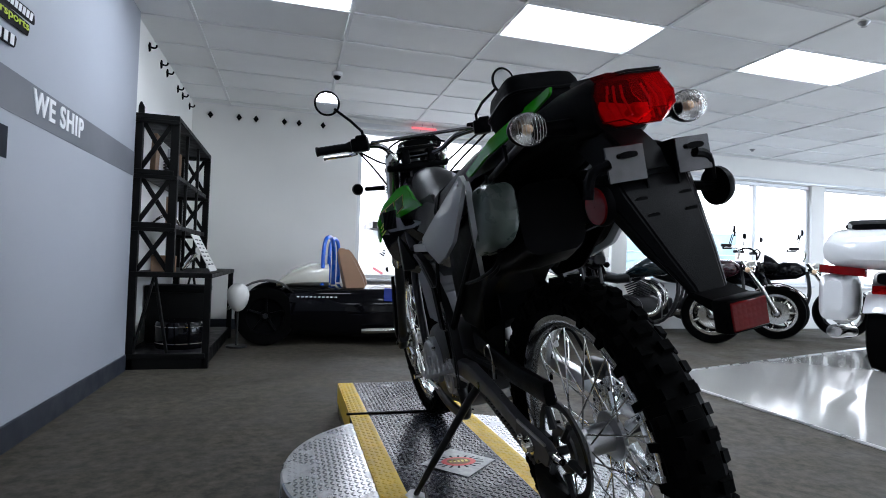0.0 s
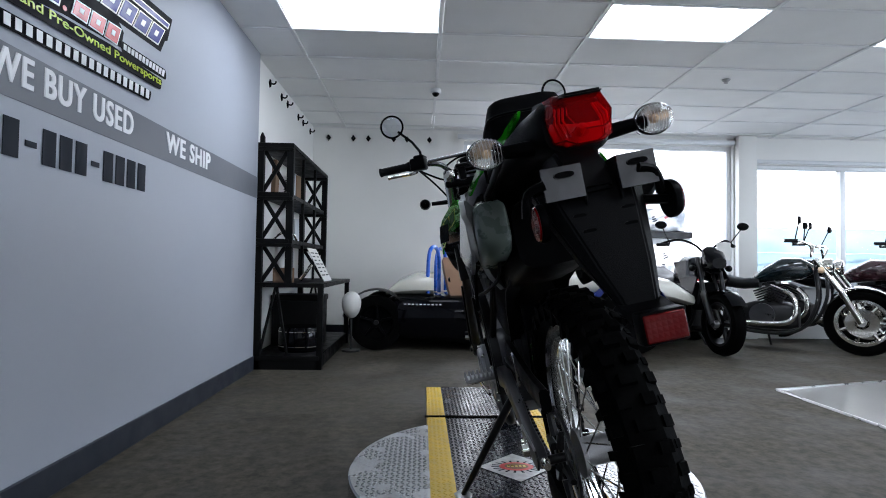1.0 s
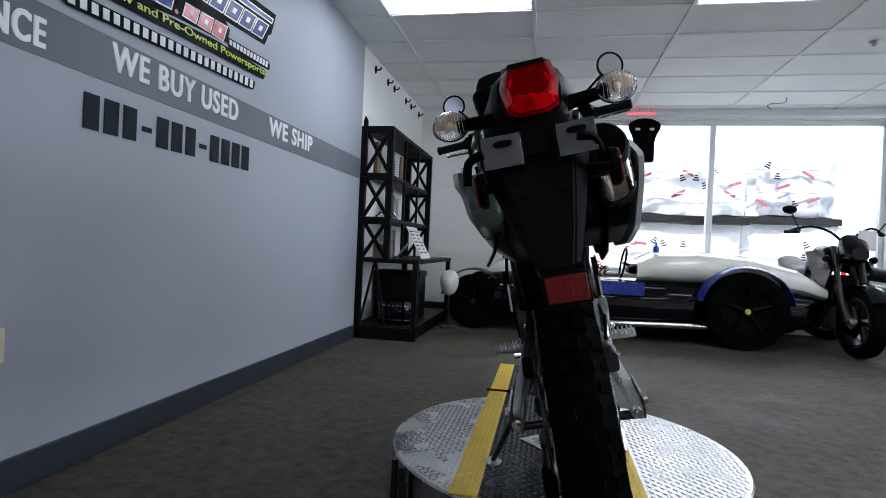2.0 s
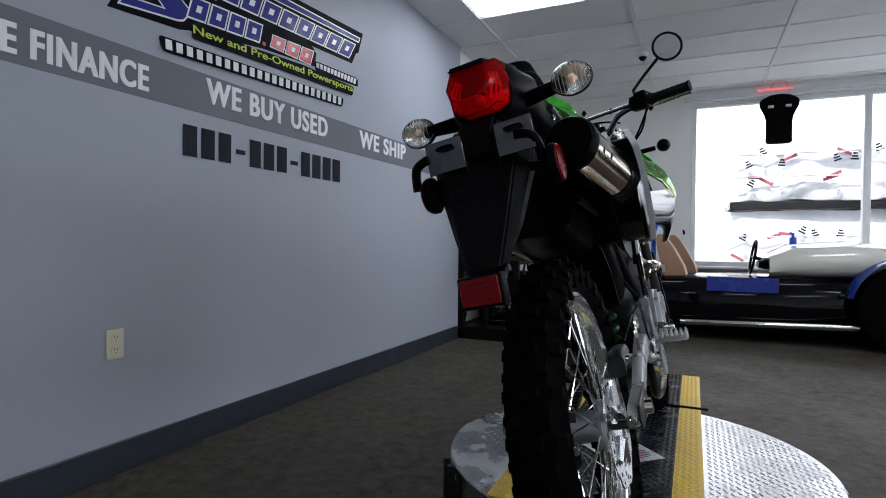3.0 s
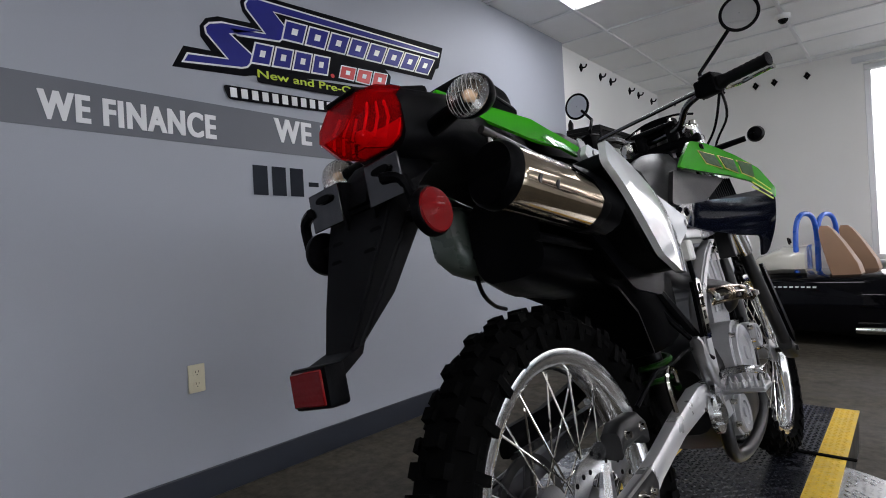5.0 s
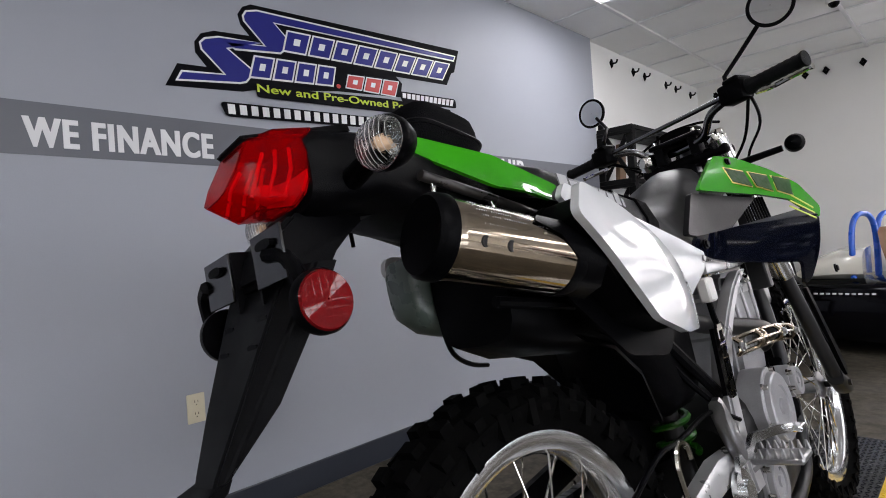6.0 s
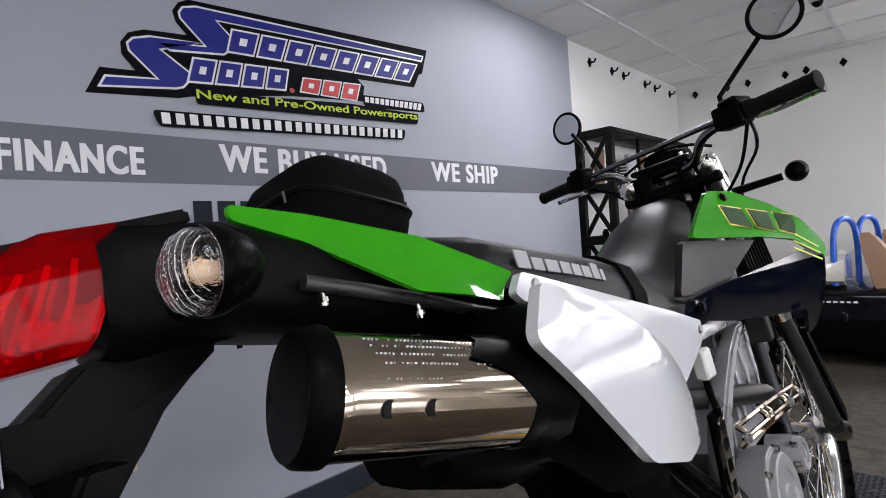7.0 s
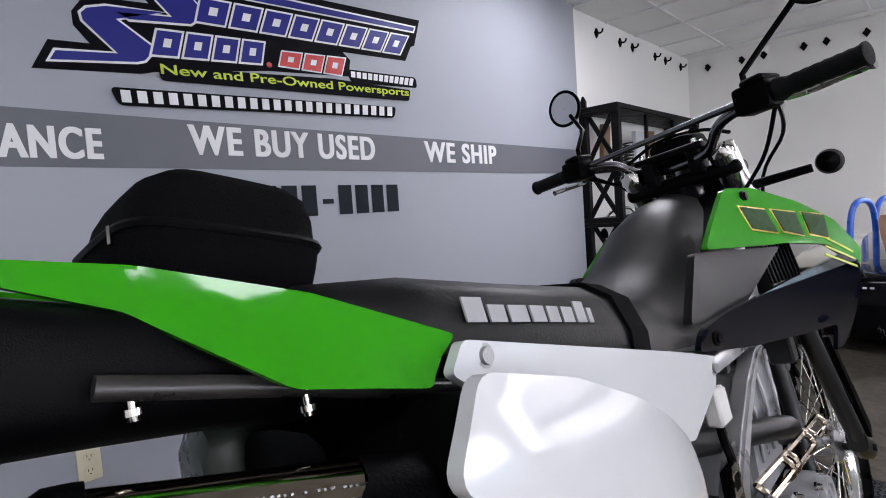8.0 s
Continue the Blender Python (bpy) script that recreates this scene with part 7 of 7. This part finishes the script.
# the front arch is coloured blue to paint in a narrow reflection
for cx, cy, r, mt, lab in ((3.80, 7.37, 0.425, M_BLUEFILM_REFLECTION, "wheel arch with its blue reflection painted on"), (1.06, 7.55, 0.35, M_CARK, "black cycle fender")):
    bm = bmesh.new()
    rings = []
    for k in range(15):
        a = radians(10 + 160 * k / 14)
        rings.append([(cx + rr * math.cos(a), cy + dy, (0.385 if cx > 2 else 0.30) + rr * math.sin(a)) for rr, dy in ((r, -0.10), (r + 0.02, -0.06), (r + 0.02, 0.12), (r, 0.12))])
    loft(bm, rings)
    part("fender", bm, mt, car, lab)
for ox, y in ((0.0, 7.68), (0.10, 8.26)):
    bm = bmesh.new()
    rings = []
    for z, x0, d, hw in ((0.55, 1.98, 0.20, 0.15), (0.70, 1.94, 0.20, 0.15), (0.88, 1.87, 0.15, 0.13), (0.98, 1.83, 0.10, 0.10), (1.02, 1.815, 0.05, 0.06)):
        rings.append([(ox + x0 + d * p[0], y + hw * p[1], z) for p in ((-0.5, -1), (0.5, -0.9), (0.6, 0), (0.5, 0.9), (-0.5, 1), (-0.6, 0))])
    loft(bm, rings)
    part("seat_back", bm, M_TAN, car, "tan leather seat back")
    bm = bmesh.new()
    hoop = [(-1.05, 0.62), (-1.0, 0.98), (-0.5, 1.12), (0.5, 1.12), (1.0, 0.98), (1.05, 0.62)]
    tube(bm, curve_pts([(ox + 1.68 + 0.062 * k, y + 0.12 * k, z) for k, z in hoop], 5), 0.022, 10)
    part("roll_hoop", bm, M_BLUE, car, "bright blue roll hoop")
bm = bmesh.new()
pts = [Vector((2.66 + 0.06 * math.cos(a) * 0.4, 7.68 + 0.16 * math.sin(a), 0.80 + 0.16 * math.cos(a))) for a in np.linspace(0, 2 * math.pi, 33)]
tube(bm, pts, 0.012, 8)
tube(bm, [(2.66, 7.68, 0.80), (2.84, 7.68, 0.74)], 0.018, 8)
tube(bm, [(2.66, 7.53, 0.80), (2.66, 7.83, 0.80)], 0.010, 6)
part("steering_wheel", bm, M_BLACK, car)
bm = bmesh.new()
loft(bm, [car_ring(x, z0, z1, 7.55, 7.8, 2.5) for x, z0, z1 in ((2.70, 0.70, 0.76), (2.76, 0.68, 0.80), (2.83, 0.70, 0.78))])
part("column_shroud", bm, M_BLACK, car)
small("spray_bottle", "small bright blue spray bottle on the roadster's cowl", "bottle", pose(2.98, 7.60, 0.925), lambda bm: tube(bm, [(0, 0, 0), (0, 0, 0.06), (0, 0, 0.075), (0, 0, 0.10), (-0.03, 0, 0.11)], [0.03, 0.03, 0.013, 0.013, 0.01], 14), M_BLUE)

# ---- parked motorcycles ----
def street_bike(name, label, m, paint, tyre=M_RUBBER, cruiser=True, rim_mat=None, group="parked motorcycles"):
    t = thing(name, label, "motorcycle", group, m)
    wb = 1.6 if cruiser else 1.42
    R = 0.325 if cruiser else 0.305
    for x, w in ((wb / 2, 0.065), (-wb / 2, 0.085)):
        bm = bmesh.new()
        spin(bm, [(-w * 0.7, R * 0.68), (-w, R * 0.8), (-w * 0.8, R * 0.95), (0, R), (w * 0.8, R * 0.95), (w, R * 0.8), (w * 0.7, R * 0.68)], 40, (x, 0, R), "y")
        wh = part("wheel", bm, tyre, t)
        bm = bmesh.new()
        spin(bm, [(-w * 0.75, R * 0.70), (-w * 0.75, R * 0.62), (-w * 0.4, R * 0.60), (w * 0.4, R * 0.60), (w * 0.75, R * 0.62), (w * 0.75, R * 0.70)], 40, (x, 0, R), "y")
        part("rim", bm, rim_mat or M_CHROME, wh)
        for k in range(7 if cruiser else 5):
            a = 2 * math.pi * k / (7 if cruiser else 5)
            bm = bmesh.new()
            tube(bm, [(x + 0.04 * math.cos(a), 0, R + 0.04 * math.sin(a)), (x + R * 0.62 * math.cos(a), 0, R + R * 0.62 * math.sin(a))], [0.022, 0.017], 6)
            part("rim_spoke", bm, rim_mat or M_CHROME, wh)
        bm = bmesh.new()
        for s in (-1, 1):
            spin(bm, [(s * 0.07, 0.06), (s * 0.07, 0.14), (s * 0.075, 0.14), (s * 0.075, 0.06)], 28, (x, 0, R), "y")
        part("brake_disc", bm, M_CHROME, wh)
        bm = bmesh.new()
        tube(bm, [(x, -0.10, R), (x, 0.10, R)], 0.035, 14)
        part("hub", bm, M_CAST, wh)
    hx, hz = wb / 2 - (0.38 if cruiser else 0.27), 0.95
    for s in (-1, 1):
        bm = bmesh.new()
        tube(bm, [(wb / 2, s * 0.105, R), (wb / 2 - 0.16, s * 0.105, R + 0.3)], [0.030, 0.032], 12)
        part("fork_slider", bm, M_CHROME if cruiser else M_DARKMETAL, t)
        bm = bmesh.new()
        tube(bm, [(wb / 2 - 0.15, s * 0.105, R + 0.28), (hx, s * 0.105, hz)], 0.023, 12)
        part("fork_tube", bm, M_CHROME if cruiser else M_DARKMETAL, t)
        bm = bmesh.new()
        g = Vector((hx - 0.22, s * 0.42, 1.13 if cruiser else 1.08))
        tube(bm, curve_pts([(hx - 0.04, 0, 0.98), (hx - 0.03, s * 0.12, 1.08), (hx - 0.10, s * 0.26, 1.13), g], 5), 0.012, 8)
        part("handlebar", bm, M_CHROME if cruiser else M_BLACK, t)
        bm = bmesh.new()
        tube(bm, [g, g + Vector((0.10, -s * 0.08, 0.0))], 0.019, 10)
        part("grip", bm, M_GRIP, t)
        bm = bmesh.new()
        mc = g + Vector((0.13, s * 0.02, 0.20))
        tube(bm, [g + Vector((0.08, -s * 0.10, 0.01)), mc], 0.006, 6)
        loft(bm, [[(mc.x + dx, mc.y + 0.065 * k * math.cos(a), mc.z + 0.042 * k * math.sin(a)) for a in np.linspace(0, 2 * math.pi, 15)[:-1]] for dx, k in ((0.02, 0.3), (0.014, 0.85), (-0.006, 1.0), (-0.008, 0.9))])
        part("mirror", bm, M_BLACK, t)
        bm = bmesh.new()
        spin(bm, [(-0.02, 0.001), (-0.02, 0.028), (0.01, 0.033), (0.03, 0.02), (0.035, 0.001)], 16, (hx + 0.06, s * 0.19, 0.84), "x")
        part("turn_signal", bm, M_BULB if cruiser else M_BLACK, t)
    # headlight
    bm = bmesh.new()
    spin(bm, [(-0.10, 0.001), (-0.08, 0.05), (-0.02, 0.085), (0.04, 0.09), (0.05, 0.08), (0.05, 0.001)], 24, (hx + 0.10, 0, 0.87), "x")
    hl = part("headlight", bm, M_CHROME if cruiser else M_BLACK, t)
    bm = bmesh.new()
    spin(bm, [(0.045, 0.001), (0.045, 0.078), (0.055, 0.05), (0.06, 0.001)], 24, (hx + 0.10, 0, 0.87), "x")
    part("headlight_lens", bm, M_CLEAR, hl)
    if not cruiser:
        bm = bmesh.new()
        loft(bm, [oval(u, hw, z0, z1, 14, 3) for u, hw, z0, z1 in ((0, 0.10, -0.12, 0.14), (0.08, 0.11, -0.12, 0.10), (0.16, 0.07, -0.08, 0.02))])
        bmesh.ops.transform(bm, matrix=Matrix.Translation((hx + 0.06, 0, 0.92)) @ Matrix.Rotation(radians(-90), 4, "Z"), verts=bm.verts)
        part("fairing", bm, paint, t)
        for s in (-1, 1):
            bm = bmesh.new()
            plate(bm, [(hx - 0.36, 0.90), (hx - 0.05, 0.92), (hx + 0.10, 0.74), (hx + 0.02, 0.58), (hx - 0.20, 0.66)], lambda y, z: s * 0.17, s * 0.02)
            bmesh.ops.transform(bm, matrix=Matrix(((0, 1, 0, 0), (1, 0, 0, 0), (0, 0, 1, 0), (0, 0, 0, 1))), verts=bm.verts)
            bmesh.ops.recalc_face_normals(bm, faces=bm.faces)
            part("tank_shroud", bm, paint, t)
            bm = bmesh.new()
            plate(bm, [(0.34, 0.46), (0.30, 0.22), (-0.20, 0.18), (-0.30, 0.30), (0.0, 0.42)], lambda y, z: s * 0.13, s * 0.02)
            bmesh.ops.transform(bm, matrix=Matrix(((0, 1, 0, 0), (1, 0, 0, 0), (0, 0, 1, 0), (0, 0, 0, 1))), verts=bm.verts)
            bmesh.ops.recalc_face_normals(bm, faces=bm.faces)
            part("belly_panel", bm, M_BLACK, t)
        bm = bmesh.new()
        box(bm, hx - 0.02, hx + 0.03, -0.15, 0.15, 0.42, 0.70, 0.01, 1)
        part("radiator", bm, M_BLACK, t)

    def body_ring(x, hw, z0, z1, p=3):
        return [(x, q[0], q[2]) for q in oval(0, hw, z0, z1, 16, p)]
    bm = bmesh.new()
    loft(bm, [body_ring(x, hw, z0, z1) for x, hw, z0, z1 in ((hx - 0.02, 0.05, 0.80, 0.90), (hx - 0.12, 0.13, 0.74, 0.96), (hx - 0.28, 0.15, 0.72, 0.97), (hx - 0.45, 0.12, 0.70, 0.88), (hx - 0.55, 0.08, 0.68, 0.78))])
    part("fuel_tank", bm, paint, t)
    bm = bmesh.new()
    loft(bm, [body_ring(x, hw, z0, z1) for x, hw, z0, z1 in ((hx - 0.50, 0.10, 0.64, 0.76), (hx - 0.65, 0.15, 0.62, 0.74), (hx - 0.85, 0.15, 0.64, 0.78), (hx - 1.05, 0.11, 0.70, 0.86), (hx - 1.20, 0.06, 0.74, 0.84))])
    part("seat", bm, M_SEAT, t)
    bm = bmesh.new()
    rings = []
    for k in range(11):
        a = radians(20 + 130 * k / 10)
        rings.append([(-wb / 2 + rr * math.cos(a), y, R + rr * math.sin(a)) for rr, y in ((R + 0.03, -0.10), (R + 0.055, 0.0), (R + 0.03, 0.10), (R + 0.02, 0.09), (R + 0.04, 0.0), (R + 0.02, -0.09))])
    loft(bm, rings)
    part("rear_fender", bm, paint, t)
    bm = bmesh.new()
    rings = []
    for k in range(9):
        a = radians(35 + 95 * k / 8)
        rings.append([(wb / 2 + rr * math.cos(a), y, R + rr * math.sin(a)) for rr, y in ((R + 0.02, -0.075), (R + 0.04, 0.0), (R + 0.02, 0.075), (R + 0.01, 0.07), (R + 0.028, 0.0), (R + 0.01, -0.07))])
    loft(bm, rings)
    part("front_fender", bm, paint, t)
    # engine: two cylinders in a V and cases
    bm = bmesh.new()
    loft(bm, [body_ring(x, hw, z0, z1, 4) for x, hw, z0, z1 in ((0.28, 0.10, 0.24, 0.44), (0.18, 0.14, 0.20, 0.50), (-0.12, 0.15, 0.20, 0.50), (-0.30, 0.11, 0.24, 0.44))])
    en = part("engine", bm, M_DARKMETAL, t)
    for a in (-24, 24):
        for k in range(7):
            bm = bmesh.new()
            q = Matrix.Translation((0.02, 0, 0.46)) @ Matrix.Rotation(radians(a), 4, "Y")
            box(bm, -0.085, 0.085, -0.095, 0.095, 0.03 + 0.026 * k, 0.043 + 0.026 * k, 0.004, 1, q)
            part("cooling_fin", bm, M_DARKMETAL, en)
    for s in (-1, 1):
        bm = bmesh.new()
        disc(bm, (-0.04, s * 0.15, 0.36), (0, 1, 0), 0.12, 0.05, 24)
        part("engine_cover", bm, M_STREETENG, en)
    bm = bmesh.new()
    tube(bm, curve_pts([(0.16, -0.10, 0.62), (0.26, -0.15, 0.50), (0.20, -0.17, 0.30), (-0.2, -0.18, 0.27), (-0.75, -0.19, 0.30)], 6), [0.026] * 12 + [0.03] * 7 + [0.045] * 6, 12)
    part("exhaust_pipe", bm, M_CHROME if cruiser else M_DARKMETAL, t)
    for s in (-1, 1):
        bm = bmesh.new()
        tube(bm, curve_pts([(hx, s * 0.04, 0.84), (hx + 0.02, s * 0.11, 0.5), (0.25, s * 0.12, 0.2), (-0.3, s * 0.12, 0.2), (-0.45, s * 0.12, 0.4), (-wb / 2, s * 0.11, R)], 6), 0.018, 8)
        part("frame_tube", bm, M_DARKMETAL, t)
    bm = bmesh.new()
    tube(bm, [(-0.05, 0.12, 0.25), (-0.02, 0.26, 0.0)], 0.012, 8)
    part("side_stand", bm, M_DARKMETAL, t)
    bm = bmesh.new()
    box(bm, -wb / 2 - R * 0.75, -wb / 2 - R * 0.70, -0.05, 0.05, 0.66, 0.73, 0.01, 2)
    part("tail_light", bm, M_RED, t)
    return t


def park(front, ang, wb):
    c, s = math.cos(radians(ang)), math.sin(radians(ang))
    return pose(front[0] - c * wb / 2 * 1.12, front[1] - s * wb / 2 * 1.12, 0.0, 0, 0, ang) @ Matrix.Scale(1.12, 4)


naked = street_bike("naked_motorcycle", "black naked sport motorcycle parked by the shop window", park((4.80, 7.32), -88, 1.42), M_CARK, cruiser=False, rim_mat=M_DARKMETAL)
bmh = bmesh.new()
box(bmh, -0.01, 0.01, -0.07, 0.07, -0.10, 0.08, 0.004, 1)
bmesh.ops.transform(bmh, matrix=Matrix.Translation((0.56, 0.10, 1.02)), verts=bmh.verts)
part("price_tag", bmh, M_PAPER, naked, "white paper tag")
street_bike("cruiser_motorcycle", "black and chrome cruiser parked by the shop window", park((6.42, 7.40), -42, 1.6), M_TEALP)
street_bike("cruiser_motorcycle", "maroon and chrome cruiser parked in a row", park((7.75, 7.70), -44, 1.6), M_MAROON)
street_bike("cruiser_motorcycle", "black cruiser further along the row of motorcycles", park((9.0, 7.75), -46, 1.6), M_CARK)
street_bike("cruiser_motorcycle", "black cruiser standing deep in the row by the window", park((7.0, 8.0), -52, 1.6), M_CARK)
street_bike("naked_motorcycle", "black naked motorcycle standing deep in the row by the window", park((8.3, 8.1), -58, 1.42), M_CARK, cruiser=False, rim_mat=M_DARKMETAL)
tour = street_bike("touring_motorcycle", "white touring motorcycle with panniers and a top case", park((8.42, 6.42), 27, 1.65), M_PAINTW)
bm = bmesh.new()


def tring(x, hw, z0, z1, p=3.4):
    return [(x, q[0], q[2]) for q in oval(0, hw, z0, z1, 20, p)]


loft(bm, [tring(x, hw, z0, z1) for x, hw, z0, z1 in ((-1.18, 0.24, 0.94, 1.08), (-1.12, 0.38, 0.88, 1.16), (-0.92, 0.42, 0.86, 1.23), (-0.66, 0.38, 0.88, 1.24), (-0.56, 0.30, 0.92, 1.18))])
part("top_case", bm, M_PAINTW, tour, "glossy white top case")
bm = bmesh.new()
loft(bm, [tring(x, hw, z0, z1, 5) for x, hw, z0, z1 in ((-1.0, 0.20, 1.20, 1.25), (-0.85, 0.26, 1.22, 1.30), (-0.66, 0.20, 1.22, 1.28))])
part("luggage_rack", bm, M_BLACK, tour)
for s in (-1, 1):
    bm = bmesh.new()
    loft(bm, [[(p[0], p[1] + s * 0.30, p[2]) for p in tring(x, hw, z0, z1, 4)] for x, hw, z0, z1 in ((-1.14, 0.07, 0.50, 0.76), (-1.08, 0.115, 0.42, 0.82), (-0.7, 0.12, 0.40, 0.84), (-0.45, 0.09, 0.46, 0.80))])
    part("pannier", bm, M_PAINTW, tour, "glossy white pannier")
    bm = bmesh.new()
    loft(bm, [[(-1.14, s * y, z) for y, z in ((0.08, 0.80), (0.40, 0.83), (0.40, 0.90), (0.08, 0.87))], [(-1.06, s * y, z) for y, z in ((0.08, 0.80), (0.42, 0.83), (0.42, 0.90), (0.08, 0.87))]])
    part("tail_light", bm, M_REDREF, tour)
    bm = bmesh.new()
    tube(bm, [(-0.6, s * 0.26, 0.30), (-1.12, s * 0.28, 0.33), (-1.18, s * 0.28, 0.335)], [0.05, 0.06, 0.055], 16)
    part("muffler", bm, M_CHROME, tour)

# ---- yard outside the windows ----
bm = bmesh.new()
box(bm, -150, 150, BY + 0.22, 250, -0.30, -0.14)
tagged(part("ground", bm, M_ASPHALT, smooth=False), "pale sunlit concrete yard outside the windows", "ground", kind="structure")
bm = bmesh.new()
box(bm, -150, 150, 60, 60.5, -1, 60)
tagged(part("backdrop", bm, glow("bright_hazy_sky", (0.93, 0.97, 1.0), 1.6), smooth=False), "bright hazy sky beyond the yard", "sky", kind="structure")


def wrapped_crate(m, w, d, h, material, label, marks):
    t = thing("wrapped_crate", label, "crate", "wrapped crates in the yard", m)
    bm = bmesh.new()
    nx, nz = 26, 12
    grid = []
    for i in range(nx + 1):
        col = []
        for k in range(nz + 1):
            x, z = (i / nx - 0.5) * w, k / nz * h
            f = noise.fractal(Vector((x * 1.7 + m.translation.x, z * 2.6, 3.0)), 1.0, 2.0, 4)
            edge = min(1, min(i, nx - i) / 3) * min(1, min(k + 1, nz - k) / 2)
            col.append(bm.verts.new((x, -d / 2 * (0.8 + 0.2 * edge) + 0.09 * f, z + 0.05 * f)))
        grid.append(col)
    for i in range(nx):
        for k in range(nz):
            bm.faces.new((grid[i][k], grid[i + 1][k], grid[i + 1][k + 1], grid[i][k + 1]))
    top = [bm.verts.new((c[-1].co.x * 0.98, d / 2, h * (0.97 + 0.04 * math.sin(i)))) for i, c in enumerate(grid)]
    for i in range(nx):
        bm.faces.new((grid[i][-1], grid[i + 1][-1], top[i + 1], top[i]))
    back = [bm.verts.new((v.co.x, d / 2, 0)) for v in top]
    for i in range(nx):
        bm.faces.new((top[i], top[i + 1], back[i + 1], back[i]))
    for c, tv, bv in ((grid[0], top[0], back[0]), (grid[-1], top[-1], back[-1])):
        bm.faces.new([*c, tv, bv])
    part("wrap", bm, material, t, angle=50)
    bm = bmesh.new()
    box(bm, -w / 2 - 0.03, w / 2 + 0.03, -d / 2 - 0.10, d / 2, -0.14, -0.02, 0.01, 1)
    part("pallet", bm, M_DARKMETAL, t)
    for z in (h * 0.36, h * 0.72):
        bm = bmesh.new()
        loft(bm, [[((i / 12 - 0.5) * w * 0.98, -d / 2 - 0.13 + 0.02 * math.sin(3 * i), z + dz + 0.012 * math.sin(1.7 * i)) for dz in (0, 0.012)] + [((i / 12 - 0.5) * w * 0.98, -d / 2 - 0.10, z + dz) for dz in (0.012, 0)] for i in range(13)])
        part("strap", bm, M_WRAPG, t)
    for k in range(marks):
        bm = bmesh.new()
        x = (random.random() - 0.5) * w * 0.85
        z = h * random.uniform(0.15, 0.85)
        q = Matrix.Translation((x, -d / 2 - 0.10, z)) @ Matrix.Rotation(radians(random.choice((-25, -20, 5, 30))), 4, "Y")
        if k % 3 == 0:
            box(bm, -0.10, 0.10, 0, 0.004, -0.022, 0.022, 0, 1, q)
            part("print_bar", bm, M_PRED, t, smooth=False)
        else:
            for j in range(3):
                box(bm, -0.05 + 0.012 * j, 0.05 - 0.012 * j, 0, 0.004, -0.05 + 0.04 * j, -0.026 + 0.04 * j, 0, 1, q)
            part("print_mark", bm, M_TEXTD if k % 3 == 1 else M_WRAPG, t, smooth=False)
    return t


wrapped_crate(pose(3.75, 11.8, 0.0, 0, 0, 3), 2.5, 1.1, 1.45, M_WRAP, "motorcycle crate wrapped in white printed plastic", 26)
wrapped_crate(pose(3.85, 11.8, 1.60, 0, 0, 1), 2.4, 1.1, 0.95, M_WRAP, "upper crate wrapped in white printed plastic", 24)
wrapped_crate(pose(5.85, 12.0, 0.0, 0, 0, -2), 1.5, 1.1, 1.50, M_WRAP, "crate wrapped in white and grey plastic", 10)
wrapped_crate(pose(5.80, 12.0, 1.64, 0, 0, 2), 1.4, 1.0, 1.05, M_WRAPG, "upper crate wrapped in grey printed plastic", 10)
wrapped_crate(pose(9.4, 12.2, 0.0, 0, 0, -3), 3.0, 1.1, 1.75, M_TEALT, "crate under a pale blue tarpaulin", 3)
wrapped_crate(pose(13.0, 12.6, 0.0, 0, 0, 4), 2.4, 1.1, 1.4, M_WRAP, "crate wrapped in white plastic by the fence", 6)
